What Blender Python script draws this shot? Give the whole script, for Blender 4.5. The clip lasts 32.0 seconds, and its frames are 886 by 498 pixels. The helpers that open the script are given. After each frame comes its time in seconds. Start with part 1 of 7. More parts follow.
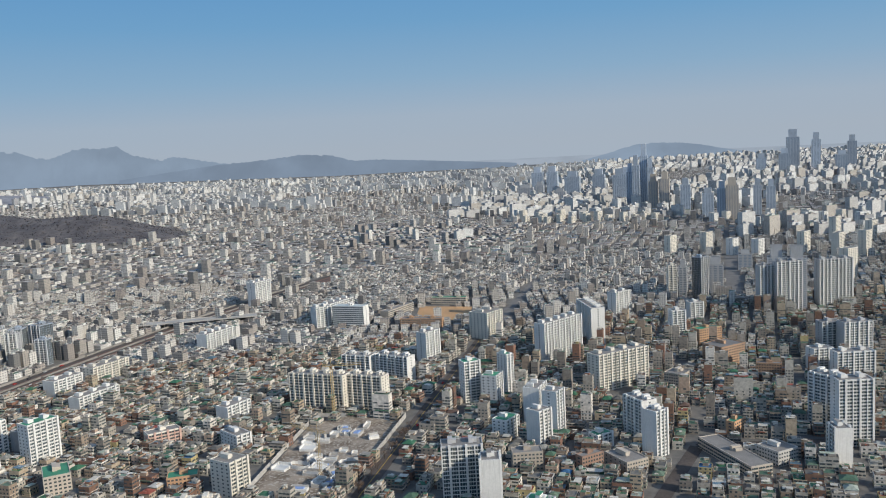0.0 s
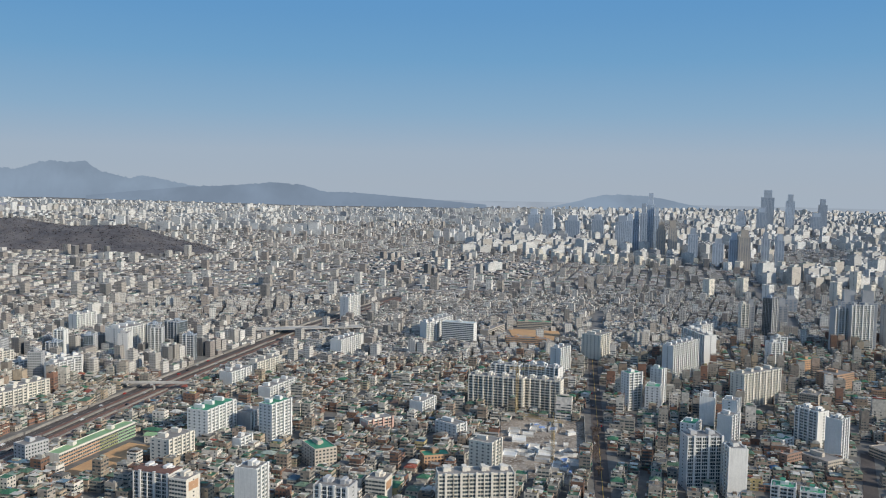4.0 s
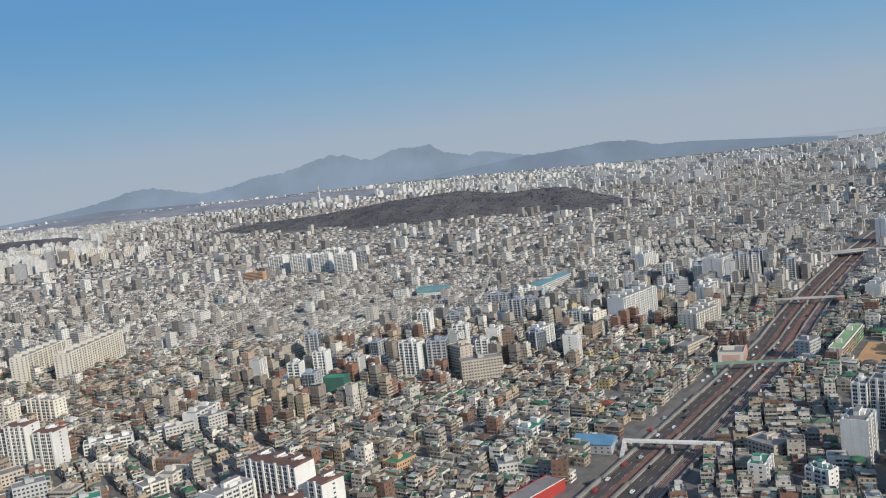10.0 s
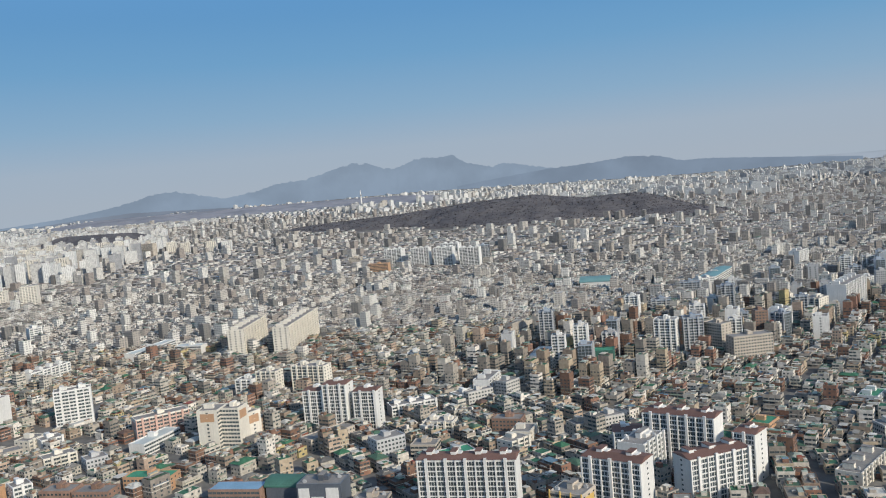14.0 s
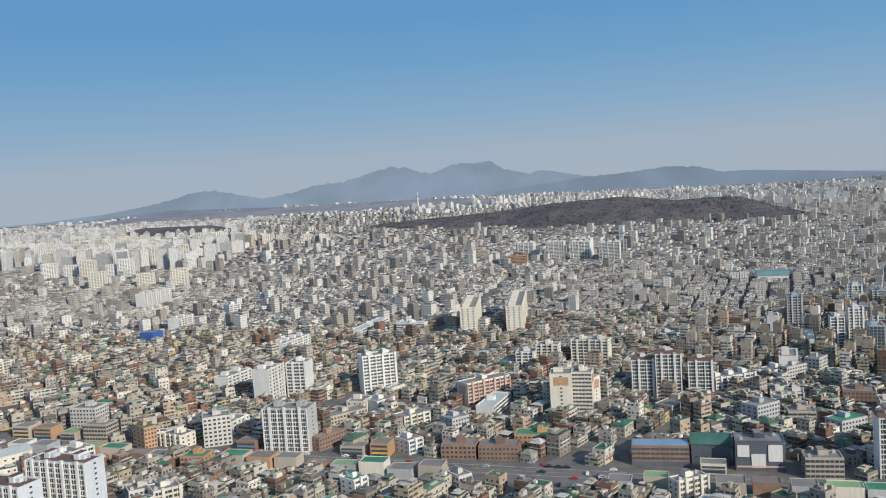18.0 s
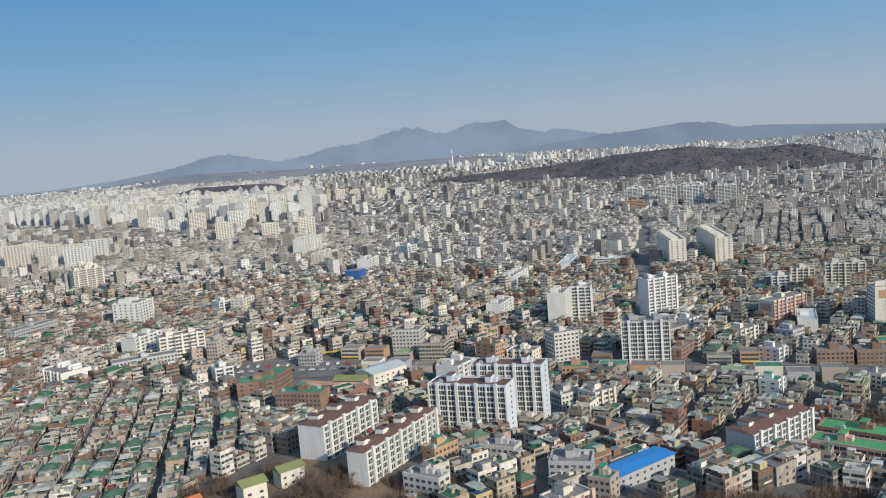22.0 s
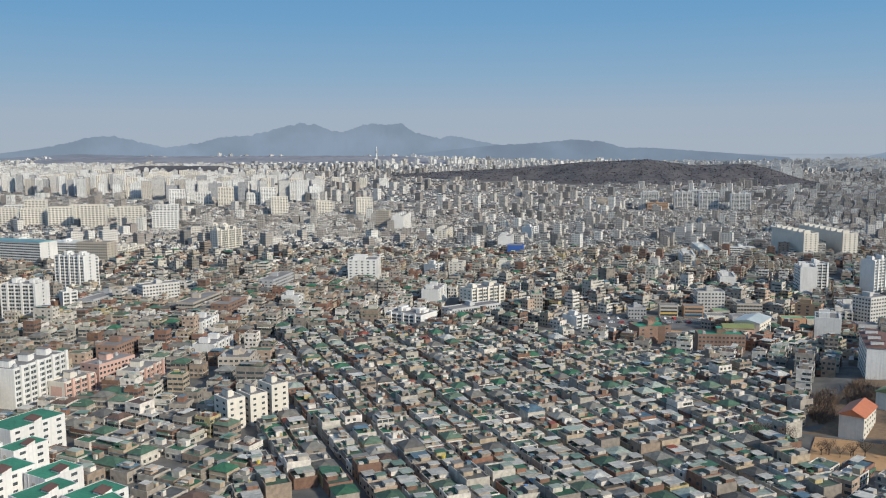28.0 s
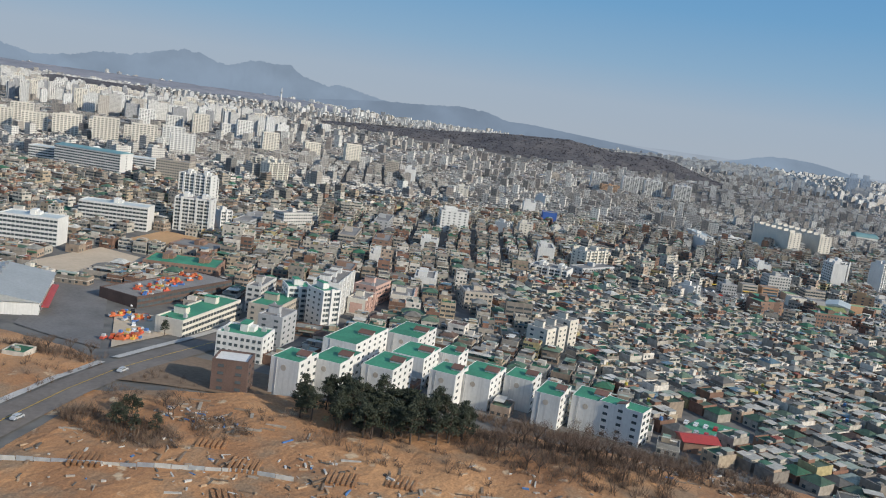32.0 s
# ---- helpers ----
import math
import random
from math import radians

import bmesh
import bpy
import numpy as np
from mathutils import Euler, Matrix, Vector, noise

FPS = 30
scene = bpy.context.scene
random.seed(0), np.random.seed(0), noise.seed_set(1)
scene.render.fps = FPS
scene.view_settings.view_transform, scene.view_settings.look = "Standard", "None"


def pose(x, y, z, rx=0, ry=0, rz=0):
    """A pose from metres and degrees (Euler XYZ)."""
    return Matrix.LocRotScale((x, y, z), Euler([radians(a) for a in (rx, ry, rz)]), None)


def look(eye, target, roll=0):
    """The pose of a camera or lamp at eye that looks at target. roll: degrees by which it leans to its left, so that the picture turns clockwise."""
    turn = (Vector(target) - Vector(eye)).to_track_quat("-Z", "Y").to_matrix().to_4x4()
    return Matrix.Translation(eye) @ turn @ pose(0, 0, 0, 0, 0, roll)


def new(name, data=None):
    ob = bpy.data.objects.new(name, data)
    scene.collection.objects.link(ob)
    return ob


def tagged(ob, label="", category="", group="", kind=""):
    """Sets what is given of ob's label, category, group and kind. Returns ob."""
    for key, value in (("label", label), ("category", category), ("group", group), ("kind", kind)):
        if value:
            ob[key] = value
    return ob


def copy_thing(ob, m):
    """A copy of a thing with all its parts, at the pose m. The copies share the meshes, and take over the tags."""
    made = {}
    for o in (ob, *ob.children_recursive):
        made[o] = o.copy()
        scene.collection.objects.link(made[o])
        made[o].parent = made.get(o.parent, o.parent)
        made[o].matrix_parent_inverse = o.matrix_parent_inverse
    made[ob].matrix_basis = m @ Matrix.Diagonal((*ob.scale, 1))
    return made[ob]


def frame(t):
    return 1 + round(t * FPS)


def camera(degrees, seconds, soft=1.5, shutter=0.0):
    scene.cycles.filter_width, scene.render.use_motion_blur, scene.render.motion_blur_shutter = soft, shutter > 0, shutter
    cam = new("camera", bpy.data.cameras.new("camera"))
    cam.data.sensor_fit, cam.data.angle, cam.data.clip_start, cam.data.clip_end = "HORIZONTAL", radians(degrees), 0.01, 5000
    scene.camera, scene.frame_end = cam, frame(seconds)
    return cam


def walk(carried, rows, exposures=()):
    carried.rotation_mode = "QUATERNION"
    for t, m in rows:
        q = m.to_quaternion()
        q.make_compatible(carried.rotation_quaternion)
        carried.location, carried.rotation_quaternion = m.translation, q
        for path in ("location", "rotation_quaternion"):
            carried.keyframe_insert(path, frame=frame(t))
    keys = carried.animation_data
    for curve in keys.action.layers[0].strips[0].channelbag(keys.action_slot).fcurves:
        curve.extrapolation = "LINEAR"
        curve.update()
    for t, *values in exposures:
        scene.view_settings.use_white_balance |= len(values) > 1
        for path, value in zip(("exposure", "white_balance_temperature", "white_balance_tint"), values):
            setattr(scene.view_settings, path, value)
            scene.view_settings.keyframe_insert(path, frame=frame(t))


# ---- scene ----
cam = camera(54.5, 32.0, 1.08)
METRES, EYE, TILT, LEAN, TURN = 1000.0, 127.0, 0.0, 0.0, 19.0
ROWS = [
    (0.0, 0.0, 0.0, 0.0, -0.38, -6.92, 3.12),
    (0.5, -0.0152, -0.0046, -0.001, 0.98, -6.85, 4.1),
    (1.0, -0.0304, -0.0087, -0.0018, 0.58, -6.85, 5.11),
    (1.5, -0.0456, -0.0117, -0.0028, -4.04, -5.98, 4.14),
    (2.0, -0.061, -0.0164, -0.0036, -4.55, -5.74, 2.89),
    (2.5, -0.0764, -0.0221, -0.0038, -3.98, -5.11, 1.89),
    (4.5, -0.1372, -0.0417, -0.0063, -3.66, -4.39, -1.35),
    (5.0, -0.1523, -0.0462, -0.0068, -3.38, -4.48, -1.48),
    (5.5, -0.1675, -0.0508, -0.0074, -3.52, -4.37, -1.36),
    (6.0, -0.1827, -0.0557, -0.008, -3.49, -4.26, -1.21),
    (6.5, -0.1981, -0.0609, -0.0084, -3.11, -4.4, -0.95),
    (7.0, -0.2137, -0.0677, -0.0088, 0.11, -4.68, 0.37),
    (7.5, -0.2292, -0.0738, -0.0095, 6.02, -4.55, 3.65),
    (8.0, -0.2444, -0.0789, -0.0096, 9.93, -4.6, 6.93),
    (8.5, -0.2598, -0.0853, -0.0104, 12.08, -6.48, 7.65),
    (9.0, -0.2753, -0.0891, -0.0106, 13.07, -6.09, 7.61),
    (9.5, -0.2908, -0.0938, -0.0117, 14.87, -5.92, 6.89),
    (10.0, -0.3062, -0.0986, -0.0122, 15.57, -5.91, 6.53),
    (10.5, -0.3218, -0.1029, -0.013, 15.75, -5.71, 6.34),
    (11.0, -0.3372, -0.1064, -0.0136, 15.63, -4.1, 6.21),
    (11.5, -0.3525, -0.1113, -0.0148, 15.62, -4.09, 5.71),
    (12.0, -0.3676, -0.1157, -0.0155, 15.5, -4.26, 5.44),
    (12.5, -0.3827, -0.1203, -0.0165, 15.56, -4.95, 5.36),
    (13.0, -0.3979, -0.1243, -0.0172, 15.61, -4.96, 5.22),
    (13.5, -0.4131, -0.1286, -0.018, 15.49, -5.02, 5.09),
    (15.5, -0.4736, -0.1461, -0.0218, 15.8, -4.78, 5.36),
    (16.0, -0.4888, -0.1501, -0.0228, 15.5, -5.2, 5.25),
    (16.5, -0.5033, -0.1543, -0.0233, 15.42, -5.4, 4.94),
    (17.0, -0.5183, -0.1585, -0.024, 16.26, -5.24, 4.06),
    (17.5, -0.5329, -0.1629, -0.0243, 16.23, -4.95, 3.7),
    (18.0, -0.5475, -0.1681, -0.0249, 16.51, -4.37, 3.72),
    (18.5, -0.5618, -0.173, -0.0259, 16.92, -4.81, 3.72),
    (19.0, -0.5764, -0.1776, -0.0266, 16.84, -5.25, 3.96),
    (19.5, -0.5909, -0.1823, -0.0275, 16.74, -6.05, 3.98),
    (20.0, -0.6052, -0.1869, -0.0285, 16.67, -6.19, 4.14),
    (20.5, -0.6197, -0.1918, -0.0294, 16.48, -6.47, 4.34),
    (21.0, -0.6342, -0.1965, -0.0303, 16.26, -6.55, 4.41),
    (21.5, -0.6487, -0.2012, -0.031, 16.04, -6.65, 4.58),
    (22.0, -0.663, -0.2065, -0.0317, 16.01, -6.85, 4.65),
    (22.5, -0.6774, -0.2117, -0.0324, 15.91, -6.92, 4.78),
    (23.0, -0.6918, -0.2167, -0.0328, 15.86, -7.01, 5.02),
    (23.5, -0.7062, -0.2217, -0.0335, 15.66, -7.09, 4.82),
    (24.0, -0.7205, -0.2268, -0.0341, 15.67, -7.09, 4.58),
    (24.5, -0.735, -0.2314, -0.0346, 15.52, -7.08, 4.37),
    (25.0, -0.7495, -0.236, -0.0353, 15.4, -6.82, 4.14),
    (25.5, -0.7639, -0.2409, -0.0359, 15.43, -6.23, 4.11),
    (26.0, -0.7783, -0.246, -0.0364, 15.6, -5.67, 4.0),
    (26.5, -0.7926, -0.251, -0.0371, 15.34, -5.7, 3.9),
    (28.5, -0.8501, -0.2683, -0.0398, 3.34, -7.16, -1.77),
    (29.0, -0.8645, -0.2725, -0.0404, -0.2, -7.14, -4.0),
    (29.5, -0.8789, -0.277, -0.041, -4.08, -6.85, -6.04),
    (30.0, -0.8934, -0.2818, -0.0414, -4.26, -6.87, -6.94),
    (30.5, -0.9079, -0.2869, -0.042, -4.0, -7.31, -7.69),
    (31.0, -0.9225, -0.2918, -0.0425, -3.92, -8.0, -8.2),
    (31.5, -0.9369, -0.2969, -0.0429, -3.55, -8.6, -8.14),
    (32.0, -0.9515, -0.3018, -0.0433, -1.9, -9.19, -7.79),
]
walk(cam, [(t, pose(0, 0, EYE, TILT, LEAN, TURN) @ pose(METRES * x, METRES * y, METRES * z, 90 + pitch, roll, yaw)) for t, x, y, z, yaw, pitch, roll in ROWS])

# ---- light ----
SUN_DIR = Vector((0.97, -0.25, 0.0)).normalized()      # flat direction towards the sun
SUN_EL = 26.0
SKY = 0.20
sun_vec = Vector((SUN_DIR.x * math.cos(radians(SUN_EL)), SUN_DIR.y * math.cos(radians(SUN_EL)), math.sin(radians(SUN_EL))))
world = bpy.data.worlds.new("sky")
scene.world = world
world.use_nodes = True
wn, wl = world.node_tree.nodes, world.node_tree.links
sky = wn.new("ShaderNodeTexSky")
sky.sky_type, sky.sun_disc = "NISHITA", False
sky.sun_elevation = radians(SUN_EL)
sky.sun_rotation = math.atan2(SUN_DIR.x, SUN_DIR.y)
sky.altitude, sky.air_density, sky.dust_density, sky.ozone_density = 200.0, 1.0, 0.35, 1.0
# winter haze lies along the horizon and gives way to the clear sky above it
where = wn.new("ShaderNodeTexCoord")
part_z = wn.new("ShaderNodeSeparateXYZ")
wl.new(where.outputs["Generated"], part_z.inputs[0])
haze = wn.new("ShaderNodeValToRGB")
stops = haze.color_ramp.elements
for p_, c_ in ((0.035, (0.355, 0.44, 0.54)), (0.08, (0.25, 0.405, 0.57)), (0.14, (0.16, 0.35, 0.575)), (0.23, (0.095, 0.28, 0.56))):
    stops.new(p_).color = (*c_, 1.0)
stops[0].color = (0.375, 0.44, 0.52, 1.0)
stops[-1].color = (0.06, 0.18, 0.42, 1.0)
wl.new(part_z.outputs[2], haze.inputs[0])
lit = wn.new("ShaderNodeMix")
lit.data_type, lit.blend_type = "RGBA", "MULTIPLY"
lit.inputs[0].default_value, lit.inputs[7].default_value = 1.0, (SKY * 1.03, SKY, SKY * 0.94, 1.0)
wl.new(sky.outputs[0], lit.inputs[6])
over = wn.new("ShaderNodeMapRange")
over.interpolation_type = "SMOOTHSTEP"
over.inputs[1].default_value, over.inputs[2].default_value = 0.18, 0.5
wl.new(part_z.outputs[2], over.inputs[0])
both = wn.new("ShaderNodeMix")
both.data_type = "RGBA"
wl.new(over.outputs[0], both.inputs[0])
wl.new(haze.outputs[0], both.inputs[6])
wl.new(lit.outputs[2], both.inputs[7])
wl.new(both.outputs[2], wn["Background"].inputs[0])
wn["Background"].inputs[1].default_value = 1.0
sun = new("sun", bpy.data.lights.new("sun", "SUN"))
sun.data.energy, sun.data.angle, sun.data.color = 4.0, radians(0.5), (1.0, 0.918, 0.775)
sun.matrix_world = look(sun_vec * 900, (0, 0, 0))


# ---- materials ----
def nodes_of(name, rough=0.8, metal=0.0):
    m = bpy.data.materials.new(name)
    m.use_nodes = True
    n, l = m.node_tree.nodes, m.node_tree.links
    b = n["Principled BSDF"]
    b.inputs["Roughness"].default_value, b.inputs["Metallic"].default_value = rough, metal
    return m, n, l, b


def mixed(n, l, fac, a, b, blend="MIX"):
    """A colour mix node; each of fac, a, b is a socket or a value."""
    k = n.new("ShaderNodeMix")
    k.data_type, k.blend_type = "RGBA", blend
    for sock, v in ((k.inputs[0], fac), (k.inputs[6], a), (k.inputs[7], b)):
        if isinstance(v, bpy.types.NodeSocket):
            l.new(v, sock)
        else:
            sock.default_value = v if isinstance(v, (int, float)) else (*v, 1.0)[:4]
    return k.outputs[2]


def noise_of(n, l, scale, detail=4.0, lo=0.35, hi=0.65, coord=None):
    t = n.new("ShaderNodeTexNoise")
    t.inputs["Scale"].default_value, t.inputs["Detail"].default_value = scale, detail
    if coord is None:
        coord = n.new("ShaderNodeNewGeometry").outputs["Position"]
    l.new(coord, t.inputs["Vector"])
    r = n.new("ShaderNodeMapRange")
    r.inputs[1].default_value, r.inputs[2].default_value = lo, hi
    l.new(t.outputs[0], r.inputs[0])
    return r.outputs[0]


def ramp_of(n, l, fac, stops, mode="CONSTANT"):
    r = n.new("ShaderNodeValToRGB")
    r.color_ramp.interpolation = mode
    e = r.color_ramp.elements
    while len(e) < len(stops):
        e.new(0.5)
    for k, (p, c) in enumerate(stops):
        e[k].position, e[k].color = p, (*c, 1.0)
    l.new(fac, r.inputs[0])
    return r.outputs[0]


def plain(name, colour, rough=0.8, var=0.25, scale=0.6, metal=0.0, streak=0.0, obj_var=0.1, bump=0.0):
    """Weathered surface: base colour, blotches at two scales, a shift from object to object, rain streaks."""
    m, n, l, b = nodes_of(name, rough, metal)
    dark = tuple(c * (1 - var) for c in colour)
    light = tuple(min(1.0, c * (1 + var * 0.5)) for c in colour)
    big = mixed(n, l, noise_of(n, l, scale * 0.25), dark, light)
    out = mixed(n, l, 0.45, big, mixed(n, l, noise_of(n, l, scale * 3.0, 5.0), dark, light))
    if streak:
        pos = n.new("ShaderNodeNewGeometry").outputs["Position"]
        mp = n.new("ShaderNodeMapping")
        mp.inputs["Scale"].default_value = (2.5, 2.5, 0.12)
        l.new(pos, mp.inputs[0])
        out = mixed(n, l, noise_of(n, l, 1.0, 3.0, 0.5, 0.75, mp.outputs[0]), out, tuple(c * (1 - streak) for c in colour))
    if obj_var:
        hsv = n.new("ShaderNodeHueSaturation")
        mr = n.new("ShaderNodeMapRange")
        l.new(n.new("ShaderNodeObjectInfo").outputs["Random"], mr.inputs[0])
        mr.inputs[3].default_value, mr.inputs[4].default_value = 1 - obj_var, 1 + obj_var
        l.new(mr.outputs[0], hsv.inputs["Value"])
        l.new(out, hsv.inputs["Color"])
        out = hsv.outputs[0]
    l.new(out, b.inputs["Base Color"])
    if bump:
        bp = n.new("ShaderNodeBump")
        bp.inputs["Strength"].default_value, bp.inputs["Distance"].default_value = bump, 0.2
        l.new(noise_of(n, l, scale * 6.0, 4.0), bp.inputs["Height"])
        l.new(bp.outputs[0], b.inputs["Normal"])
    return m


def island_mat(name, stops, rough=0.85, windows=0.0, var=0.3):
    """Many small buildings in one mesh: colour by island, blotches, and for walls far off the storeys' windows."""
    m, n, l, b = nodes_of(name, rough)
    geo = n.new("ShaderNodeNewGeometry")
    col = ramp_of(n, l, geo.outputs["Random Per Island"], stops)
    shade = mixed(n, l, noise_of(n, l, 0.9, 4.0), (1 - var,) * 3, (1.0, 1.0, 1.0))
    col = mixed(n, l, 1.0, col, shade, "MULTIPLY")
    if windows:
        # u runs along the wall, z up
        cr = n.new("ShaderNodeVectorMath"); cr.operation = "CROSS_PRODUCT"
        l.new(geo.outputs["True Normal"], cr.inputs[0]); cr.inputs[1].default_value = (0, 0, 1)
        dt = n.new("ShaderNodeVectorMath"); dt.operation = "DOT_PRODUCT"
        l.new(cr.outputs[0], dt.inputs[0]); l.new(geo.outputs["Position"], dt.inputs[1])
        sp = n.new("ShaderNodeSeparateXYZ"); l.new(geo.outputs["Position"], sp.inputs[0])
        sn = n.new("ShaderNodeSeparateXYZ"); l.new(geo.outputs["True Normal"], sn.inputs[0])

        def op(kind, a, v=None, v2=None):
            k = n.new("ShaderNodeMath"); k.operation = kind
            for i, q in enumerate((a, v, v2)):
                if q is None:
                    continue
                if isinstance(q, bpy.types.NodeSocket):
                    l.new(q, k.inputs[i])
                else:
                    k.inputs[i].default_value = q
            return k.outputs[0]
        ran = geo.outputs["Random Per Island"]
        u = op("FRACT", op("DIVIDE", op("ADD", dt.outputs["Value"], op("MULTIPLY", ran, 7.0)), op("MULTIPLY_ADD", ran, 0.9, 1.25)))
        v = op("FRACT", op("DIVIDE", sp.outputs[2], 1.4))
        mask = op("MULTIPLY", op("LESS_THAN", op("ABSOLUTE", op("SUBTRACT", u, 0.5)), 0.24), op("LESS_THAN", op("ABSOLUTE", op("SUBTRACT", v, 0.55)), 0.22))
        mask = op("MULTIPLY", mask, op("LESS_THAN", op("ABSOLUTE", sn.outputs[2]), 0.5))
        col = mixed(n, l, op("MULTIPLY", mask, windows), col, (0.05, 0.06, 0.075))
    l.new(col, b.inputs["Base Color"])
    return m


WALL_STOPS = [(0.0, (0.394, 0.350, 0.297)), (0.13, (0.272, 0.237, 0.201)), (0.26, (0.469, 0.431, 0.370)), (0.39, (0.206, 0.119, 0.083)), (0.48, (0.580, 0.536, 0.465)),
              (0.58, (0.458, 0.368, 0.265)), (0.68, (0.318, 0.247, 0.187)), (0.75, (0.469, 0.350, 0.265)), (0.80, (0.741, 0.684, 0.610)), (0.90, (0.272, 0.148, 0.104)), (0.988, (0.506, 0.412, 0.209))]
ROOF_STOPS = [(0.0, (0.203, 0.193, 0.174)), (0.12, (0.079, 0.153, 0.100)), (0.29, (0.135, 0.129, 0.118)), (0.40, (0.288, 0.284, 0.256)), (0.49, (0.047, 0.161, 0.088)),
              (0.63, (0.212, 0.201, 0.174)), (0.71, (0.134, 0.200, 0.138)), (0.83, (0.546, 0.540, 0.502)), (0.87, (0.144, 0.092, 0.071)), (0.925, (0.103, 0.177, 0.229)), (0.945, (0.367, 0.415, 0.356)), (0.985, (0.304, 0.084, 0.055)), (0.994, (0.047, 0.145, 0.291))]
TOP_STOPS = [(0.0, (0.531, 0.505, 0.446)), (0.2, (0.658, 0.616, 0.538)), (0.42, (0.318, 0.294, 0.256)), (0.55, (0.414, 0.466, 0.383)), (0.68, (0.074, 0.189, 0.108)), (0.76, (0.580, 0.515, 0.413)), (0.86, (0.207, 0.304, 0.234)), (0.93, (0.148, 0.240, 0.302)), (0.965, (0.357, 0.090, 0.055)), (0.98, (0.714, 0.679, 0.606))]
FAR_STOPS = [(0.0, (0.558, 0.546, 0.521)), (0.2, (0.378, 0.382, 0.391)), (0.32, (0.684, 0.673, 0.642)), (0.6, (0.522, 0.482, 0.428)), (0.72, (0.738, 0.737, 0.716))]
MID_STOPS = [(0.0, (0.506, 0.471, 0.423)), (0.15, (0.335, 0.295, 0.263)), (0.30, (0.649, 0.620, 0.572)), (0.45, (0.406, 0.368, 0.324)), (0.58, (0.751, 0.728, 0.676)), (0.72, (0.223, 0.212, 0.197)), (0.84, (0.568, 0.532, 0.478))]
M_WALLS = island_mat("house_walls", WALL_STOPS)
M_WALLS_FAR = island_mat("house_walls_windowed", MID_STOPS, windows=0.85)
M_TOWERS_FAR = island_mat("block_walls_windowed", FAR_STOPS, windows=0.6)
FAR_ROOF_STOPS = [(0.0, (0.278, 0.245, 0.221)), (0.25, (0.371, 0.331, 0.301)), (0.45, (0.206, 0.177, 0.160)), (0.62, (0.124, 0.192, 0.136)), (0.7, (0.453, 0.413, 0.376)), (0.84, (0.247, 0.154, 0.117)), (0.92, (0.566, 0.528, 0.498)), (0.975, (0.133, 0.202, 0.282))]
M_ROOFS_FAR = island_mat("house_roofs_far", FAR_ROOF_STOPS, rough=0.75, var=0.3)
M_ROOFS = island_mat("house_roofs", ROOF_STOPS, rough=0.75, var=0.35)
M_TOPS = island_mat("roof_sheds", TOP_STOPS, rough=0.65, var=0.25)
M_GLASS = plain("window_glass", (0.075, 0.092, 0.10), 0.12, 0.3, 2.0, obj_var=0.2)
M_WHITE = plain("white_paint", (0.71, 0.695, 0.66), 0.7, 0.14, 0.5, streak=0.2, obj_var=0.06)
M_CREAM = plain("cream_paint", (0.70, 0.65, 0.56), 0.7, 0.14, 0.5, streak=0.18, obj_var=0.06)
M_LIGHTGREY = plain("light_grey_paint", (0.55, 0.53, 0.495), 0.72, 0.18, 0.5, streak=0.25, obj_var=0.1)
M_GREY = plain("grey_render", (0.44, 0.44, 0.44), 0.75, 0.18, 0.5, streak=0.2, obj_var=0.1)
M_BEIGE = plain("beige_tile", (0.47, 0.41, 0.34), 0.6, 0.18, 0.8, streak=0.15, obj_var=0.12)
M_DARKBRICK = plain("dark_brown_brick", (0.125, 0.082, 0.068), 0.8, 0.3, 1.2, obj_var=0.12)
M_BROWN = plain("brown_brick", (0.27, 0.17, 0.125), 0.8, 0.3, 1.2, obj_var=0.15)
M_DARK = plain("dark_cladding", (0.11, 0.125, 0.15), 0.3, 0.25, 0.6, obj_var=0.15)
M_ORANGE = plain("orange_render", (0.48, 0.29, 0.17), 0.7, 0.2, 0.6)
M_PINK = plain("salmon_paint", (0.60, 0.39, 0.32), 0.7, 0.15, 0.6)
M_ROOFGREY = plain("roof_concrete", (0.25, 0.235, 0.22), 0.85, 0.3, 0.6)
M_ROOFGREEN = plain("green_waterproof_roof", (0.055, 0.26, 0.15), 0.7, 0.35, 0.7)
M_ROOFLIGHT = plain("pale_metal_roof", (0.50, 0.54, 0.52), 0.45, 0.2, 0.6)
M_ROOFBROWN = plain("brown_roof_tile", (0.17, 0.09, 0.07), 0.8, 0.3, 1.0)
M_ROOFBLUE = plain("blue_metal_roof", (0.11, 0.25, 0.38), 0.4, 0.25, 0.6)
M_ROOFORANGE = plain("orange_metal_roof", (0.56, 0.185, 0.08), 0.5, 0.18, 0.6)
M_ROOFRED = plain("red_metal_roof", (0.45, 0.06, 0.05), 0.5, 0.2, 0.6)
M_METAL = plain("grey_metal", (0.35, 0.36, 0.37), 0.45, 0.2, 1.0, metal=0.5)
M_YELLOW = plain("yellow_paint", (0.70, 0.45, 0.05), 0.6, 0.15, 1.0)
M_ASPHALT = plain("asphalt", (0.17, 0.162, 0.155), 0.9, 0.3, 0.5, obj_var=0.0)
M_ROAD = plain("brown_grey_asphalt", (0.185, 0.16, 0.14), 0.92, 0.3, 0.4, obj_var=0.0)
M_PAVE = plain("worn_grey_asphalt", (0.31, 0.285, 0.265), 0.92, 0.3, 0.4, obj_var=0.0)
M_LINE = plain("road_paint", (0.70, 0.70, 0.67), 0.7, 0.3, 1.5, obj_var=0.0)
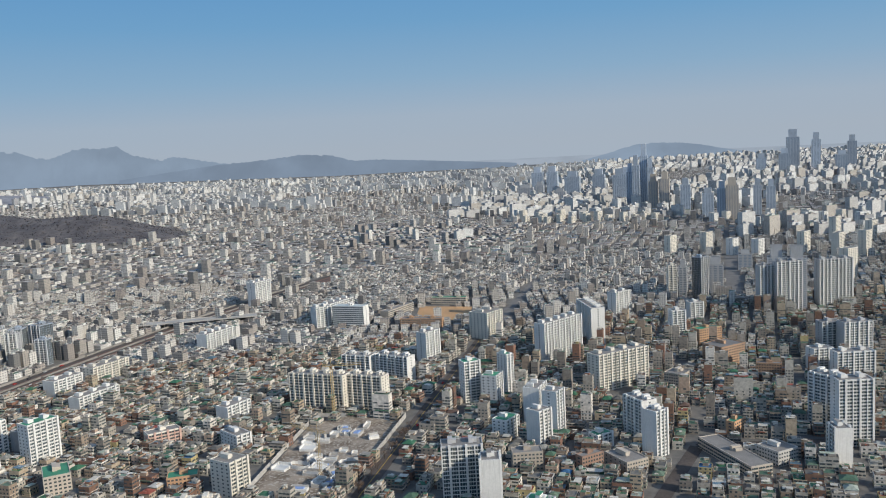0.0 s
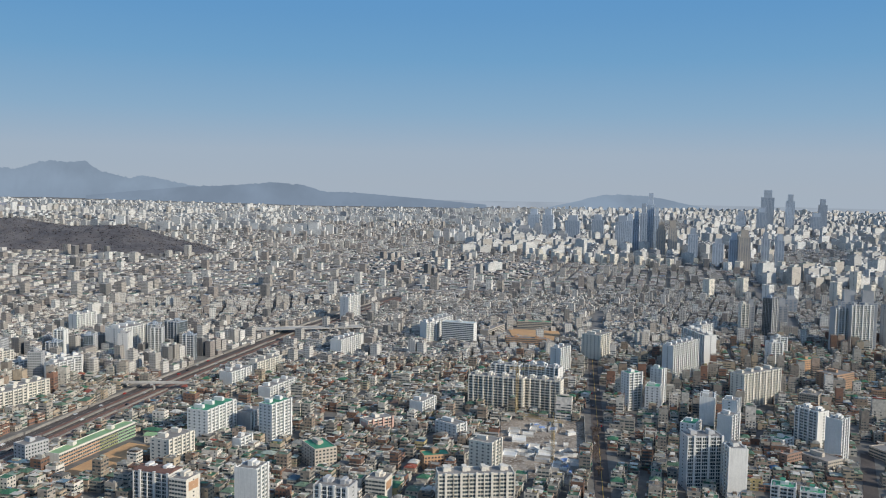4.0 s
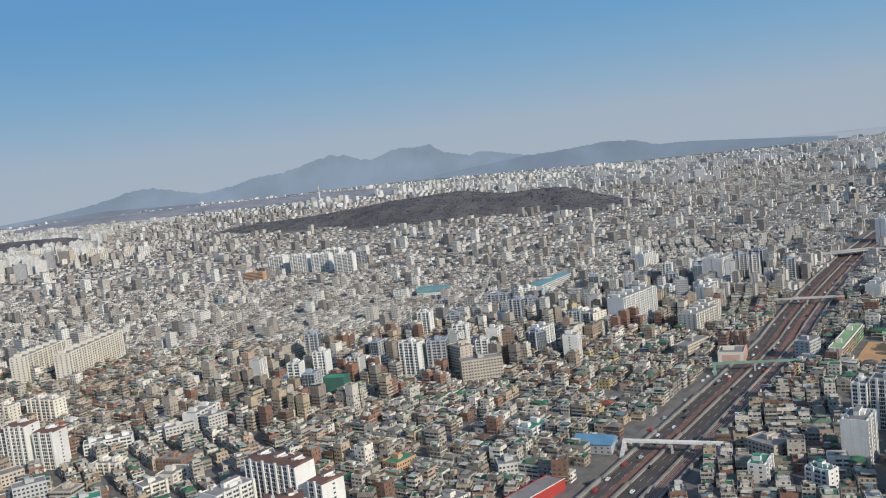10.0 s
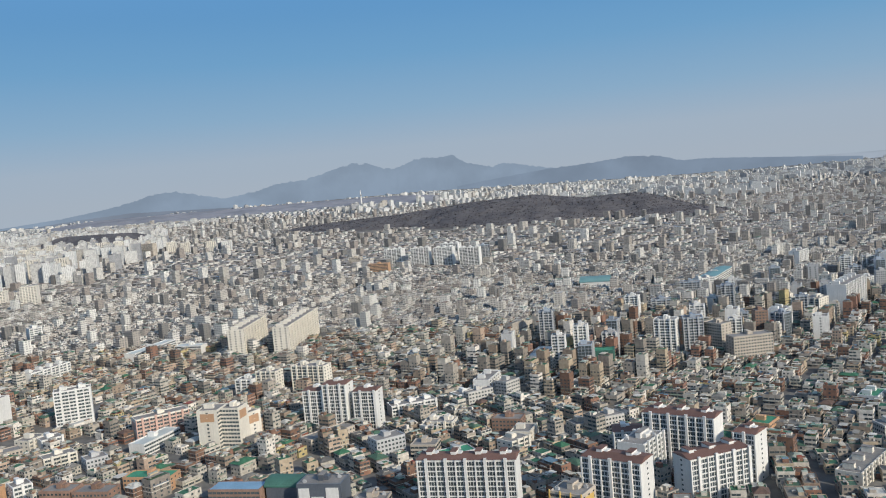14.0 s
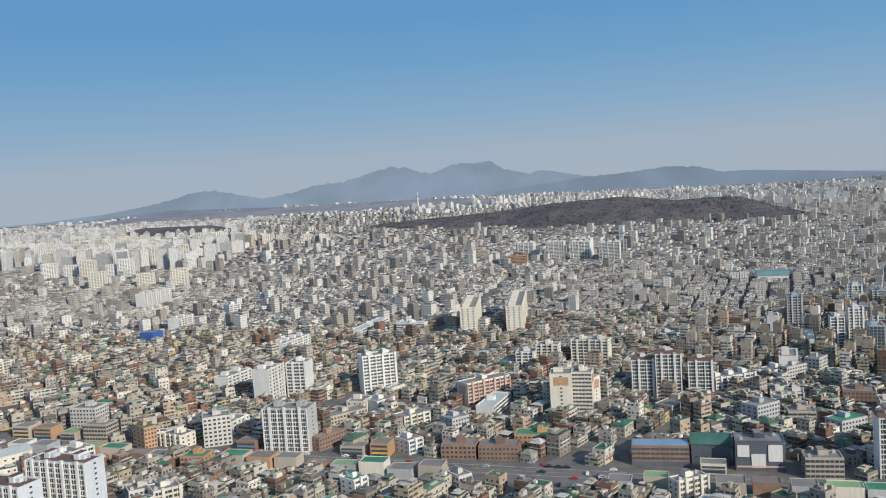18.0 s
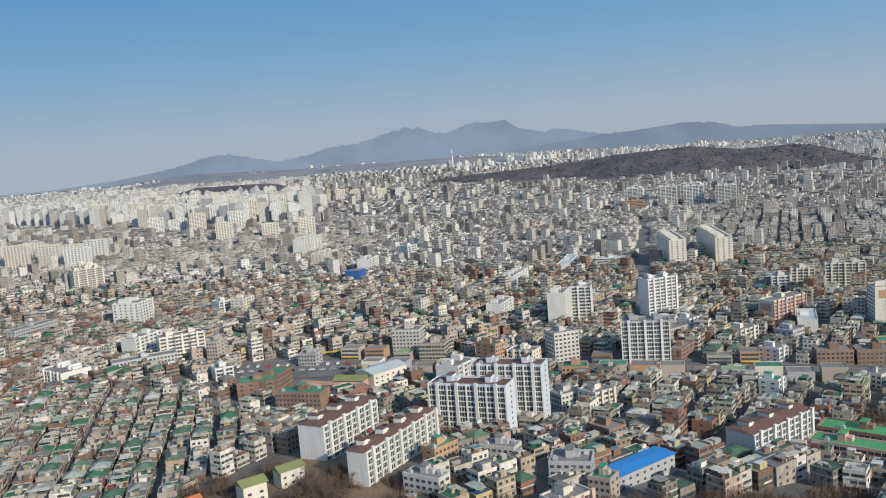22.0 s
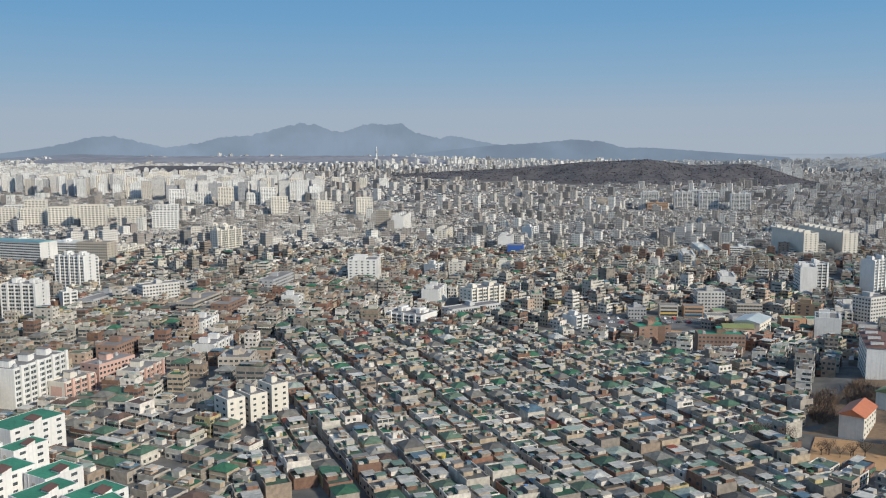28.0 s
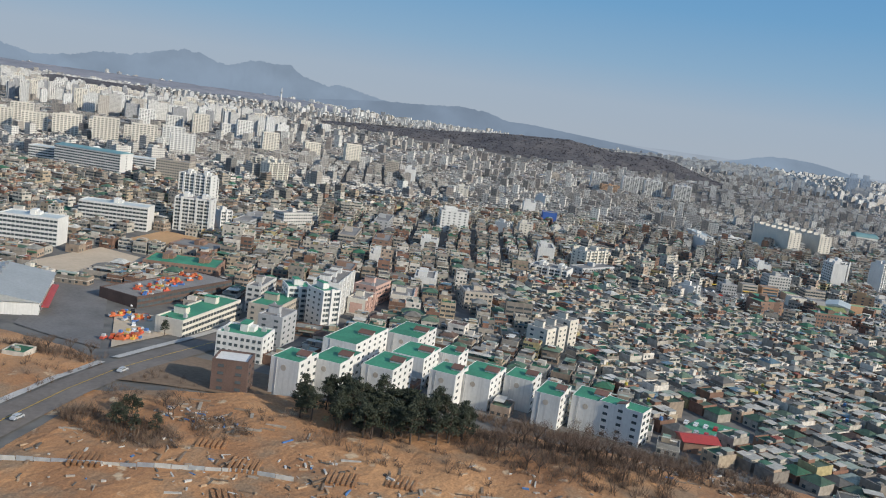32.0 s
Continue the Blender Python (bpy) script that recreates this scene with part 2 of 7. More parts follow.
M_DIRT = plain("orange_dirt", (0.36, 0.185, 0.085), 0.95, 0.35, 0.35, obj_var=0.0, bump=0.5)
M_SAND = plain("school_yard_sand", (0.50, 0.30, 0.15), 0.95, 0.2, 0.3, obj_var=0.0)
M_CONC = plain("bare_concrete", (0.45, 0.43, 0.40), 0.9, 0.25, 0.5)
M_BALLAST = plain("rail_ballast", (0.20, 0.105, 0.075), 0.95, 0.35, 1.5, obj_var=0.0)


# ---- mesh helpers ----
def part(name, bm, material, parent=None, label=""):
    me = bpy.data.meshes.new(name)
    bm.to_mesh(me)
    bm.free()
    return put(name, me, material, parent, label)


def put(name, me, material, parent=None, label="", at=None):
    ob = new(name, me)
    if material is not None and not me.materials:
        me.materials.append(material)
    if parent is not None:
        ob.parent = parent
    if at is not None:
        ob.matrix_basis = at
    if label:
        tagged(ob, label)
    return ob


def box(bm, x0, x1, y0, y1, z0, z1, mi=0, bottom=False):
    v = [bm.verts.new(p) for p in ((x0, y0, z0), (x1, y0, z0), (x1, y1, z0), (x0, y1, z0), (x0, y0, z1), (x1, y0, z1), (x1, y1, z1), (x0, y1, z1))]
    quads = [(0, 1, 5, 4), (1, 2, 6, 5), (2, 3, 7, 6), (3, 0, 4, 7), (4, 5, 6, 7)] + ([(3, 2, 1, 0)] if bottom else [])
    for q in quads:
        bm.faces.new([v[i] for i in q]).material_index = mi
    return v


def boxes(*specs):
    bm = bmesh.new()
    for s in specs:
        box(bm, *s)
    return bm


def raw_mesh(name, verts, quads, mats, materials):
    me = bpy.data.meshes.new(name)
    nv, nf = len(verts), len(quads)
    me.vertices.add(nv)
    me.vertices.foreach_set("co", np.ascontiguousarray(verts, dtype=np.float32).ravel())
    me.loops.add(nf * 4)
    me.loops.foreach_set("vertex_index", np.ascontiguousarray(quads, dtype=np.int32).ravel())
    me.polygons.add(nf)
    me.polygons.foreach_set("loop_start", np.arange(0, nf * 4, 4, dtype=np.int32))
    for m in materials:
        me.materials.append(m)
    me.polygons.foreach_set("material_index", np.ascontiguousarray(mats, dtype=np.int32))
    me.update(calc_edges=True)
    me.shade_flat()
    return me


def empty(name, x, y, rot=0.0, z=None):
    ob = new(name)
    ob.empty_display_size = 1.0
    ob.matrix_basis = pose(x, y, ground_z(x, y) if z is None else z, 0, 0, rot)
    return ob


# ---- lie of the land ----
def seg_dist(x, y, ax, ay, bx, by):
    dx, dy = bx - ax, by - ay
    k = np.clip(((x - ax) * dx + (y - ay) * dy) / (dx * dx + dy * dy), 0, 1)
    return np.hypot(x - ax - k * dx, y - ay - k * dy)


def woods_hill(x, y):
    """A long wooded ridge, low in the west, with shoulders and hollows along its flanks."""
    top = np.interp(x, (-1520, -1400, -1280, -1150, -1040, -960, -880, -770), (9.0, 17.0, 25.0, 39.0, 46.0, 37.0, 41.0, 22.0))
    wide = 100.0 + 16.0 * np.sin(x / 61.0 + y / 140.0) + 9.0 * np.sin(x / 23.0 - y / 47.0)
    return top * np.exp(-(seg_dist(x, y, -1440, 890, -860, 1010) / wide) ** 2)


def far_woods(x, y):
    return 27.0 * np.exp(-(seg_dist(x, y, -2950, 1480, -2050, 1900) / 230.0) ** 2)


def low_woods(x, y):
    return 25.0 * np.exp(-(seg_dist(x, y, -1910, 690, -1760, 705) / 72.0) ** 2)


def ground_np(x, y):
    x, y = np.asarray(x, dtype=float), np.asarray(y, dtype=float)
    z = np.clip(4.7 - 0.0171 * x - 0.00937 * y, 0.0, 25.0)
    z = z + woods_hill(x, y) + 13.0 * np.exp(-((x + 830) ** 2 + (y - 720) ** 2) / 150.0 ** 2)
    z = z + 7.5 * np.exp(-(seg_dist(x, y, -690, -275, -590, -258) / 42.0) ** 2) + 5.0 * np.exp(-(seg_dist(x, y, -885, -468, -785, -458) / 38.0) ** 2)
    z = z + low_woods(x, y)
    z = z + far_woods(x, y)
    return z


def ground_z(x, y):
    return float(ground_np(x, y))


gx = np.concatenate([np.linspace(-5100, -1500, 54), np.arange(-1485, 330, 15.0), np.linspace(360, 4200, 30)])
gy = np.concatenate([np.linspace(-4600, -760, 30), np.arange(-740, 1300, 15.0), np.linspace(1330, 4900, 54)])
GX, GY = np.meshgrid(gx, gy)
gv = np.stack([GX, GY, ground_np(GX, GY)], -1).reshape(-1, 3)
ii = np.arange(len(gx) * len(gy)).reshape(len(gy), len(gx))
gq = np.stack([ii[:-1, :-1], ii[:-1, 1:], ii[1:, 1:], ii[1:, :-1]], -1).reshape(-1, 4)
m, n, l, b = nodes_of("town_ground", 0.95)
c1 = mixed(n, l, noise_of(n, l, 0.012, 4.0), (0.10, 0.10, 0.10), (0.17, 0.155, 0.135))
c2 = mixed(n, l, noise_of(n, l, 0.22, 5.0), (0.08, 0.08, 0.08), (0.21, 0.20, 0.18))
l.new(mixed(n, l, 0.5, c1, c2), b.inputs["Base Color"])
M_TOWN = m
ground = tagged(new("ground", raw_mesh("ground", gv, gq, np.zeros(len(gq)), [M_TOWN])), "grey-brown town ground rising gently to wooded hills", "ground", kind="structure")

# footprints kept clear of the small houses: x, y, rot, half length, half depth
CLEAR = []


def keep_clear(x, y, rot, length, depth, margin=1.5):
    CLEAR.append((x, y, radians(rot), length / 2 + margin, depth / 2 + margin))


def strip(name, x1, y1, x2, y2, width, material, lift=0.12, label="", category="road", clear=True, step=12.0):
    """A flat band of road or track between two points, laid on the ground."""
    length = math.hypot(x2 - x1, y2 - y1)
    k = max(2, int(length / step) + 1)
    ux, uy = (x2 - x1) / length, (y2 - y1) / length
    s = np.linspace(0, length, k)
    vs, qs = [], []
    for side in (-0.5, 0.5):
        px, py = x1 + ux * s - uy * width * side, y1 + uy * s + ux * width * side
        vs.append(np.stack([px, py, ground_np(px, py) + lift], -1))
    vs = np.concatenate(vs)
    a = np.arange(k - 1)
    qs = np.stack([a, a + 1, a + 1 + k, a + k], -1)
    ob = tagged(new(name, raw_mesh(name, vs, qs, np.zeros(len(qs)), [material])), label, category, kind="structure")
    if clear:
        keep_clear((x1 + x2) / 2, (y1 + y2) / 2, math.degrees(math.atan2(uy, ux)), length, width, 1.0)
    return ob


def in_poly(x, y, poly):
    inside = np.zeros(np.shape(x), bool)
    for (x1, y1), (x2, y2) in zip(poly, poly[1:] + poly[:1]):
        cond = (y1 > y) != (y2 > y)
        with np.errstate(divide="ignore", invalid="ignore"):
            inside ^= cond & (x < (x2 - x1) * (y - y1) / (y2 - y1 + 1e-9) + x1)
    return inside


def free(x, y, r):
    ok = np.ones(len(x), bool)
    for cx, cy, a, hl, hd in CLEAR:
        dx, dy = x - cx, y - cy
        ca, sa = math.cos(a), math.sin(a)
        ok &= ~((np.abs(dx * ca + dy * sa) < hl + r) & (np.abs(-dx * sa + dy * ca) < hd + r))
    return ok


# ---- mountains and the far rim, self-lit in haze colours ----
# emission instead of lit surface: the distance haze is painted into the glow
def haze_glow_mat(name, colour, strength):
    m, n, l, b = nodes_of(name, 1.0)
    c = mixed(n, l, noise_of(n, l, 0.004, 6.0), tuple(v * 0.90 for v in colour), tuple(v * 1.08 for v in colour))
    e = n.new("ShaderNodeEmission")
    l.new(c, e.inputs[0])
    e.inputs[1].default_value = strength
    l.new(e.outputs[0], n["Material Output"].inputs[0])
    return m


M_FAR_A = haze_glow_mat("mountain_far_haze", (0.24, 0.31, 0.405), 1.0)
M_FAR_B = haze_glow_mat("mountain_mid_haze", (0.21, 0.272, 0.36), 1.0)
M_FAR_D = haze_glow_mat("mountain_foot_haze", (0.20, 0.24, 0.305), 1.0)
M_FAR_C = haze_glow_mat("far_rim", (0.33, 0.385, 0.46), 1.0)
CX, CY = -410.0, -290.0


def ridge(name, yaw0, yaw1, radius, height, material, label, steps=160, seed=1.0):
    """A mountain range on an arc about the walk's middle: height(yaw) in metres; ribs and gullies run down its face."""
    yaw = np.linspace(yaw0, yaw1, steps)
    hs = np.array([max(2.0, height(a)) for a in yaw])
    fine_ = np.array([noise.noise(Vector((a * 2.9, seed, 3))) * 0.5 + noise.noise(Vector((a * 9.0, seed, 7))) * 0.35 + noise.noise(Vector((a * 21.0, seed, 1))) * 0.25 for a in yaw])
    hs = hs + fine_ * np.clip(hs - 30.0, 0.0, 90.0) * 0.17
    s, c = np.sin(np.radians(yaw)), np.cos(np.radians(yaw))
    ledges = ((-120.0, 0.0), (-100.0, 0.3), (-75.0, 0.52), (-45.0, 0.74), (-20.0, 0.9), (0.0, 1.0), (60.0, 0.0))
    rows = []
    for k_, (dr, k) in enumerate(ledges):
        rib = np.array([noise.noise(Vector((a * 4.0 + k_ * 0.35, seed, k_ * 0.4))) * 0.6 + noise.noise(Vector((a * 13.0 + k_ * 0.6, seed, k_ * 0.5))) * 0.4 for a in yaw])
        r = radius + dr + rib * (34.0 if 0 < k < 1 else 0.0)
        rows.append(np.stack([CX - s * r, CY + c * r, hs * k - (6.0 if k == 0 else 0.0)], -1))
    v = np.concatenate(rows)
    a = np.arange(steps - 1)
    q = np.concatenate([np.stack([a + i * steps, a + i * steps + 1, a + (i + 1) * steps + 1, a + (i + 1) * steps], -1) for i in range(len(ledges) - 1)])
    ob = new(name, raw_mesh(name, v, q, np.zeros(len(q)), [material]))
    return tagged(ob, label, "mountain", kind="structure")


# yaw in degrees and height of the crest
PEAKS = ((62, 28), (58, 50), (55.5, 75), (53.8, 100), (52.6, 125), (51.5, 131), (50.5, 118), (49.3, 95), (48.2, 76), (46, 100), (44.9, 124), (43, 133), (41.7, 157), (40.8, 178), (40.2, 184), (39.8, 197), (39.3, 181), (38.9, 191),
         (38.1, 163), (37.2, 147), (36.6, 160), (36, 176), (35.1, 192), (34.1, 184), (33.7, 186), (33.2, 196), (32.6, 157), (31.6, 132), (30.6, 114), (29.9, 130), (28.3, 107), (27, 86), (25, 62), (20, 30))
FRONT = ((33, 34), (30, 58), (27, 80), (24.6, 88), (23, 97), (21.9, 106), (20.8, 101), (19.8, 95), (18.4, 64), (16.7, 64), (14.2, 50), (12, 38), (8, 15))
FOOT = ((66, 20), (63, 28), (60, 32), (57.5, 46), (54, 58), (51, 50), (48, 42), (46, 38), (42, 28), (39, 22), (37, 25), (35, 22), (33, 16), (30, 8))
BEYOND = ((4, 10), (2.06, 50), (1.71, 62), (0.68, 82), (-0.32, 86), (-1.95, 80), (-2.91, 68), (-4.16, 43), (-5.4, 23), (-7, 8))


def by_angle(keys, grow=1.0):
    ks = sorted(keys)
    return lambda a: grow * float(np.interp(a, [k[0] for k in ks], [k[1] for k in ks]))


ridge("mountain_range", 20, 62, 4720, by_angle(PEAKS, 1.085), M_FAR_A, "mountain range with several craggy peaks, its blue haze painted as glow", 620)
ridge("near_range", 8, 33, 4600, by_angle(FRONT, 1.08), M_FAR_B, "wooded ridge before the mountains, in glowing dark blue haze colour", 320, 5.0)
ridge("foothills", 30, 66, 4130, by_angle(FOOT), M_FAR_D, "wooded foothills before the mountains, in glowing grey-blue haze colour", 420, 12.0)
ridge("small_mountain", -7, 4, 4700, by_angle(BEYOND, 0.92), M_FAR_A, "low mountain beyond the towers, in glowing blue haze colour", 120, 9.0)
# added ring, glowing in haze colour, hides the far edge of the ground
ridge("far_rim", -40, 100, 4800, lambda a: 32.0, M_FAR_C, "added rim in glowing pale haze colour closing the horizon", 120)


# ---- buildings ----
STOREY = 1.4
MESHES = {}
WORDS = ("no", "one", "two", "three", "four", "five", "six", "seven", "eight", "nine", "ten", "eleven", "twelve", "thirteen", "fourteen", "fifteen", "sixteen",
         "seventeen", "eighteen", "nineteen", "twenty")


def storeys_word(n):
    return WORDS[n] + "-storey" if n < len(WORDS) else "high-rise"


def bay_boxes(style, hw, z):
    """The boxes of one storey of one bay, on a wall whose face is y = 0: x0, x1, y0, y1, z0, z1, material (0 trim, 1 glass)."""
    if style == "balcony":
        # deep window band over a low balcony front, a thin rail and a mullion
        return ((-hw * 0.92, hw * 0.92, -0.05, 0.02, z + 0.42, z + 1.24, 1), (-hw * 0.96, hw * 0.96, -0.2, 0.02, z + 0.02, z + 0.36, 0), (-hw * 0.9, hw * 0.9, -0.2, -0.12, z + 0.46, z + 0.52, 0), (-0.05, 0.05, -0.09, 0.0, z + 0.42, z + 1.24, 0))
    if style == "loggia":
        return ((-hw * 0.92, hw * 0.92, -0.05, 0.02, z + 0.26, z + 1.28, 1), (-hw * 0.98, hw * 0.98, -0.18, 0.02, z - 0.06, z + 0.24, 0),
                (-hw * 0.34, -hw * 0.27, -0.12, 0.0, z + 0.26, z + 1.28, 0), (hw * 0.3, hw * 0.37, -0.12, 0.0, z + 0.26, z + 1.28, 0))
    if style == "punched":
        return tuple(q for c in (-0.5, 0.5) for q in ((hw * c - hw * 0.30, hw * c + hw * 0.30, -0.04, 0.02, z + 0.45, z + 1.1, 1), (hw * c - hw * 0.34, hw * c + hw * 0.34, -0.09, 0.02, z + 0.38, z + 0.46, 0)))
    if style == "small":
        return ((-hw * 0.34, hw * 0.34, -0.04, 0.02, z + 0.5, z + 1.05, 1), (-hw * 0.40, hw * 0.40, -0.09, 0.02, z + 0.43, z + 0.51, 0))
    if style == "strip":
        return ((-hw * 0.98, hw * 0.98, -0.04, 0.02, z + 0.5, z + 1.2, 1), (-0.04, 0.04, -0.08, 0.0, z + 0.5, z + 1.2, 0))
    if style == "far":
        return ((-hw * 0.62, hw * 0.62, -0.05, 0.02, z + 0.45, z + 1.05, 1),)
    return ((-hw * 0.96, hw * 0.96, -0.05, 0.02, z + 0.12, z + 1.36, 1), (-0.05, 0.05, -0.10, 0.0, z, z + 1.4, 0))


def boxes_mesh(name, specs, materials):
    """Many boxes in one mesh; a spec ends with its material and the quarter turns about z."""
    q = np.array(specs, dtype=float)
    n = len(q)
    v = np.zeros((n, 8, 3))
    for k, (i, j) in enumerate(((0, 2), (1, 2), (1, 3), (0, 3))):
        for t in range(2):
            v[:, t * 4 + k] = np.stack([q[:, i], q[:, j], q[:, 4 + t]], -1)
    for turns in (1, 2, 3):
        m_ = q[:, 7] == turns
        for _ in range(turns):
            v[m_] = np.stack([-v[m_][..., 1], v[m_][..., 0], v[m_][..., 2]], -1)
    f = np.array([(0, 1, 5, 4), (1, 2, 6, 5), (2, 3, 7, 6), (3, 0, 4, 7), (4, 5, 6, 7)])
    quads = (f[None] + (np.arange(n) * 8)[:, None, None]).reshape(-1, 4)
    mats = np.repeat(q[:, 6].astype(int), 5)
    seen = (mats == 0) | (np.tile(np.arange(5), n) == 0)      # of a pane only its face shows
    quads, mats = quads[seen], mats[seen]
    used, quads = np.unique(quads, return_inverse=True)
    return raw_mesh(name, v.reshape(-1, 3)[used], quads.reshape(-1, 4), mats, materials)


def side_specs(style, span, depth, n, turns, z0=0.0, bay=2.7):
    nb = max(1, round(span / bay))
    bw = span / nb
    out = []
    for k in range(nb):
        cx = (k + 0.5) * bw - span / 2
        for i in range(n):
            for x0, x1, y0, y1, za, zb, mi in bay_boxes(style, bw * 0.48, z0 + i * STOREY):
                out.append((x0 + cx, x1 + cx, y0 - depth / 2, y1 - depth / 2, za, zb, mi, turns))
    if style in ("balcony", "loggia") and nb > 1:
        # piers run up the whole front, a broad one where two flats share a stair
        for k in range(nb + 1):
            hw = 0.42 if k % 2 else 0.2
            cx = min(max(k * bw - span / 2, -span / 2 + hw), span / 2 - hw)
            out.append((cx - hw, cx + hw, -depth / 2 - (0.6 if k % 2 else 0.42), -depth / 2 + 0.02, z0, z0 + n * STOREY + (0.9 if k % 2 else 0.3), 0, turns))
    return out


PIECE = {}


def single_windows(root, style, span, depth, n, turns, trim, z0=0.0, bay=2.7):
    """Each window and each balcony front as a part of its own; alike pieces share one mesh."""
    nb = max(1, round(span / bay))
    bw = span / nb
    for j, (x0, x1, y0, y1, za, zb, mi) in enumerate(bay_boxes(style, bw * 0.48, 0.0)):
        if x1 - x0 < 0.3 or zb - za < 0.2:
            continue
        key = (style, round(bw, 2), j, trim.name)
        nm = "window_pane" if mi else "balcony_front"
        if key not in PIECE:
            bm = boxes((x0, x1, y0, y1, za, zb))
            me = bpy.data.meshes.new(nm)
            bm.to_mesh(me)
            bm.free()
            me.materials.append(M_GLASS if mi else trim)
            PIECE[key] = me
        for k in range(nb):
            for i in range(n):
                put(nm, PIECE[key], None, root, at=pose(0, 0, 0, 0, 0, 90 * turns) @ pose((k + 0.5) * bw - span / 2, -depth / 2, z0 + i * STOREY))


def shell_mesh(L, D, H, wall, foot=2.0, rim=0.3, drop=0.5):
    """Four walls with a parapet that has thickness; open above the roof slab."""
    bm = bmesh.new()
    rings = []
    for ix, z in ((0, -foot), (0, H), (rim, H), (rim, H - drop)):
        rings.append([bm.verts.new((sx * (L / 2 - ix), sy * (D / 2 - ix), z)) for sx, sy in ((-1, -1), (1, -1), (1, 1), (-1, 1))])
    for a, c in zip(rings, rings[1:]):
        for k in range(4):
            bm.faces.new((a[k], a[(k + 1) % 4], c[(k + 1) % 4], c[k]))
    return bm


def block(name, x, y, rot, L, D, n, wall, roof, front, back, label, category="building", huts=1, caps=None, fins=None, ends=None, gable=None, trim=None, base=None, z=None, group="", fine=False, head=1.35, drop=0.35):
    """A building of n storeys: walls, roof, stacks of windows on the long sides, stair heads, and for some a pitched cap and end windows."""
    root = empty(name, x, y, rot, z)
    H = n * STOREY + 0.5
    part("wall_shell", shell_mesh(L, D, H, wall, drop=drop), wall, root)
    part("roof", boxes((-L / 2 + 0.28, L / 2 - 0.28, -D / 2 + 0.28, D / 2 - 0.28, H - 0.8, H - drop + 0.05)), roof, root)
    nb = max(1, round(L / 2.7))
    bw = L / nb
    tr = wall if trim is None else trim
    z0, nn = (STOREY, n - 1) if base else (0.0, n)
    if -0.596 * x + 0.803 * y > 420:
        back = None                                             # party walls of the farther blocks stay plain
    faces = [(st, L, D, tn) for st, tn in ((front, 0), (back if fine or not back else "far", 2)) if st] + ([(ends, D, L, 1), (ends, D, L, 3)] if ends else [])
    if not ends and not fine and n > 7 and (int(x) + int(y)) % 3:
        faces += [("small", min(D, 2.6), L, 1), ("small", min(D, 2.6), L, 3)]      # a column of stair windows up each gable
    if fine:
        for st, span, dep, tn in faces:
            single_windows(root, st, span, dep, nn, tn, tr, z0)
    elif faces:
        specs = [q for st, span, dep, tn in faces for q in side_specs(st, span, dep, nn, tn, z0)]
        tagged(put("window_grid", boxes_mesh("window_grid", specs, [tr, M_GLASS]), None, root), kind="stuff")
    if base:
        part("ground_floor", boxes((-L / 2 - 0.06, L / 2 + 0.06, -D / 2 - 0.06, D / 2 + 0.06, -2.0, STOREY)), base, root)
    close = -0.596 * x + 0.803 * y < 260
    for k in range(huts):
        cx = ((k + 0.5) / huts - 0.5) * L
        hw = min(1.15, L * 0.16)
        # the stair head steps down towards the lift room beside it
        hut = part("stair_head", boxes((cx - hw, cx + hw * 0.4, -D * 0.10, D * 0.34, H - 0.46, H + head), (cx + hw * 0.4, cx + hw * 1.5, -D * 0.02, D * 0.30, H - 0.46, H + head * 0.55)), wall, root)
        if close:
            part("hut_roof", boxes((cx - hw - 0.12, cx + hw * 0.4 + 0.1, -D * 0.10 - 0.12, D * 0.34 + 0.12, H + head, H + head + 0.15)), caps or roof, hut)
    if close and huts and L > 7 and not caps:
        for sx_, sy_ in ((-0.36, -0.26), (0.33, 0.22)):
            part("roof_unit", boxes((L * sx_ - 0.5, L * sx_ + 0.5, D * sy_ - 0.35, D * sy_ + 0.35, H - drop, H + 0.35), (L * sx_ - 0.3, L * sx_ + 0.2, D * sy_ - 0.2, D * sy_ + 0.2, H + 0.35, H + 0.7)), M_GREY, root)
    if caps:
        bm = bmesh.new()
        e = 0.25
        pts = [(-L / 2 - e, -D / 2 - e, H), (L / 2 + e, -D / 2 - e, H), (L / 2 + e, D / 2 + e, H), (-L / 2 - e, D / 2 + e, H), (-L / 2 + 0.4, 0, H + D * 0.08), (L / 2 - 0.4, 0, H + D * 0.08)]
        v = [bm.verts.new(p) for p in pts]
        for q in ((0, 1, 5, 4), (1, 2, 5), (2, 3, 4, 5), (3, 0, 4), (3, 2, 1, 0)):
            bm.faces.new([v[i] for i in q])
        part("pitched_cap", bm, caps, root)
    if fins:
        for k in range(nb + 1):
            put("fin", fin_mesh(H, fins), None, root, at=pose(k * bw - L / 2, -D / 2, 0))
    if gable:
        for s in (-1, 1):
            zt = H - 1.3
            part("gable_panel", boxes(((L / 2 + 0.02) * s - 0.03, (L / 2 + 0.02) * s + 0.03, -D * 0.34, D * 0.34, zt - 3.0, zt)), gable, root)
    tagged(root, label, category, group)
    keep_clear(x, y, rot, L, D)
    return root


def fin_mesh(H, mat):
    key = ("fin", round(H, 1), mat.name)
    if key not in MESHES:
        bm = boxes((-0.13, 0.13, -0.42, 0.02, -1.0, H + 0.3))
        me = bpy.data.meshes.new("fin")
        bm.to_mesh(me)
        bm.free()
        me.materials.append(mat)
        MESHES[key] = me
    return MESHES[key]


def huts_for(L):
    return max(1, round(L / 7.5))


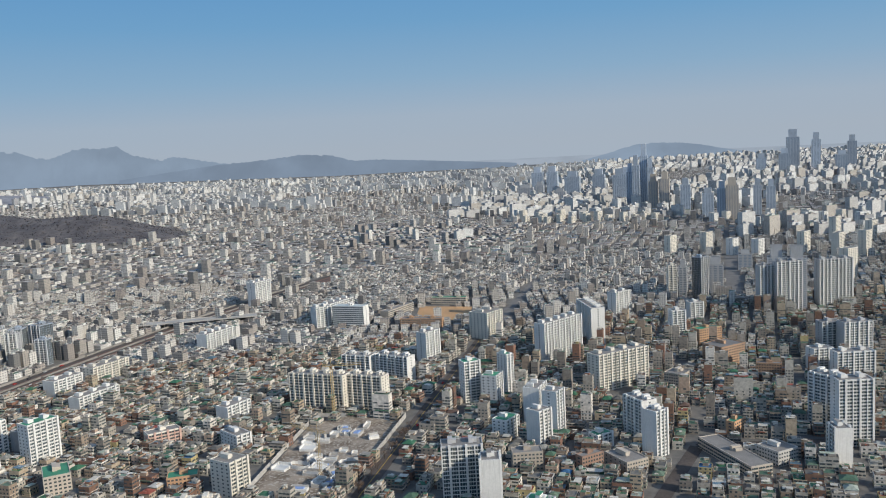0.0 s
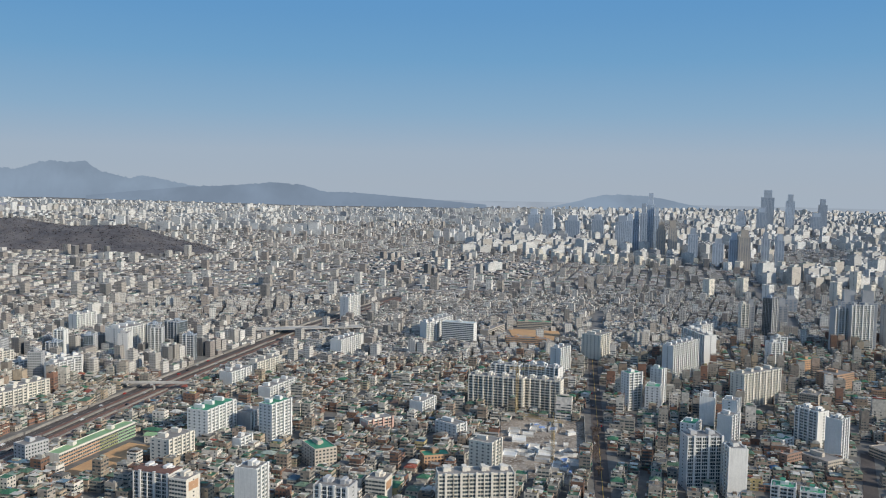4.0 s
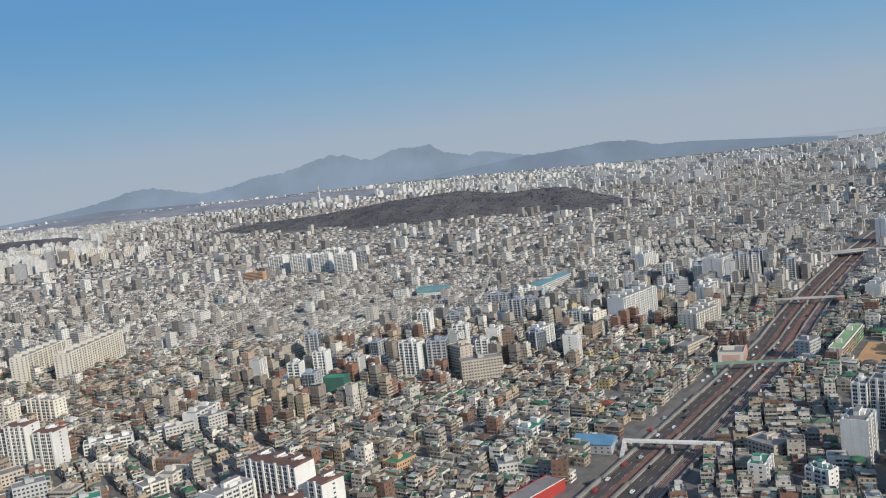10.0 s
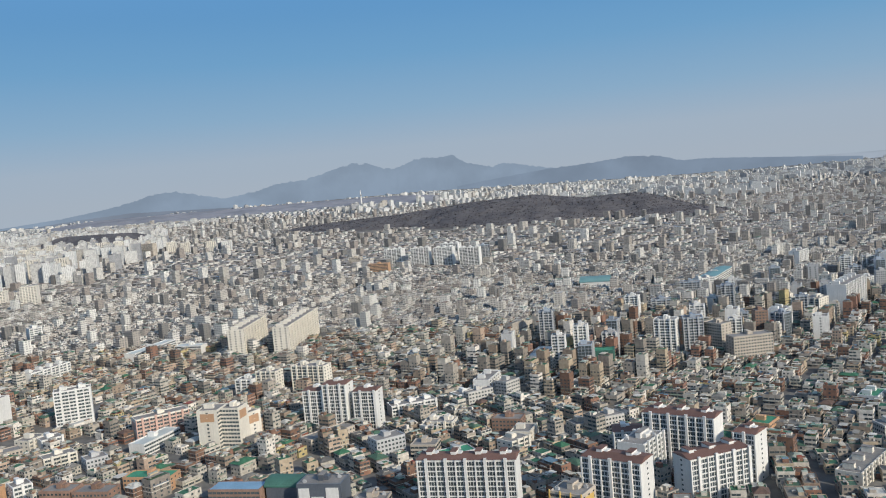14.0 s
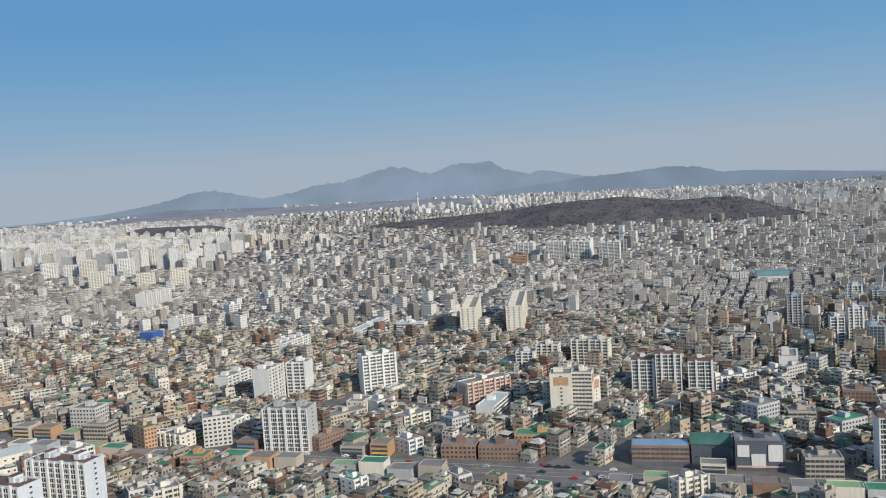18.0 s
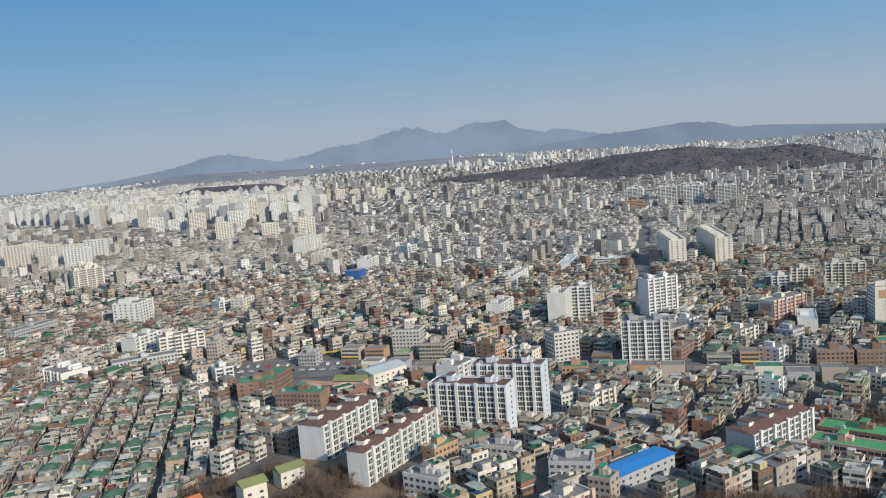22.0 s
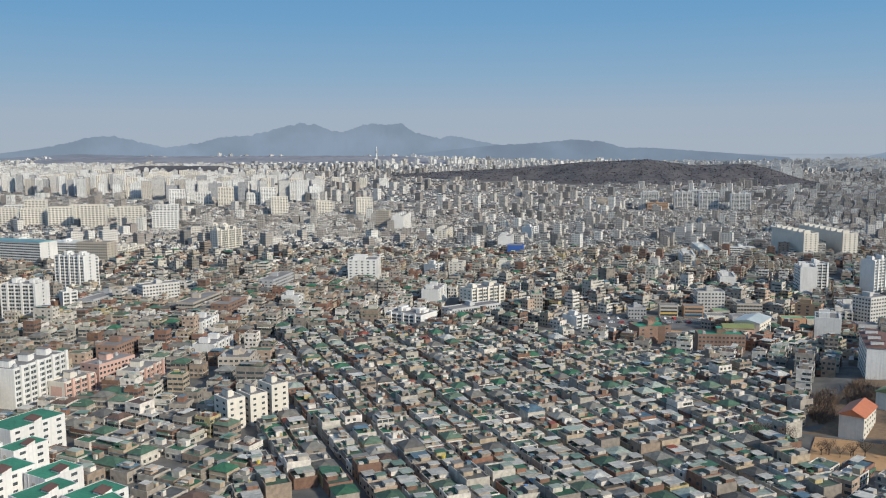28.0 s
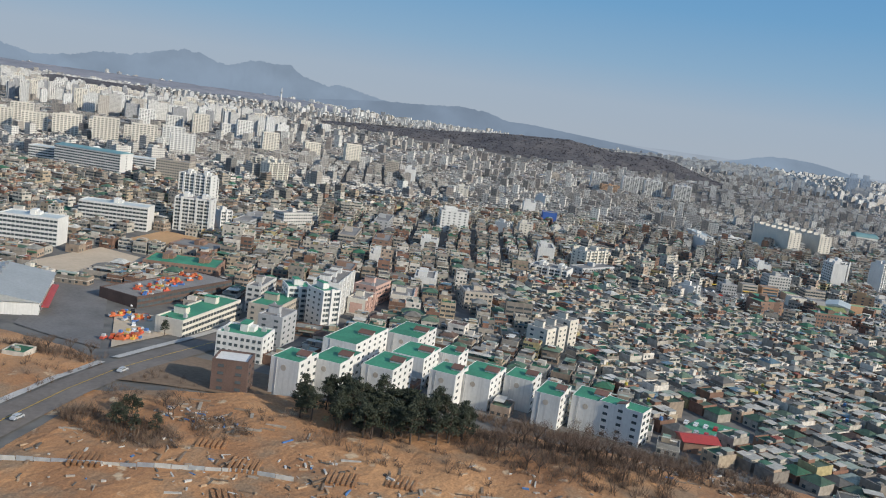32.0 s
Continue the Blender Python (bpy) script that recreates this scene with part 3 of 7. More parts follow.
def W(x, y, r, L, D, n, fine=False):
    return block("apartment_building", x, y, r, L, D, n, M_WHITE, M_ROOFGREY, "balcony", "punched", f"white {storeys_word(n)} apartment block with rows of balconies", huts=huts_for(L), fine=fine, ends="small" if L < D * 0.9 else None)


def WE(x, y, r, L, D, n):
    return block("apartment_building", x, y, r, L, D, n, M_WHITE, M_ROOFGREY, None, "small", f"white {storeys_word(n)} apartment tower with one blank wall", huts=1, ends="balcony")


def WF(x, y, r, L, D, n):
    return block("apartment_building", x, y, r, L, D, n, M_BLUESHADE, M_ROOFBROWN, "loggia", "small", f"white, blue-shade-tinted {storeys_word(n)} apartment slab with a brown roof", huts=2, trim=M_WHITE)


def ML(x, y, r, L, D, n):
    root = block("shopping_centre", x, y, r, L, D, n, M_DARK, M_ROOFGREY, None, "strip", "dark grey shopping centre with white framed panels", huts=1)
    for x0, x1, z0, z1 in ((-0.46, -0.22, 0.5, 0.9), (-0.18, 0.1, 0.12, 0.6), (0.16, 0.44, 0.35, 0.92)):
        part("facade_panel", boxes((x0 * L, x1 * L, -D / 2 - 0.25, -D / 2 + 0.02, z0 * n * STOREY, z1 * n * STOREY)), M_WHITE, root, "white facade panel")
    part("sign_band", boxes((-0.48 * L, 0.48 * L, -D / 2 - 0.35, -D / 2 + 0.02, 1.2, 1.6)), M_PINK, root, "pink sign band")
    return root


def YS(x, y, r, L, D, n):
    return block("apartment_building", x, y, r, L, D, n, M_BEIGE, M_ROOFGREY, "strip", "punched", f"beige {storeys_word(n)} tower with ochre yellow piers", huts=1, fins=M_OCHRE, ends="small", gable=M_OCHRE)


def CV(x, y, r, L, D, n):
    return block("public_building", x, y, r, L, D, n, M_CIVIC, M_ROOFGREY, "punched", "punched", f"broad orange-brown {storeys_word(n)} public building", huts=1, ends="small")


def WG(x, y, r, L, D, n, fine=False):
    return block("apartment_building", x, y, r, L, D, n, M_WHITE, M_ROOFGREEN, "balcony", "punched", f"white {storeys_word(n)} apartment block with a green flat roof", huts=huts_for(L), ends="small")


def WB(x, y, r, L, D, n, fine=False):
    return block("apartment_building", x, y, r, L, D, n, M_WHITE, M_ROOFBROWN, "loggia", "punched", f"white {storeys_word(n)} apartment block with a brown roof cap", huts=huts_for(L), caps=M_ROOFBROWN, fine=fine)


def WR(x, y, r, L, D, n, fine=False):
    return block("apartment_building", x, y, r, L, D, n, M_WHITE, M_ROOFBROWN, "loggia", "balcony", f"white {storeys_word(n)} apartment block with a brown roof", huts=1, caps=M_ROOFBROWN, ends="loggia")


def C(x, y, r, L, D, n, fine=False):
    return block("apartment_building", x, y, r, L, D, n, M_CREAM, M_ROOFGREY, "balcony", "punched", f"cream {storeys_word(n)} apartment block with ribbed balconies", huts=huts_for(L), fins=M_CREAM, fine=fine, ends="small")


def CS(x, y, r, L, D, n, fine=False):
    return block("apartment_building", x, y, r, L, D, n, M_CREAM, M_ROOFGREY, "strip", "punched", f"cream {storeys_word(n)} building with dark window strips", huts=1, gable=M_ORANGE)


def G(x, y, r, L, D, n, fine=False):
    return block("apartment_building", x, y, r, L, D, n, M_GREY, M_ROOFGREY, "loggia", "punched", f"grey {storeys_word(n)} apartment block with white balcony fronts", huts=huts_for(L), trim=M_WHITE, fine=fine)


def WP(x, y, r, L, D, n):
    return block("office_building", x, y, r, L, D, n, M_LIGHTGREY, M_ROOFGREY, "punched", "punched", f"light grey {storeys_word(n)} building with rows of square windows", huts=1, ends="punched")


def RH(x, y, r, L, D, n):
    root = block("market_building", x, y, r, L, D, n, M_ROOFRED, M_ROOFGREY, None, None, "long market hall with bright red walls and a dark flat roof", huts=0, drop=0.2)
    H = n * STOREY + 0.5
    part("white_trim", boxes((-L / 2 - 0.1, L / 2 + 0.1, -D / 2 - 0.12, -D / 2 + 0.1, H, H + 0.18)), M_WHITE, root, "white roof edge")
    return root


def GR(x, y, r, L, D, n, fine=False):
    return block("office_building", x, y, r, L, D, n, M_BEIGE if (int(x) + int(y)) % 2 else M_GREY, M_ROOFGREEN if int(x) % 3 == 0 else M_ROOFGREY, "punched", "punched",
                 f"{'beige' if (int(x) + int(y)) % 2 else 'grey'} {storeys_word(n)} building with small square windows", huts=1, ends="small")


def O(x, y, r, L, D, n):
    return block("office_building", x, y, r, L, D, n, M_ORANGE, M_ROOFGREEN, "punched", "punched", f"orange rendered {storeys_word(n)} building with a green roof", huts=1, ends="small")


def OB(x, y, r, L, D, n):
    return block("public_building", x, y, r, L, D, n, M_BEIGE, M_ROOFGREY, "strip", "strip", f"broad beige {storeys_word(n)} public building with window bands", huts=1, ends="strip")


def OR(x, y, r, L, D, n):
    return block("public_building", x, y, r, L, D, n, M_ORANGE, M_ROOFGREY, "strip", "strip", f"low orange {storeys_word(n)} building at the foot of the hill", huts=1)


def B(x, y, r, L, D, n):
    return block("brick_building", x, y, r, L, D, n, M_BROWN, M_ROOFGREY, "punched", "punched", f"brown brick {storeys_word(n)} building", huts=1, ends="small")


def BR(x, y, r, L, D, n):
    return block("market_building", x, y, r, L, D, n, M_BROWN, M_ROOFBLUEPALE, "strip", "strip", f"brown brick {storeys_word(n)} building with a flat pale blue roof", huts=0, base=M_DARK, drop=0.12)


def DK(x, y, r, L, D, n):
    return block("glass_tower", x, y, r, L, D, n, M_SLATE, M_ROOFGREY, "balcony", "glass", f"dark blue-grey {storeys_word(n)} tower with pale balcony fronts", huts=1, ends="glass", trim=M_GREY)


def PK(x, y, r, L, D, n):
    return block("apartment_building", x, y, r, L, D, n, M_CREAM, M_ROOFGREY, "balcony", "punched", f"cream {storeys_word(n)} block with salmon balcony bands", huts=1, trim=M_PINK, gable=M_PINK)


def TE(x, y, r, L, D, n):
    return block("market_building", x, y, r, L, D, n, M_WHITE, M_ROOFLIGHT, "strip", "punched", f"long white {storeys_word(n)} building with a teal roof", huts=1, caps=M_TEAL)


def BL(x, y, r, L, D, n):
    return block("netted_building", x, y, r, L, D, n, M_BLUENET, M_ROOFGREY, None, None, "building shrouded in bright blue netting", huts=0, ends=None)


def SC(x, y, r, L, D, n):
    return block("school_building", x, y, r, L, D, n, M_WHITE, M_ROOFLIGHT, "strip", "strip", f"long white {storeys_word(n)} school building", huts=1)


M_CIVIC = plain("orange_brown_stone", (0.43, 0.27, 0.17), 0.75, 0.2, 0.7)
# blue tint puts the shade of the slabs' long fronts into the wall colour
M_BLUESHADE = plain("white_paint_blue_shade", (0.60, 0.63, 0.67), 0.7, 0.14, 0.5, streak=0.15)
M_OCHRE = plain("ochre_paint", (0.60, 0.40, 0.12), 0.65, 0.15, 0.6)
# blue-grey glass, its base colour lightened to paint in distance haze
M_STEEL = plain("hazed_blue_grey_glass", (0.42, 0.475, 0.54), 0.35, 0.25, 0.1, obj_var=0.15)
# slate cladding, paled in the base colour to stand for haze
M_SLATE = plain("hazed_slate_blue_cladding", (0.34, 0.39, 0.45), 0.4, 0.2, 0.6, obj_var=0.2)
M_BLUESHEET = plain("blue_sheeting", (0.25, 0.36, 0.62), 0.6, 0.2, 0.8)
M_ROOFYELLOW = plain("olive_metal_roof", (0.23, 0.25, 0.10), 0.6, 0.2, 0.8)
M_ROOFCYAN = plain("cyan_metal_roof", (0.42, 0.62, 0.62), 0.5, 0.15, 0.8)
M_SANDPALE = plain("pale_sand", (0.55, 0.44, 0.32), 0.95, 0.15, 0.3, obj_var=0.0)
M_ROOFBLUEPALE = plain("pale_blue_roof", (0.20, 0.33, 0.45), 0.5, 0.2, 0.6)
M_TEAL = plain("teal_metal_roof", (0.15, 0.29, 0.30), 0.5, 0.2, 0.6)
M_BLUENET = plain("blue_netting", (0.05, 0.13, 0.42), 0.7, 0.2, 0.8)
M_GREENNET = plain("green_netting", (0.05, 0.14, 0.11), 0.8, 0.3, 0.8)



# ---- the blocks and towers that stand out ----
CS(-610.6, -64.3, 115, 9.7, 7.9, 11)
CS(-607.9, -52.1, 1, 10.0, 7.0, 8)
PK(-647.2, -60.2, 68, 20.6, 7.0, 6)
SC(-635.4, -72.0, 104, 20.6, 7.0, 3)
WE(-460.2, -31.1, -3, 7.8, 14.0, 9)
WB(-452.8, -16.2, -1, 22.3, 8.0, 12)
WB(-438.3, -34.9, 54, 19.7, 8.0, 9)
WB(-432.4, -17.7, -8, 6.7, 8.0, 10)
C(-405.3, -3.2, 81, 23.5, 7.0, 3)
WP(-403.3, 36.3, 40, 7.6, 7.0, 3)
RH(-387.1, 11.8, 80, 40.0, 7.0, 2)
C(-509.2, -23.3, 76, 8.7, 7.0, 3)
C(-511.2, -12.5, 104, 10.1, 7.0, 3)
W(-570.6, 2.1, 54, 19.0, 7.0, 3)
C(-544.6, -15.1, 15, 11.4, 7.0, 3)
B(-522.9, -2.7, 15, 11.0, 7.0, 3)
WP(-488.5, 9.6, 54, 7.6, 7.0, 4)
GR(-496.3, 1.5, 56, 7.2, 7.0, 3)
WB(-491.9, -76.1, 21, 27.5, 7.0, 12)
WB(-455.2, -60.3, -1, 17.0, 8.0, 12)
YS(-462.3, -72.9, -1, 9.1, 8.0, 8)
WE(-267.2, 107.8, -3, 7.0, 12.0, 13)
WE(-242.2, 109.7, -39, 9.4, 12.0, 10)
WE(-306.3, 85.0, -3, 7.1, 12.0, 10)
W(-310.4, 117.5, -3, 4.8, 8.0, 11)
WE(-292.7, 114.0, -6, 7.5, 10.0, 10)
G(-302.6, 118.9, -4, 9.7, 8.0, 12)
WB(-288.3, 63.3, -2, 12.7, 8.0, 12)
WE(-278.2, 68.5, -4, 7.3, 10.0, 10)
WG(-312.5, 60.0, -20, 7.6, 4.6, 4)
GR(-331.9, 78.3, -27, 11.7, 8.4, 4)
WG(-329.8, 59.9, 91, 8.9, 5.0, 4)
W(42.3, 362.6, 17, 13.8, 8.0, 19)
W(35.1, 384.2, -40, 11.9, 8.0, 16)
WE(34.9, 335.3, 18, 5.7, 8.0, 11)
W(40.3, 478.3, 25, 11.0, 8.0, 8)
W(52.7, 450.2, 19, 18.6, 8.0, 12)
G(18.1, 627.4, 21, 9.9, 8.0, 23)
G(32.5, 627.0, 21, 17.5, 8.0, 25)
G(63.6, 647.4, 22, 23.9, 8.0, 24)
G(48.3, 518.0, 21, 11.2, 8.0, 12)
G(61.1, 512.3, 22, 16.1, 8.0, 13)
DK(-26.1, 671.9, 56, 10.5, 8.0, 23)
C(-47.1, 668.0, 15, 6.3, 8.0, 19)
WP(13.5, 336.1, 45, 10.3, 10.7, 4)
O(-1.3, 365.9, 61, 9.3, 4.0, 4)
C(-190.6, 361.3, -3, 29.3, 8.0, 12)
C(-166.3, 363.3, -6, 18.9, 7.0, 12)
W(-174.7, 418.4, -15, 21.3, 7.0, 9)
W(-197.1, 421.0, -5, 17.4, 8.0, 8)
W(-170.7, 460.2, 69, 12.7, 7.0, 12)
SC(-255.1, 536.1, -4, 24.5, 8.0, 11)
W(-278.1, 536.2, 53, 11.7, 8.0, 10)
C(-154.0, 524.4, 70, 17.0, 14.0, 12)
WG(-123.2, 387.5, 39, 8.6, 7.0, 14)
WG(-111.7, 385.3, 84, 8.4, 7.6, 10)
WG(-109.9, 404.4, 57, 4.5, 7.0, 14)
WG(-93.4, 339.9, 73, 10.2, 7.0, 6)
W(-85.4, 361.5, 86, 12.3, 6.8, 12)
W(-77.2, 332.2, 60, 7.5, 7.0, 11)
W(-75.0, 350.7, 74, 7.5, 6.7, 13)
WE(-78.6, 264.5, 17, 6.4, 8.0, 14)
G(-90.7, 271.6, 20, 14.4, 8.0, 15)
GR(-76.6, 307.0, 21, 11.5, 7.0, 5)
C(-57.4, 427.7, 48, 31.9, 9.0, 13)
W(-97.7, 479.3, 63, 34.5, 7.0, 16)
W(-85.9, 521.6, -65, 33.7, 8.0, 17)
W(-80.6, 616.5, 54, 15.4, 8.0, 11)
W(-38.8, 352.4, -48, 13.3, 6.9, 12)
WE(-31.0, 332.6, -35, 6.4, 7.0, 13)
WG(-53.2, 337.2, 50, 8.1, 5.7, 4)
GR(-40.2, 313.7, 44, 9.7, 14.0, 4)
B(-53.0, 308.9, 48, 10.1, 4.0, 5)
WG(-61.3, 259.8, -9, 8.8, 7.0, 6)
WG(-51.0, 260.8, -9, 8.7, 5.8, 5)
GR(-28.4, 427.9, -20, 9.8, 10.5, 6)
CV(-7.5, 480.9, 48, 17.6, 13.6, 8)
O(-17.7, 527.8, 39, 16.3, 7.0, 7)
CV(14.8, 459.0, -2, 12.4, 4.0, 5)
W(-35.9, 544.4, 25, 8.6, 8.0, 12)
W(-27.4, 594.3, 26, 9.3, 8.0, 9)
OB(-2.1, 331.8, -56, 34.8, 8.9, 3)
W(-454.5, 268.7, 84, 39.4, 10.2, 12)
C(-412.4, 257.8, 80, 26.3, 10.7, 7)
TE(-560.2, 367.7, 93, 52.9, 11.5, 5)
W(-457.8, 332.0, 73, 32.0, 7.0, 6)
W(-428.8, 322.0, 81, 13.3, 8.0, 8)
W(-447.5, 407.6, 86, 21.8, 13.8, 12)
DK(-435.9, 422.8, 23, 8.4, 8.0, 12)
DK(-425.5, 431.4, -7, 10.2, 10.2, 13)
C(-468.4, 239.4, -14, 15.5, 11.6, 8)
C(-476.5, 331.9, 80, 9.8, 8.0, 8)
W(-522.6, 461.8, 80, 18.3, 8.0, 9)
PK(-377.3, 195.9, 101, 12.8, 11.3, 3)
GR(-346.2, 204.4, 76, 10.4, 7.0, 6)
C(-295.9, 224.4, 82, 15.2, 9.2, 8)
WG(-300.4, 263.0, 85, 22.1, 10.3, 10)
WG(-272.5, 269.0, 76, 13.7, 7.0, 12)
W(-275.9, 245.1, 82, 8.4, 4.0, 5)
G(-290.7, 280.0, 85, 10.0, 7.0, 6)
GR(-240.2, 243.0, 46, 9.4, 14.0, 6)
WE(-238.7, 182.9, -2, 7.6, 8.0, 13)
WB(-274.7, 182.6, -2, 14.4, 8.0, 9)
CS(-262.4, 179.7, -4, 7.0, 8.0, 9)
WB(-269.8, 153.4, 15, 14.3, 7.0, 6)
WG(-221.6, 171.3, -24, 12.3, 10.0, 7)
G(-210.4, 187.9, -1, 12.5, 8.0, 10)
CS(-204.4, 214.6, -1, 7.6, 8.0, 6)
C(-169.2, 217.1, 22, 27.3, 8.0, 10)
W(-339.1, 354.7, 83, 18.4, 8.0, 6)
C(-337.8, 386.4, 83, 25.7, 8.0, 6)
W(-306.3, 340.1, 84, 26.0, 7.0, 5)
W(-315.9, 462.8, 82, 26.6, 8.0, 8)
W(-368.2, 604.8, 80, 19.1, 8.0, 14)
W(-276.4, 558.2, 80, 32.2, 8.0, 10)
PK(-235.5, 299.3, 53, 14.0, 7.0, 4)
W(-224.2, 337.4, 79, 15.6, 7.0, 5)
O(-195.2, 257.4, 32, 11.2, 7.0, 4)
C(-742.4, 73.8, 120, 44.8, 9.0, 11)
C(-724.0, 95.1, 118, 62.0, 9.0, 11)
WP(-551.3, 21.9, 63, 11.7, 4.0, 4)
WP(-545.4, 35.4, 80, 8.5, 6.1, 5)
SC(-563.4, 97.2, 105, 25.0, 7.0, 3)
W(-511.6, 131.2, 7, 10.6, 7.0, 12)
DK(-501.0, 138.1, 24, 9.5, 8.0, 12)
GR(-490.3, 141.1, -24, 11.4, 7.0, 10)
GR(-472.5, 131.0, 42, 19.0, 8.0, 8)
B(-475.8, 162.8, 30, 6.0, 7.0, 12)
DK(-470.2, 180.6, -16, 7.3, 7.0, 9)
W(-473.8, 192.3, 84, 12.2, 8.0, 9)
DK(-550.0, 227.2, 19, 11.3, 8.0, 7)
DK(-547.1, 272.1, 17, 12.8, 7.0, 10)
C(-536.9, 126.5, 77, 9.8, 8.0, 6)
WB(-466.9, -9.1, 27, 22.4, 8.0, 6)
O(-439.8, 25.5, 84, 9.6, 7.0, 3)
W(-452.4, 184.1, 101, 7.6, 7.0, 8)
W(-521.8, 238.7, 60, 9.9, 8.0, 7)
W(-553.6, 317.9, 54, 13.1, 8.0, 7)
C(-417.9, 284.5, 79, 20.5, 8.0, 6)
W(-433.8, 336.2, 49, 12.8, 8.0, 8)
GR(-398.4, 203.5, 80, 20.6, 7.0, 4)
WG(-413.5, 71.9, 83, 11.4, 7.0, 3)
W(-725.8, -100.0, 107, 12.3, 7.0, 10)
W(-722.1, -85.7, 24, 8.8, 8.0, 10)
G(-671.8, -140.7, 22, 16.0, 8.0, 10)
WP(-699.4, -148.9, 53, 9.3, 8.0, 7)
W(-707.0, -135.8, 105, 10.5, 7.0, 3)
W(-696.2, -66.1, 56, 14.6, 7.0, 11)
CS(-604.3, -59.9, 19, 7.3, 7.0, 11)
C(-637.7, 16.0, 12, 17.0, 7.0, 8)
C(-654.1, 5.4, 17, 10.2, 7.0, 7)
W(-662.2, -1.0, 19, 8.6, 7.0, 5)
WB(-595.2, -25.6, 19, 8.7, 8.0, 10)
WB(-585.7, -23.8, 19, 9.6, 8.0, 12)
WB(-574.9, -19.1, 19, 9.2, 8.0, 10)
GR(-575.4, -42.7, 80, 19.9, 7.0, 3)
BR(-560.3, -98.5, 22, 16.5, 7.0, 4)
ML(-534.2, -89.4, 22, 13.5, 8.0, 6)
OB(-517.3, -88.4, 23, 10.0, 7.0, 4)
C(-543.3, -122.1, 59, 9.8, 4.2, 4)
B(-616.9, -121.2, 23, 11.0, 7.0, 3)
B(-605.1, -116.7, 23, 12.5, 7.0, 3)
O(-599.5, -100.3, 23, 16.6, 7.0, 3)
WP(-601.0, -144.9, 67, 4.5, 6.4, 3)
WG(-625.5, -161.9, 83, 5.3, 5.6, 3)
W(-634.6, -124.9, 76, 6.0, 7.0, 3)
C(-651.9, -101.1, 73, 11.2, 7.0, 3)
B(-662.1, -133.2, 88, 12.6, 4.1, 3)
O(-720.5, -162.9, 79, 4.5, 9.4, 5)
C(-710.2, -156.9, 4, 9.9, 7.0, 3)
O(-684.4, -169.3, 24, 8.2, 7.0, 3)
BL(-891.4, -36.8, 105, 8.9, 9.3, 5)
W(-1023.5, 60.8, 108, 32.7, 8.0, 9)
GR(-1038.9, 59.4, 17, 10.4, 8.0, 11)
C(-967.2, 18.8, 104, 22.6, 8.0, 6)
W(-910.8, 40.4, 75, 8.1, 8.0, 8)
W(-912.6, -0.4, 105, 13.9, 8.0, 6)
W(-762.0, -87.9, 103, 17.5, 7.0, 4)
SC(-795.3, 45.4, 108, 40.0, 7.0, 3)
SC(-773.1, 56.8, 18, 17.5, 7.0, 3)
W(-558.0, 21.4, 65, 10.1, 7.0, 3)
W(-557.5, 38.8, 104, 16.7, 7.0, 5)
GR(-545.7, -45.4, 64, 10.7, 7.0, 5)
GR(-519.8, -41.8, 58, 11.0, 7.0, 3)
OB(-534.4, -38.8, 21, 8.8, 7.0, 3)
W(-623.4, 81.8, 21, 13.9, 7.0, 3)
W(-792.7, -21.9, 104, 27.0, 7.0, 5)
GR(-635.8, -97.0, 72, 7.4, 7.0, 3)
C(-682.7, -93.4, 105, 9.5, 7.0, 3)
W(-675.6, -90.0, 76, 8.1, 7.0, 3)
GR(-676.0, -109.9, 73, 15.5, 7.0, 3)
C(-875.3, -95.0, 105, 14.4, 7.0, 3)
WB(-698.5, -265.3, 95, 21.6, 7.0, 6)
WB(-679.7, -267.8, 96, 29.9, 4.7, 5)
WF(-682.7, -231.5, 12.5, 21.5, 7.0, 9)
WF(-681.3, -214.6, 15.5, 20.3, 7.0, 11)
W(-713.1, -194.7, 93, 11.4, 8.0, 6)
WP(-662.5, -279.5, 1, 8.9, 4.0, 3)
WP(-658.0, -257.9, 7, 8.1, 4.4, 3)
O(-669.7, -264.5, 81, 7.3, 4.0, 3)
C(-1058.6, -102.4, 78, 18.8, 7.0, 9)
W(-920.2, -166.4, 114, 12.3, 14.0, 8)
W(-864.3, -202.2, 104, 16.0, 7.0, 5)
C(-843.8, -198.6, 62, 17.5, 8.0, 6)
W(-853.8, -242.3, -4, 15.9, 11.2, 3)
W(-798.1, -217.0, 63, 6.4, 7.0, 3)
WP(-758.9, -159.4, 22, 10.9, 8.0, 6)
OB(-743.0, -165.2, 20, 9.7, 7.0, 4)
W(-908.6, -241.1, 105, 6.4, 7.0, 4)
W(-901.2, -128.2, 80, 8.1, 7.0, 4)
C(-889.5, -125.4, 107, 9.9, 7.0, 5)
C(-1090.0, -154.9, 106, 32.7, 7.0, 3)
B(-647.7, -225.7, 70, 5.9, 7.0, 3)
C(-664.3, -196.4, 68, 7.6, 7.0, 4)
WP(-673.8, -197.1, 65, 8.1, 7.0, 3)
GR(-640.3, -258.9, 21, 8.8, 7.0, 3)
GR(-630.3, -265.3, 2, 4.6, 4.4, 3)
PK(-633.1, -275.6, 71, 8.5, 5.6, 3)
WG(-899.2, -387.8, 39, 6.6, 7.0, 6)
WG(-889.9, -391.0, 60, 5.8, 7.0, 7)
W(-894.6, -374.3, 101, 19.5, 7.0, 7)
WP(-909.7, -387.9, 101, 13.9, 4.0, 5)
PK(-888.5, -366.5, 96, 11.0, 5.3, 3)
GR(-839.6, -219.0, 61, 23.6, 7.0, 3)
GR(-819.2, -200.9, 23, 4.5, 8.4, 6)
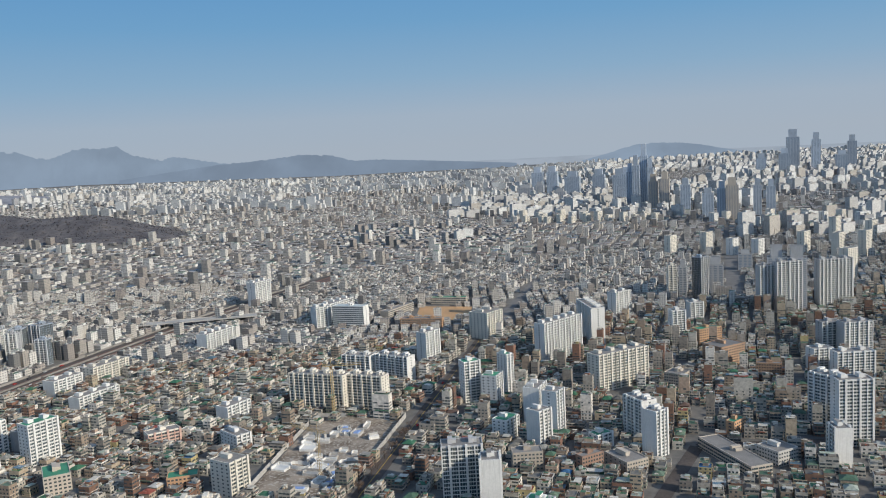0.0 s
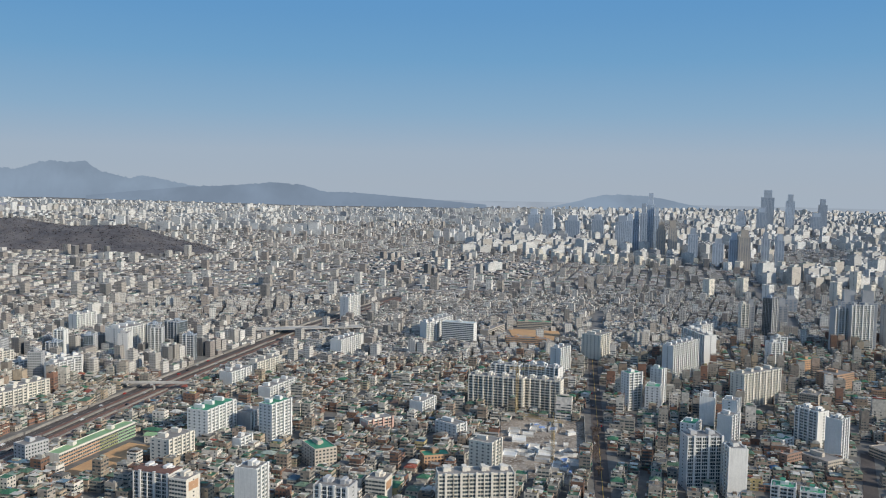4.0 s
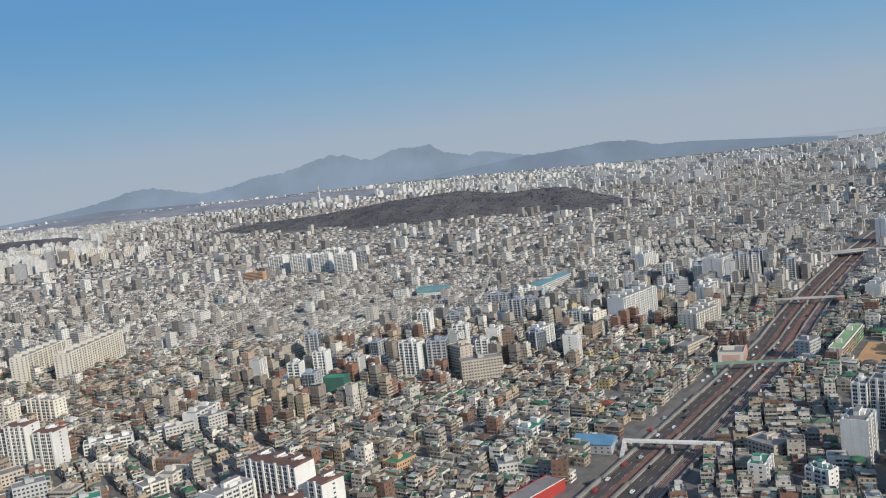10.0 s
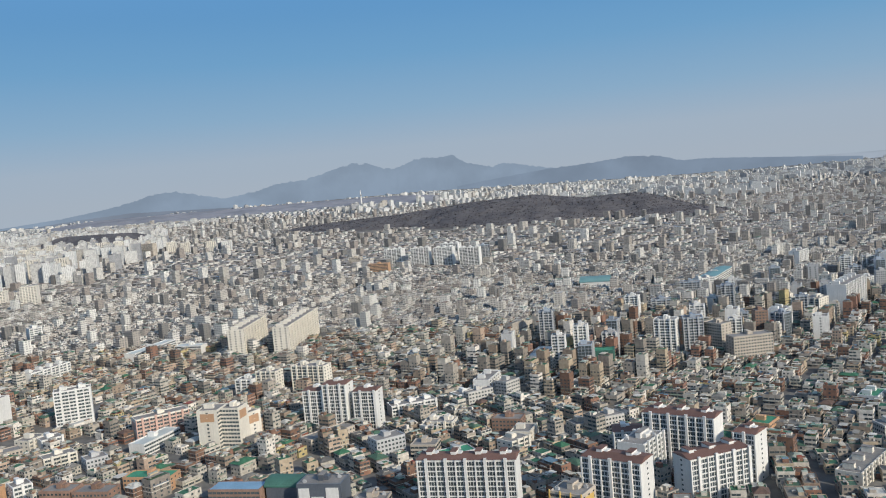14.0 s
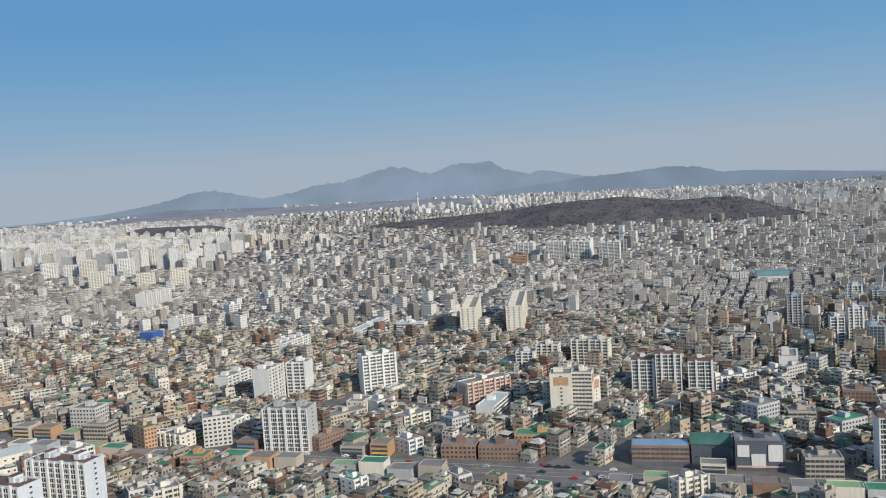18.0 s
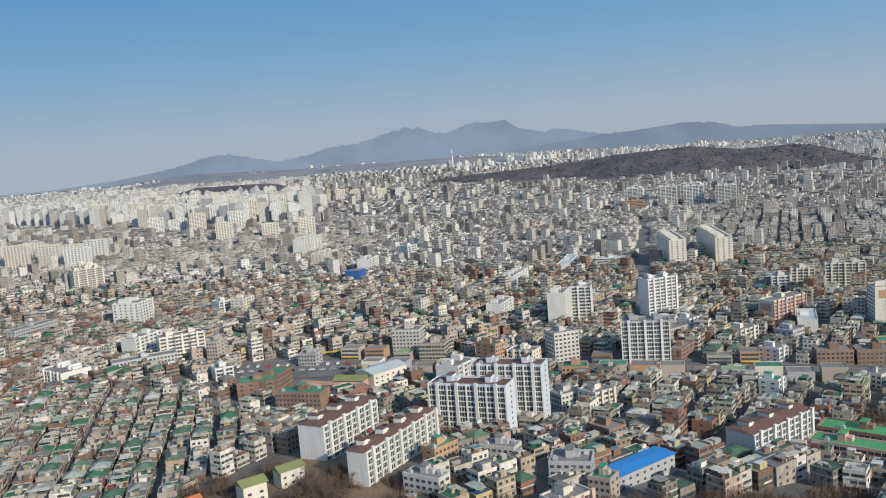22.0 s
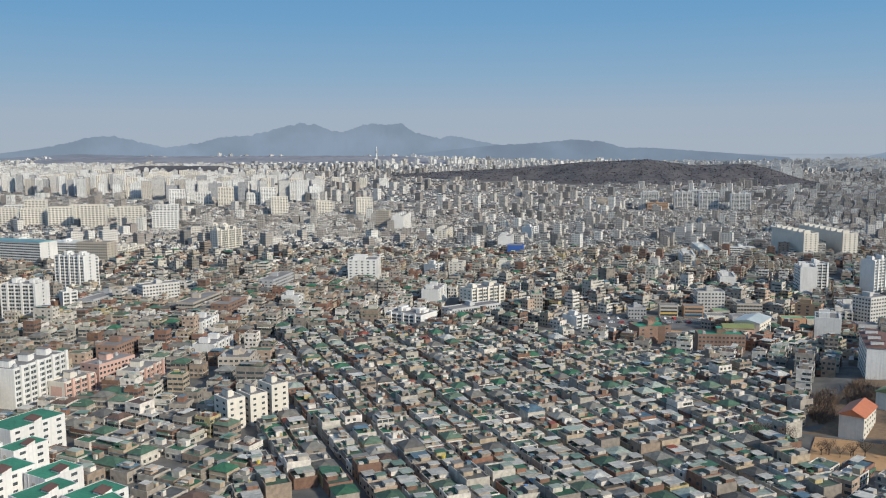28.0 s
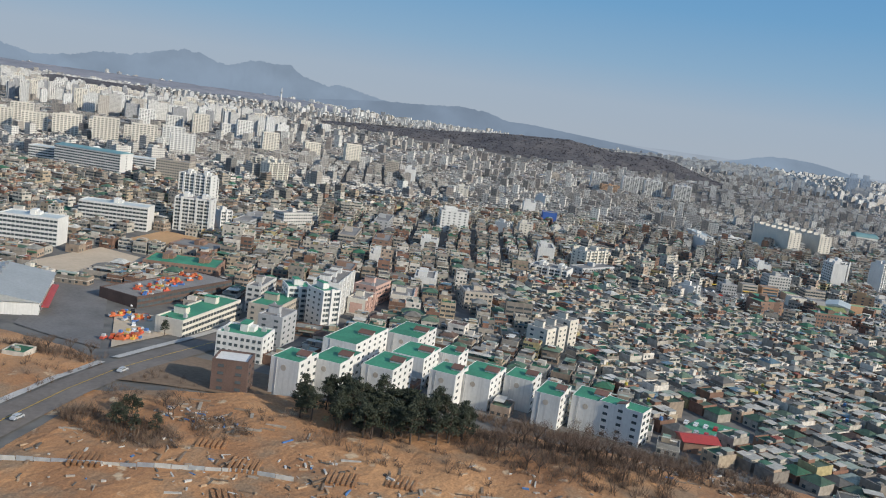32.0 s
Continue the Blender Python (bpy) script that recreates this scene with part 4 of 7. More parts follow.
W(-983.8, -285.6, 67, 5.7, 4.0, 5)
GR(-979.4, -269.1, 103, 31.5, 7.0, 3)
WP(-968.5, -253.0, 66, 15.9, 7.0, 5)
GR(-863.6, -330.0, 26, 9.1, 9.3, 4)
OB(-935.8, -265.0, 106, 24.6, 7.0, 4)
W(-911.9, -291.3, 106, 13.0, 7.0, 3)
GR(-781.7, -189.6, 20, 7.0, 6.0, 3)
W(-885.8, -315.2, 105, 13.0, 7.0, 3)
B(-921.6, -264.2, 106, 17.5, 7.0, 4)
B(-910.1, -330.2, 105, 13.5, 7.0, 3)
GR(-944.0, -204.2, 105, 25.3, 7.0, 4)
PK(-881.7, -349.5, 106, 12.5, 7.0, 3)
W(-217, 143, 70, 12, 7, 14)
W(-208, 142, 70, 5, 5, 11)
G(-190, 150, 0, 14, 10, 13)
WB(-613, -212, 72, 24, 7, 5)
C(-174, 256, 75, 9, 10, 10)
W(-200, 301, 62, 7, 13, 5)
GR(-970, 439, 18, 13, 8, 7)
W(-916, 438, 18, 19, 9, 13)
W(-879, 435, 18, 19, 9, 14)
W(-853, 439, 18, 20, 9, 14)
W(-820, 436, 18, 20, 9, 14)
DK(-817, 455, 18, 12, 8, 14)
W(-913, 444, 20, 9, 8, 13)
OR(-897, 388, 20, 21, 8, 7)
W(-867, 472, 10, 20, 9, 14)
GR(-1435, 520, 10, 23, 9, 15)
W(-1018, -252, 12, 15, 8, 11)
W(-1017, -245, 60, 6, 8, 10)
TE(-1111, -207, 5, 39, 12, 9)
C(-1069, -97, 10, 14, 9, 10)
W(-986, -303, 20, 14, 9, 9)
SC(-1000, -372, 20, 18, 9, 6)
SC(-1005, -325, 20, 25, 9, 6)
SC(-1135, -203, 15, 32, 10, 7)
SC(-1116, -173, 15, 37, 10, 6)
GR(-1070, -193, 15, 18, 9, 9)


# ---- towers far off ----
M_GLASSBLUE = plain("blue_tower_glass", (0.17, 0.215, 0.27), 0.2, 0.25, 0.3, obj_var=0.2)
def tower(x, y, L, D, H, mat, label):
    root = empty("skyscraper", x, y, 0)
    n = int(H / 1.9)
    k = H * 0.82
    part("shaft", shell_mesh(L, D, k, mat), mat, root)
    part("crown", shell_mesh(L * 0.62, D * 0.62, H, mat, foot=-k + 0.6), mat, root)
    part("roof", boxes((-L / 2 + 0.3, L / 2 - 0.3, -D / 2 + 0.3, D / 2 - 0.3, k - 1, k - 0.5)), M_ROOFGREY, root)
    tagged(put("window_grid", boxes_mesh("window_grid", side_specs("far", L, D, int(k / STOREY), 0, bay=3.6) + side_specs("far", D, L, int(k / STOREY), 1, bay=3.6), [mat, M_GLASSBLUE]), None, root), kind="stuff")
    tagged(root, label, "tower")
    keep_clear(x, y, 0, L, D)


for tx, ty, tl, th in ((-147, 1494, 13, 110), (-158, 1470, 12, 92), (-136, 1486, 10, 86), (-127, 1437, 15, 61), (-108, 1424, 15, 65), (-202, 1618, 27, 65), (-19, 1274, 13, 55), (-5, 1265, 17, 60), (-39, 1321, 16, 43), (-75, 1402, 15, 54),
                       (29, 1311, 11, 55), (46, 1282, 12, 55), (-185, 1560, 14, 70), (-172, 1505, 11, 78)):
    tower(tx, ty, tl, 0.8 * tl + 3, th, M_BEIGE if th in (60, 61, 65) and tl < 20 else M_STEEL, "dark blue-grey glass skyscraper in a tight cluster" if th > 66 else "tall apartment tower beside the skyscrapers")
for tx, ty, tl, th in ((-327, 1675, 23, 29), (-420, 1774, 34, 34), (-395, 1800, 18, 38), (26, 638, 12, 45), (39, 636, 13, 45), (-16, 697, 12, 29), (-40, 689, 6, 28), (7, 818, 12, 18)):
    tower(tx, ty, tl, 11, th, M_GREY, "grey apartment tower standing above the low town")
for tx, ty, tl, th in ((148, 2547, 34, 117), (203, 2499, 22, 106), (299, 2576, 22, 94), (60, 2300, 24, 62), (118, 2380, 26, 70), (250, 2350, 30, 60), (-310, 1720, 30, 60), (-260, 1740, 24, 62), (-420, 1900, 26, 66), (-388, 1905, 24, 66)):
    tower(tx, ty, tl, 18, th, M_STEEL, "slim grey-blue skyscraper far off")


def mast(x, y, top):
    root = empty("broadcast_tower", x, y, 0)
    bm = bmesh.new()
    bmesh.ops.create_cone(bm, segments=10, radius1=3.2, radius2=0.9, depth=top, cap_ends=True, matrix=Matrix.Translation((0, 0, top / 2)))
    part("shaft", bm, M_WHITE, root)
    bm = bmesh.new()
    bmesh.ops.create_cone(bm, segments=12, radius1=2.2, radius2=3.8, depth=4, cap_ends=True, matrix=Matrix.Translation((0, 0, top * 0.72)))
    part("cabin", bm, M_GREY, root)
    tagged(root, "slim white observation tower beyond the wooded hill", "tower")


mast(-1979, 1656, 52)

# rows of apartment blocks in the middle distance: first x, y, last x, y, number, turn, length, storeys
FAR_ROWS = ((-335, 1335, -220, 1282, 7, 56, 10, 11), (-212, 1278, -108, 1262, 7, 56, 10, 10), (-325, 1300, -225, 1252, 6, 56, 9, 8), (-30, 1232, 150, 1190, 9, 56, 10, 11), (-1344, 161, -1246, 197, 5, 40, 16, 13),
            (-1820, 413, -1525, 434, 11, 42, 15, 17), (-1790, 470, -1480, 500, 11, 42, 14, 17), (-1750, 330, -1440, 350, 10, 42, 15, 17), (-1404, -63, -1167, -46, 9, 38, 18, 12), (-1430, -20, -1200, 0, 8, 38, 17, 11),
            (-1500, 250, -1290, 290, 8, 42, 14, 17), (-1480, 560, -1340, 590, 5, 42, 14, 14), (-1180, 120, -1120, 160, 3, 40, 15, 12),
            (60, 900, 140, 880, 4, 56, 11, 16), (-60, 930, 20, 900, 4, 56, 11, 14), (90, 760, 150, 740, 3, 50, 13, 18), (100, 1010, 190, 1000, 4, 56, 11, 17))
for ax, ay, bx, by, num, turn, ln, st in FAR_ROWS:
    for i in range(num):
        k = i / max(1, num - 1)
        jx, jy = random.uniform(-6, 6), random.uniform(-8, 8)
        block("apartment_building", ax + (bx - ax) * k + jx, ay + (by - ay) * k + jy, turn, ln, 8, st + random.randint(-2, 2), random.choice((M_WHITE, M_CREAM, M_CREAM)), M_ROOFGREY,
              "far", None, "pale apartment block in a far estate", huts=0, group="far estate blocks")

# ---- express road and railway ----
M_WORNLINE = plain("worn_road_paint", (0.40, 0.39, 0.36), 0.8, 0.4, 1.5, obj_var=0.0)
M_OLDCONC = plain("stained_concrete", (0.27, 0.25, 0.225), 0.9, 0.35, 0.4)
M_DARKROAD = plain("dark_worn_asphalt", (0.085, 0.070, 0.063), 0.9, 0.4, 0.4, obj_var=0.0)
LANE_Y = (-160, 60, 220, 300, 380, 500, 650, 760)
LANE_X = (-362.6, -362.2, -363.2, -370.0, -374.2, -378.6, -376.0, -373.0)


def lane(off, y):
    return float(np.interp(y, LANE_Y, LANE_X)) + off * 0.88


def along_lane(name, off, width, material, lift, label, category="road", y0=-160, y1=760, clear=False):
    """One band of the corridor, bending with it."""
    ys = [y0] + [k for k in LANE_Y if y0 < k < y1] + [y1]
    for ya, yb in zip(ys, ys[1:]):
        strip(name, lane(off, ya), ya - 0.2, lane(off, yb), yb + 0.2, width, material, lift, label, category, clear=clear)


along_lane("expressway", 0.0, 22.4, M_DARKROAD, 0.10, "wide dark expressway with a railway beside it", clear=True)
along_lane("frontage_road", -16.2, 4.8, M_ROAD, 0.13, "brown-grey frontage street along the expressway", y0=-60, y1=184, clear=True)
along_lane("bus_lane", 3.1, 3.2, M_BALLAST, 0.14, "worn red-brown lane of the expressway", y0=190, y1=760)
along_lane("track_bed", -4.3, 3.4, M_BALLAST, 0.16, "rust-brown ballast between the carriageways", "railway")
along_lane("track_bed", 9.2, 4.6, M_BALLAST, 0.16, "rust-brown ballast of the railway", "railway")
for off in (-9.0, -6.3, 0.4, 3.2, 6.0):
    for k in range(44):
        y0 = -60 + k * 9.5
        strip("lane_line", lane(off, y0), y0, lane(off, y0 + 4.5), y0 + 4.5, 0.14, M_WORNLINE, 0.20, "worn white dashed lane line", "road", clear=False)
for off in (-11.6, -2.6, 7.2, 11.8):
    along_lane("edge_line", off, 0.15, M_WORNLINE, 0.20, "worn white edge line", y0=-150, y1=700)
for wx, wh in ((-12.4, 1.0), (-1.8, 0.8), (6.6, 0.7), (12.8, 1.1)):
    for k in range(18):
        y0 = -150 + k * 48
        xa, xb = lane(wx, y0), lane(wx, y0 + 47)
        root = empty("retaining_wall", (xa + xb) / 2, y0 + 23.5, -math.degrees(math.atan2(xb - xa, 47)))
        part("panel", boxes((-0.25, 0.25, -23.4, 23.4, -0.5, wh)), M_OLDCONC, root)
        part("coping", boxes((-0.4, 0.4, -23.4, 23.4, wh, wh + 0.18)), M_OLDCONC, root)
        tagged(root, "stained concrete wall beside the expressway", "wall", "expressway walls")


for off in (7.8, 8.5, 9.5, 10.2):
    along_lane("rail", off, 0.14, M_METAL, 0.24, "steel rail", "railway", y0=-150, y1=700)


def bridge(x1, y1, x2, y2, width, deck, lift, label, posts=3, girder=None, stairs=False):
    L, a = math.hypot(x2 - x1, y2 - y1), math.degrees(math.atan2(y2 - y1, x2 - x1))
    root = empty("bridge", (x1 + x2) / 2, (y1 + y2) / 2, a)
    part("deck", boxes((-L / 2, L / 2, -width / 2, width / 2, lift, lift + 0.3)), deck, root)
    for s in (-1, 1):
        part("railing", boxes((-L / 2, L / 2, s * (width / 2 - 0.12) - 0.1, s * (width / 2 - 0.12) + 0.1, lift + 0.3, lift + 0.8)), girder or deck, root)
    for k in range(posts):
        px = (k / max(1, posts - 1) - 0.5) * (L - 2)
        part("pier", boxes((px - 0.3, px + 0.3, -width * 0.3, width * 0.3, -1.5, lift)), M_CONC, root)
    if stairs:
        for s in (-1, 1):
            for w_ in (-1, 1):
                steps = [(s * (L / 2 - 0.8) - 0.7, s * (L / 2 - 0.8) + 0.7, w_ * (width / 2 + i * 0.55) + min(0, w_) * 0.55, w_ * (width / 2 + i * 0.55) + max(0, w_) * 0.55, lift - 0.25 - i * lift / 12, lift - i * lift / 12) for i in range(12)]
                for k in steps:
                    part("step", boxes((*k, 0, True)), girder or deck, root)
    tagged(root, label, "bridge")


M_GREENSTEEL = plain("green_steel", (0.22, 0.36, 0.28), 0.5, 0.2, 0.8)
bridge(-379, 172, -346, 184, 1.6, M_GREENSTEEL, 3.6, "pale green steel footbridge over the expressway", 3, M_GREENSTEEL, True)
bridge(-377, 68, -345, 74, 1.8, M_WHITE, 3.6, "white steel footbridge with stair flights over the expressway", 3, M_WHITE, True)
bridge(-412, 502, -335, 545, 12, M_CONC, 3.8, "broad concrete overpass across the expressway", 5)
bridge(-391, 320, -353, 332, 3.0, M_CONC, 3.6, "narrow concrete footbridge over the expressway", 3)

# ---- roads ----
# the darker asphalt stands in for the deep shade over this stretch
strip("road", -120, 190, -156, 520, 6, M_DARKROAD, 0.12, "straight four-lane street beside the building site, shade painted into its dark asphalt")
strip("road", -156, 520, -172, 760, 7, M_ASPHALT, 0.12, "straight four-lane street")
strip("road", -800, -196, -470, -83, 10.5, M_ASPHALT, 0.12, "wide grey main street lined with shops")
strip("road", -470, -83, -376, -52, 12, M_ASPHALT, 0.12, "wide grey main street")
strip("road", -896, -640, -897, -453, 8.0, M_ROAD, 0.14, "grey two-lane road between earth slopes")
strip("road", -897, -453, -904, -330, 8.0, M_ROAD, 0.14, "grey two-lane road between earth slopes")
strip("road", -2, 690, -10, 1180, 11, M_ASPHALT, 0.12, "dark avenue between tall blocks")
strip("road", -30, 262, -16, 345, 5.5, M_DARKROAD, 0.12, "street with a crossing")
strip("road", -16, 345, 60, 372, 6, M_DARKROAD, 0.13, "street towards the tall estate")
strip("road", -690, -100, -850, 300, 6, M_ASPHALT, 0.11, "shaded straight street")
strip("road", -600, -140, -560, -60, 6, M_ASPHALT, 0.11, "side street")
for x1, y1, x2, y2 in ((-120, 190, -156, 520), (-800, -196, -470, -83), (-896, -640, -897, -453), (-897, -453, -904, -330)):
    strip("centre_line", x1, y1, x2, y2, 0.16, M_YELLOW, 0.17, "yellow centre line", "road", clear=False)
for off in (-3.2, 3.2):
    strip("lane_line", -800 - off * 0.32, -196 + off * 0.95, -470 - off * 0.32, -83 + off * 0.95, 0.15, M_LINE, 0.17, "white lane line", "road", clear=False)


# ---- cars ----
def car_mesh(paint):
    root = new("car")
    bm = bmesh.new()
    rows = ((-1.15, 0.18, 0.42), (-1.1, 0.42, 0.46), (-0.75, 0.50, 0.46), (-0.5, 0.78, 0.40), (0.45, 0.80, 0.40), (0.85, 0.52, 0.46), (1.12, 0.46, 0.45), (1.16, 0.2, 0.42))
    rings = [[bm.verts.new((x, s * w, z)) for s in (-1, 1)] for x, z, w in rows]
    low = [[bm.verts.new((x, s * w, 0.16)) for s in (-1, 1)] for x, z, w in rows]
    for a, c in zip(rings, rings[1:]):
        bm.faces.new((a[0], a[1], c[1], c[0]))
    for i in range(len(rows) - 1):
        bm.faces.new((low[i][0], rings[i][0], rings[i + 1][0], low[i + 1][0]))
        bm.faces.new((low[i][1], low[i + 1][1], rings[i + 1][1], rings[i][1]))
    bmesh.ops.recalc_face_normals(bm, faces=bm.faces)
    part("body", bm, paint, root)
    part("glazing", boxes((-0.62, 0.70, -0.435, 0.435, 0.53, 0.70)), M_GLASS, root)
    for wx in (-0.7, 0.7):
        for s in (-1, 1):
            bm = bmesh.new()
            bmesh.ops.create_cone(bm, segments=10, radius1=0.18, radius2=0.18, depth=0.14, cap_ends=True, matrix=Matrix.Translation((wx, s * 0.42, 0.18)) @ Matrix.Rotation(math.pi / 2, 4, "X"))
            part("wheel", bm, M_DARK, root)
    return root


CARS = []
for nm, col in (("white", (0.75, 0.75, 0.74)), ("black", (0.02, 0.02, 0.022)), ("silver", (0.45, 0.46, 0.47)), ("red", (0.45, 0.03, 0.02))):
    c_ = car_mesh(plain(nm + "_car_paint", col, 0.25, 0.05, 1.0, obj_var=0.0))
    tagged(c_, f"{nm} saloon car on the road", "car", "cars on the streets")
    CARS.append(c_)
CAR_USED = set()


def put_car(x, y, rot, which=None):
    k = random.choice((0, 0, 0, 1, 1, 2, 2, 3)) if which is None else which
    m = pose(x, y, ground_z(x, y) + 0.13, 0, 0, rot)
    if k in CAR_USED:
        return copy_thing(CARS[k], m)
    CAR_USED.add(k)
    CARS[k].matrix_basis = m
    return CARS[k]


for i in range(54):
    y = random.uniform(10, 420)
    put_car(lane(random.choice((-10.3, -7.6, -0.9, 1.8, 4.6) + ((-17.4, -15.2) if y < 175 else ())), y), y, 90)
for i in range(46):
    k = random.uniform(-760, -480)
    o = random.choice((-4.6, -2.2, 1.8, 4.4))
    put_car(k - o * 0.32, -196 + (k + 800) * 0.3424 + o * 0.95, 18.9 + (180 if o > 0 else 0))
strip("pavement", -901.6, -640, -902.6, -462, 1.8, M_CONC, 0.16, "pale concrete pavement beside the road", "pavement", clear=False)
strip("pavement", -902.6, -458, -909.5, -330, 1.8, M_CONC, 0.16, "pale concrete pavement beside the road", "pavement", clear=False)
for i in range(5):
    put_car(-897 + random.choice((-1.8, 1.8)), random.uniform(-510, -455), 90)
for i in range(10):
    y = random.uniform(230, 480)
    put_car(-120 - (y - 190) * 0.109 + random.choice((-1.8, 1.8)), y, 95)
for i in range(8):
    k = i / 8
    put_car(-914 - k * 32 + 2.6, -441 + k * 42 + 1.0, 128, random.choice((0, 0, 2, 1)))


# ---- building site with its crane ----
def patch(name, corners, material, lift, label, category, n=14, bump=0.0):
    """A four-cornered sheet lying on the ground."""
    (ax, ay), (bx, by), (cx, cy), (dx, dy) = corners
    u, v = np.meshgrid(np.linspace(0, 1, n), np.linspace(0, 1, n))
    x = (1 - u) * (1 - v) * ax + u * (1 - v) * bx + u * v * cx + (1 - u) * v * dx
    y = (1 - u) * (1 - v) * ay + u * (1 - v) * by + u * v * cy + (1 - u) * v * dy
    z = ground_np(x, y) + lift
    if bump:
        z = z + np.array([noise.noise(Vector((a * 0.11, c * 0.11, 1.0))) * bump for a, c in zip(x.ravel(), y.ravel())]).reshape(x.shape)
    vs = np.stack([x, y, z], -1).reshape(-1, 3)
    ii = np.arange(n * n).reshape(n, n)
    q = np.stack([ii[:-1, :-1], ii[:-1, 1:], ii[1:, 1:], ii[1:, :-1]], -1).reshape(-1, 4)
    ob = tagged(new(name, raw_mesh(name, vs, q, np.zeros(len(q)), [material])), label, category, kind="structure")
    mx, my = (ax + bx + cx + dx) / 4, (ay + by + cy + dy) / 4
    l1, l2 = math.hypot(bx - ax, by - ay), math.hypot(dx - ax, dy - ay)
    keep_clear(mx, my, math.degrees(math.atan2(by - ay, bx - ax)), l1, l2, 0.5)
    return ob


m, n, l, b = nodes_of("site_rubble", 0.95)
c1 = mixed(n, l, noise_of(n, l, 0.12, 5.0, 0.42, 0.6), (0.15, 0.115, 0.085), (0.30, 0.25, 0.20))
l.new(mixed(n, l, noise_of(n, l, 0.9, 5.0, 0.52, 0.62), c1, (0.40, 0.36, 0.31)), b.inputs["Base Color"])
M_RUBBLE = m
SITE = ((-169, 258), (-133, 253), (-145, 354), (-185, 346))
patch("site_floor", SITE, M_RUBBLE, 0.15, "bare concrete and rubble floor of a building site", "building site", bump=0.5)
for i in range(34):
    k = random.uniform(0.08, 0.92)
    bx, by = -169 - 16 * k + random.uniform(4, 31 + 4 * k), 258 + 88 * k
    root = empty("foundation", bx, by, random.choice((0, 8, 40)))
    w_, d_, h_ = random.uniform(1.0, 3.6), random.uniform(1.0, 3.4), random.uniform(0.4, 1.6)
    part("slab", boxes((-w_, w_, -d_, d_, -0.5, h_)), M_CONC if i % 3 else M_WHITE, root)
    part("upstand", boxes((-w_, w_, d_ - 0.3, d_, h_, h_ + 0.9), (-w_, -w_ + 0.3, -d_, d_ - 0.3, h_, h_ + 0.9)), M_WHITE if i % 2 else M_CONC, root)
    if i % 4 == 0:
        part("sheeting", boxes((-w_ * 0.6, w_ * 0.6, -d_ * 0.6, d_ * 0.6, h_, h_ + 0.35)), M_BLUESHEET, root)
    tagged(root, "raw concrete foundation with white shuttering", "foundation", "site foundations")


def fence(points, h, material, label):
    for (x1, y1), (x2, y2) in zip(points, points[1:]):
        L, a = math.hypot(x2 - x1, y2 - y1), math.degrees(math.atan2(y2 - y1, x2 - x1))
        root = empty("site_fence", (x1 + x2) / 2, (y1 + y2) / 2, a)
        k = max(1, int(L / 2.2))
        for i in range(k):
            part("panel", boxes((-L / 2 + i * L / k + 0.05, -L / 2 + (i + 1) * L / k - 0.05, -0.06, 0.06, -0.4, h + (0.06 if i % 2 else 0))), material, root)
        tagged(root, label, "fence", "site fences")


fence(((-132.6, 252), (-144.6, 355), (-186, 347), (-178, 302), (-169.6, 257)), 2.0, M_CONC, "tall pale panel fence round the building site")


def beam(bm, a, c, r):
    a, c = Vector(a), Vector(c)
    d = c - a
    m = Matrix.Translation((a + c) / 2) @ d.to_track_quat("Z", "Y").to_matrix().to_4x4()
    bmesh.ops.create_cone(bm, segments=4, radius1=r, radius2=r, depth=d.length, cap_ends=True, matrix=m)


M_CRANE = plain("dull_ochre_steel", (0.42, 0.30, 0.13), 0.6, 0.2, 1.0)


def crane(x, y, h, jib, rot):
    root = empty("tower_crane", x, y, rot)
    bm = bmesh.new()
    s = 0.5
    for cx, cy in ((-s, -s), (s, -s), (s, s), (-s, s)):
        beam(bm, (cx, cy, -0.5), (cx, cy, h), 0.09)
    z = 0.0
    while z < h - 1:
        for (a, b), (c, d) in zip(((-s, -s), (s, -s), (s, s), (-s, s)), ((s, -s), (s, s), (-s, s), (-s, -s))):
            beam(bm, (a, b, z), (c, d, z + 1.2), 0.04)
        z += 1.2
    part("tower", bm, M_CRANE, root)
    bm = bmesh.new()
    for yy, zz in ((-0.4, h), (0.4, h), (0, h + 0.9)):
        beam(bm, (-jib * 0.3, yy, zz), (jib, yy, zz), 0.09)
    xx = -jib * 0.3
    while xx < jib - 1:
        beam(bm, (xx, -0.4, h), (xx + 0.7, 0, h + 0.9), 0.035)
        beam(bm, (xx + 0.7, 0, h + 0.9), (xx + 1.4, 0.4, h), 0.035)
        xx += 1.4
    part("jib", bm, M_CRANE, root)
    part("cab", boxes((0.6, 1.5, -0.5, 0.5, h - 1.2, h - 0.1)), M_WHITE, root)
    part("counterweight", boxes((-jib * 0.3, -jib * 0.3 + 1.6, -0.6, 0.6, h - 1.6, h)), M_CONC, root)
    bm = bmesh.new()
    beam(bm, (0, 0, h), (0, 0, h + 4), 0.1)
    beam(bm, (0, 0, h + 4), (jib * 0.8, 0, h + 0.9), 0.05)
    beam(bm, (0, 0, h + 4), (-jib * 0.28, 0, h), 0.05)
    part("apex", bm, M_CRANE, root)
    tagged(root, "ochre lattice tower crane over the building site", "crane")


crane(-150, 279, 18, 15, 160)
crane(-178, 349, 24, 14, 20)

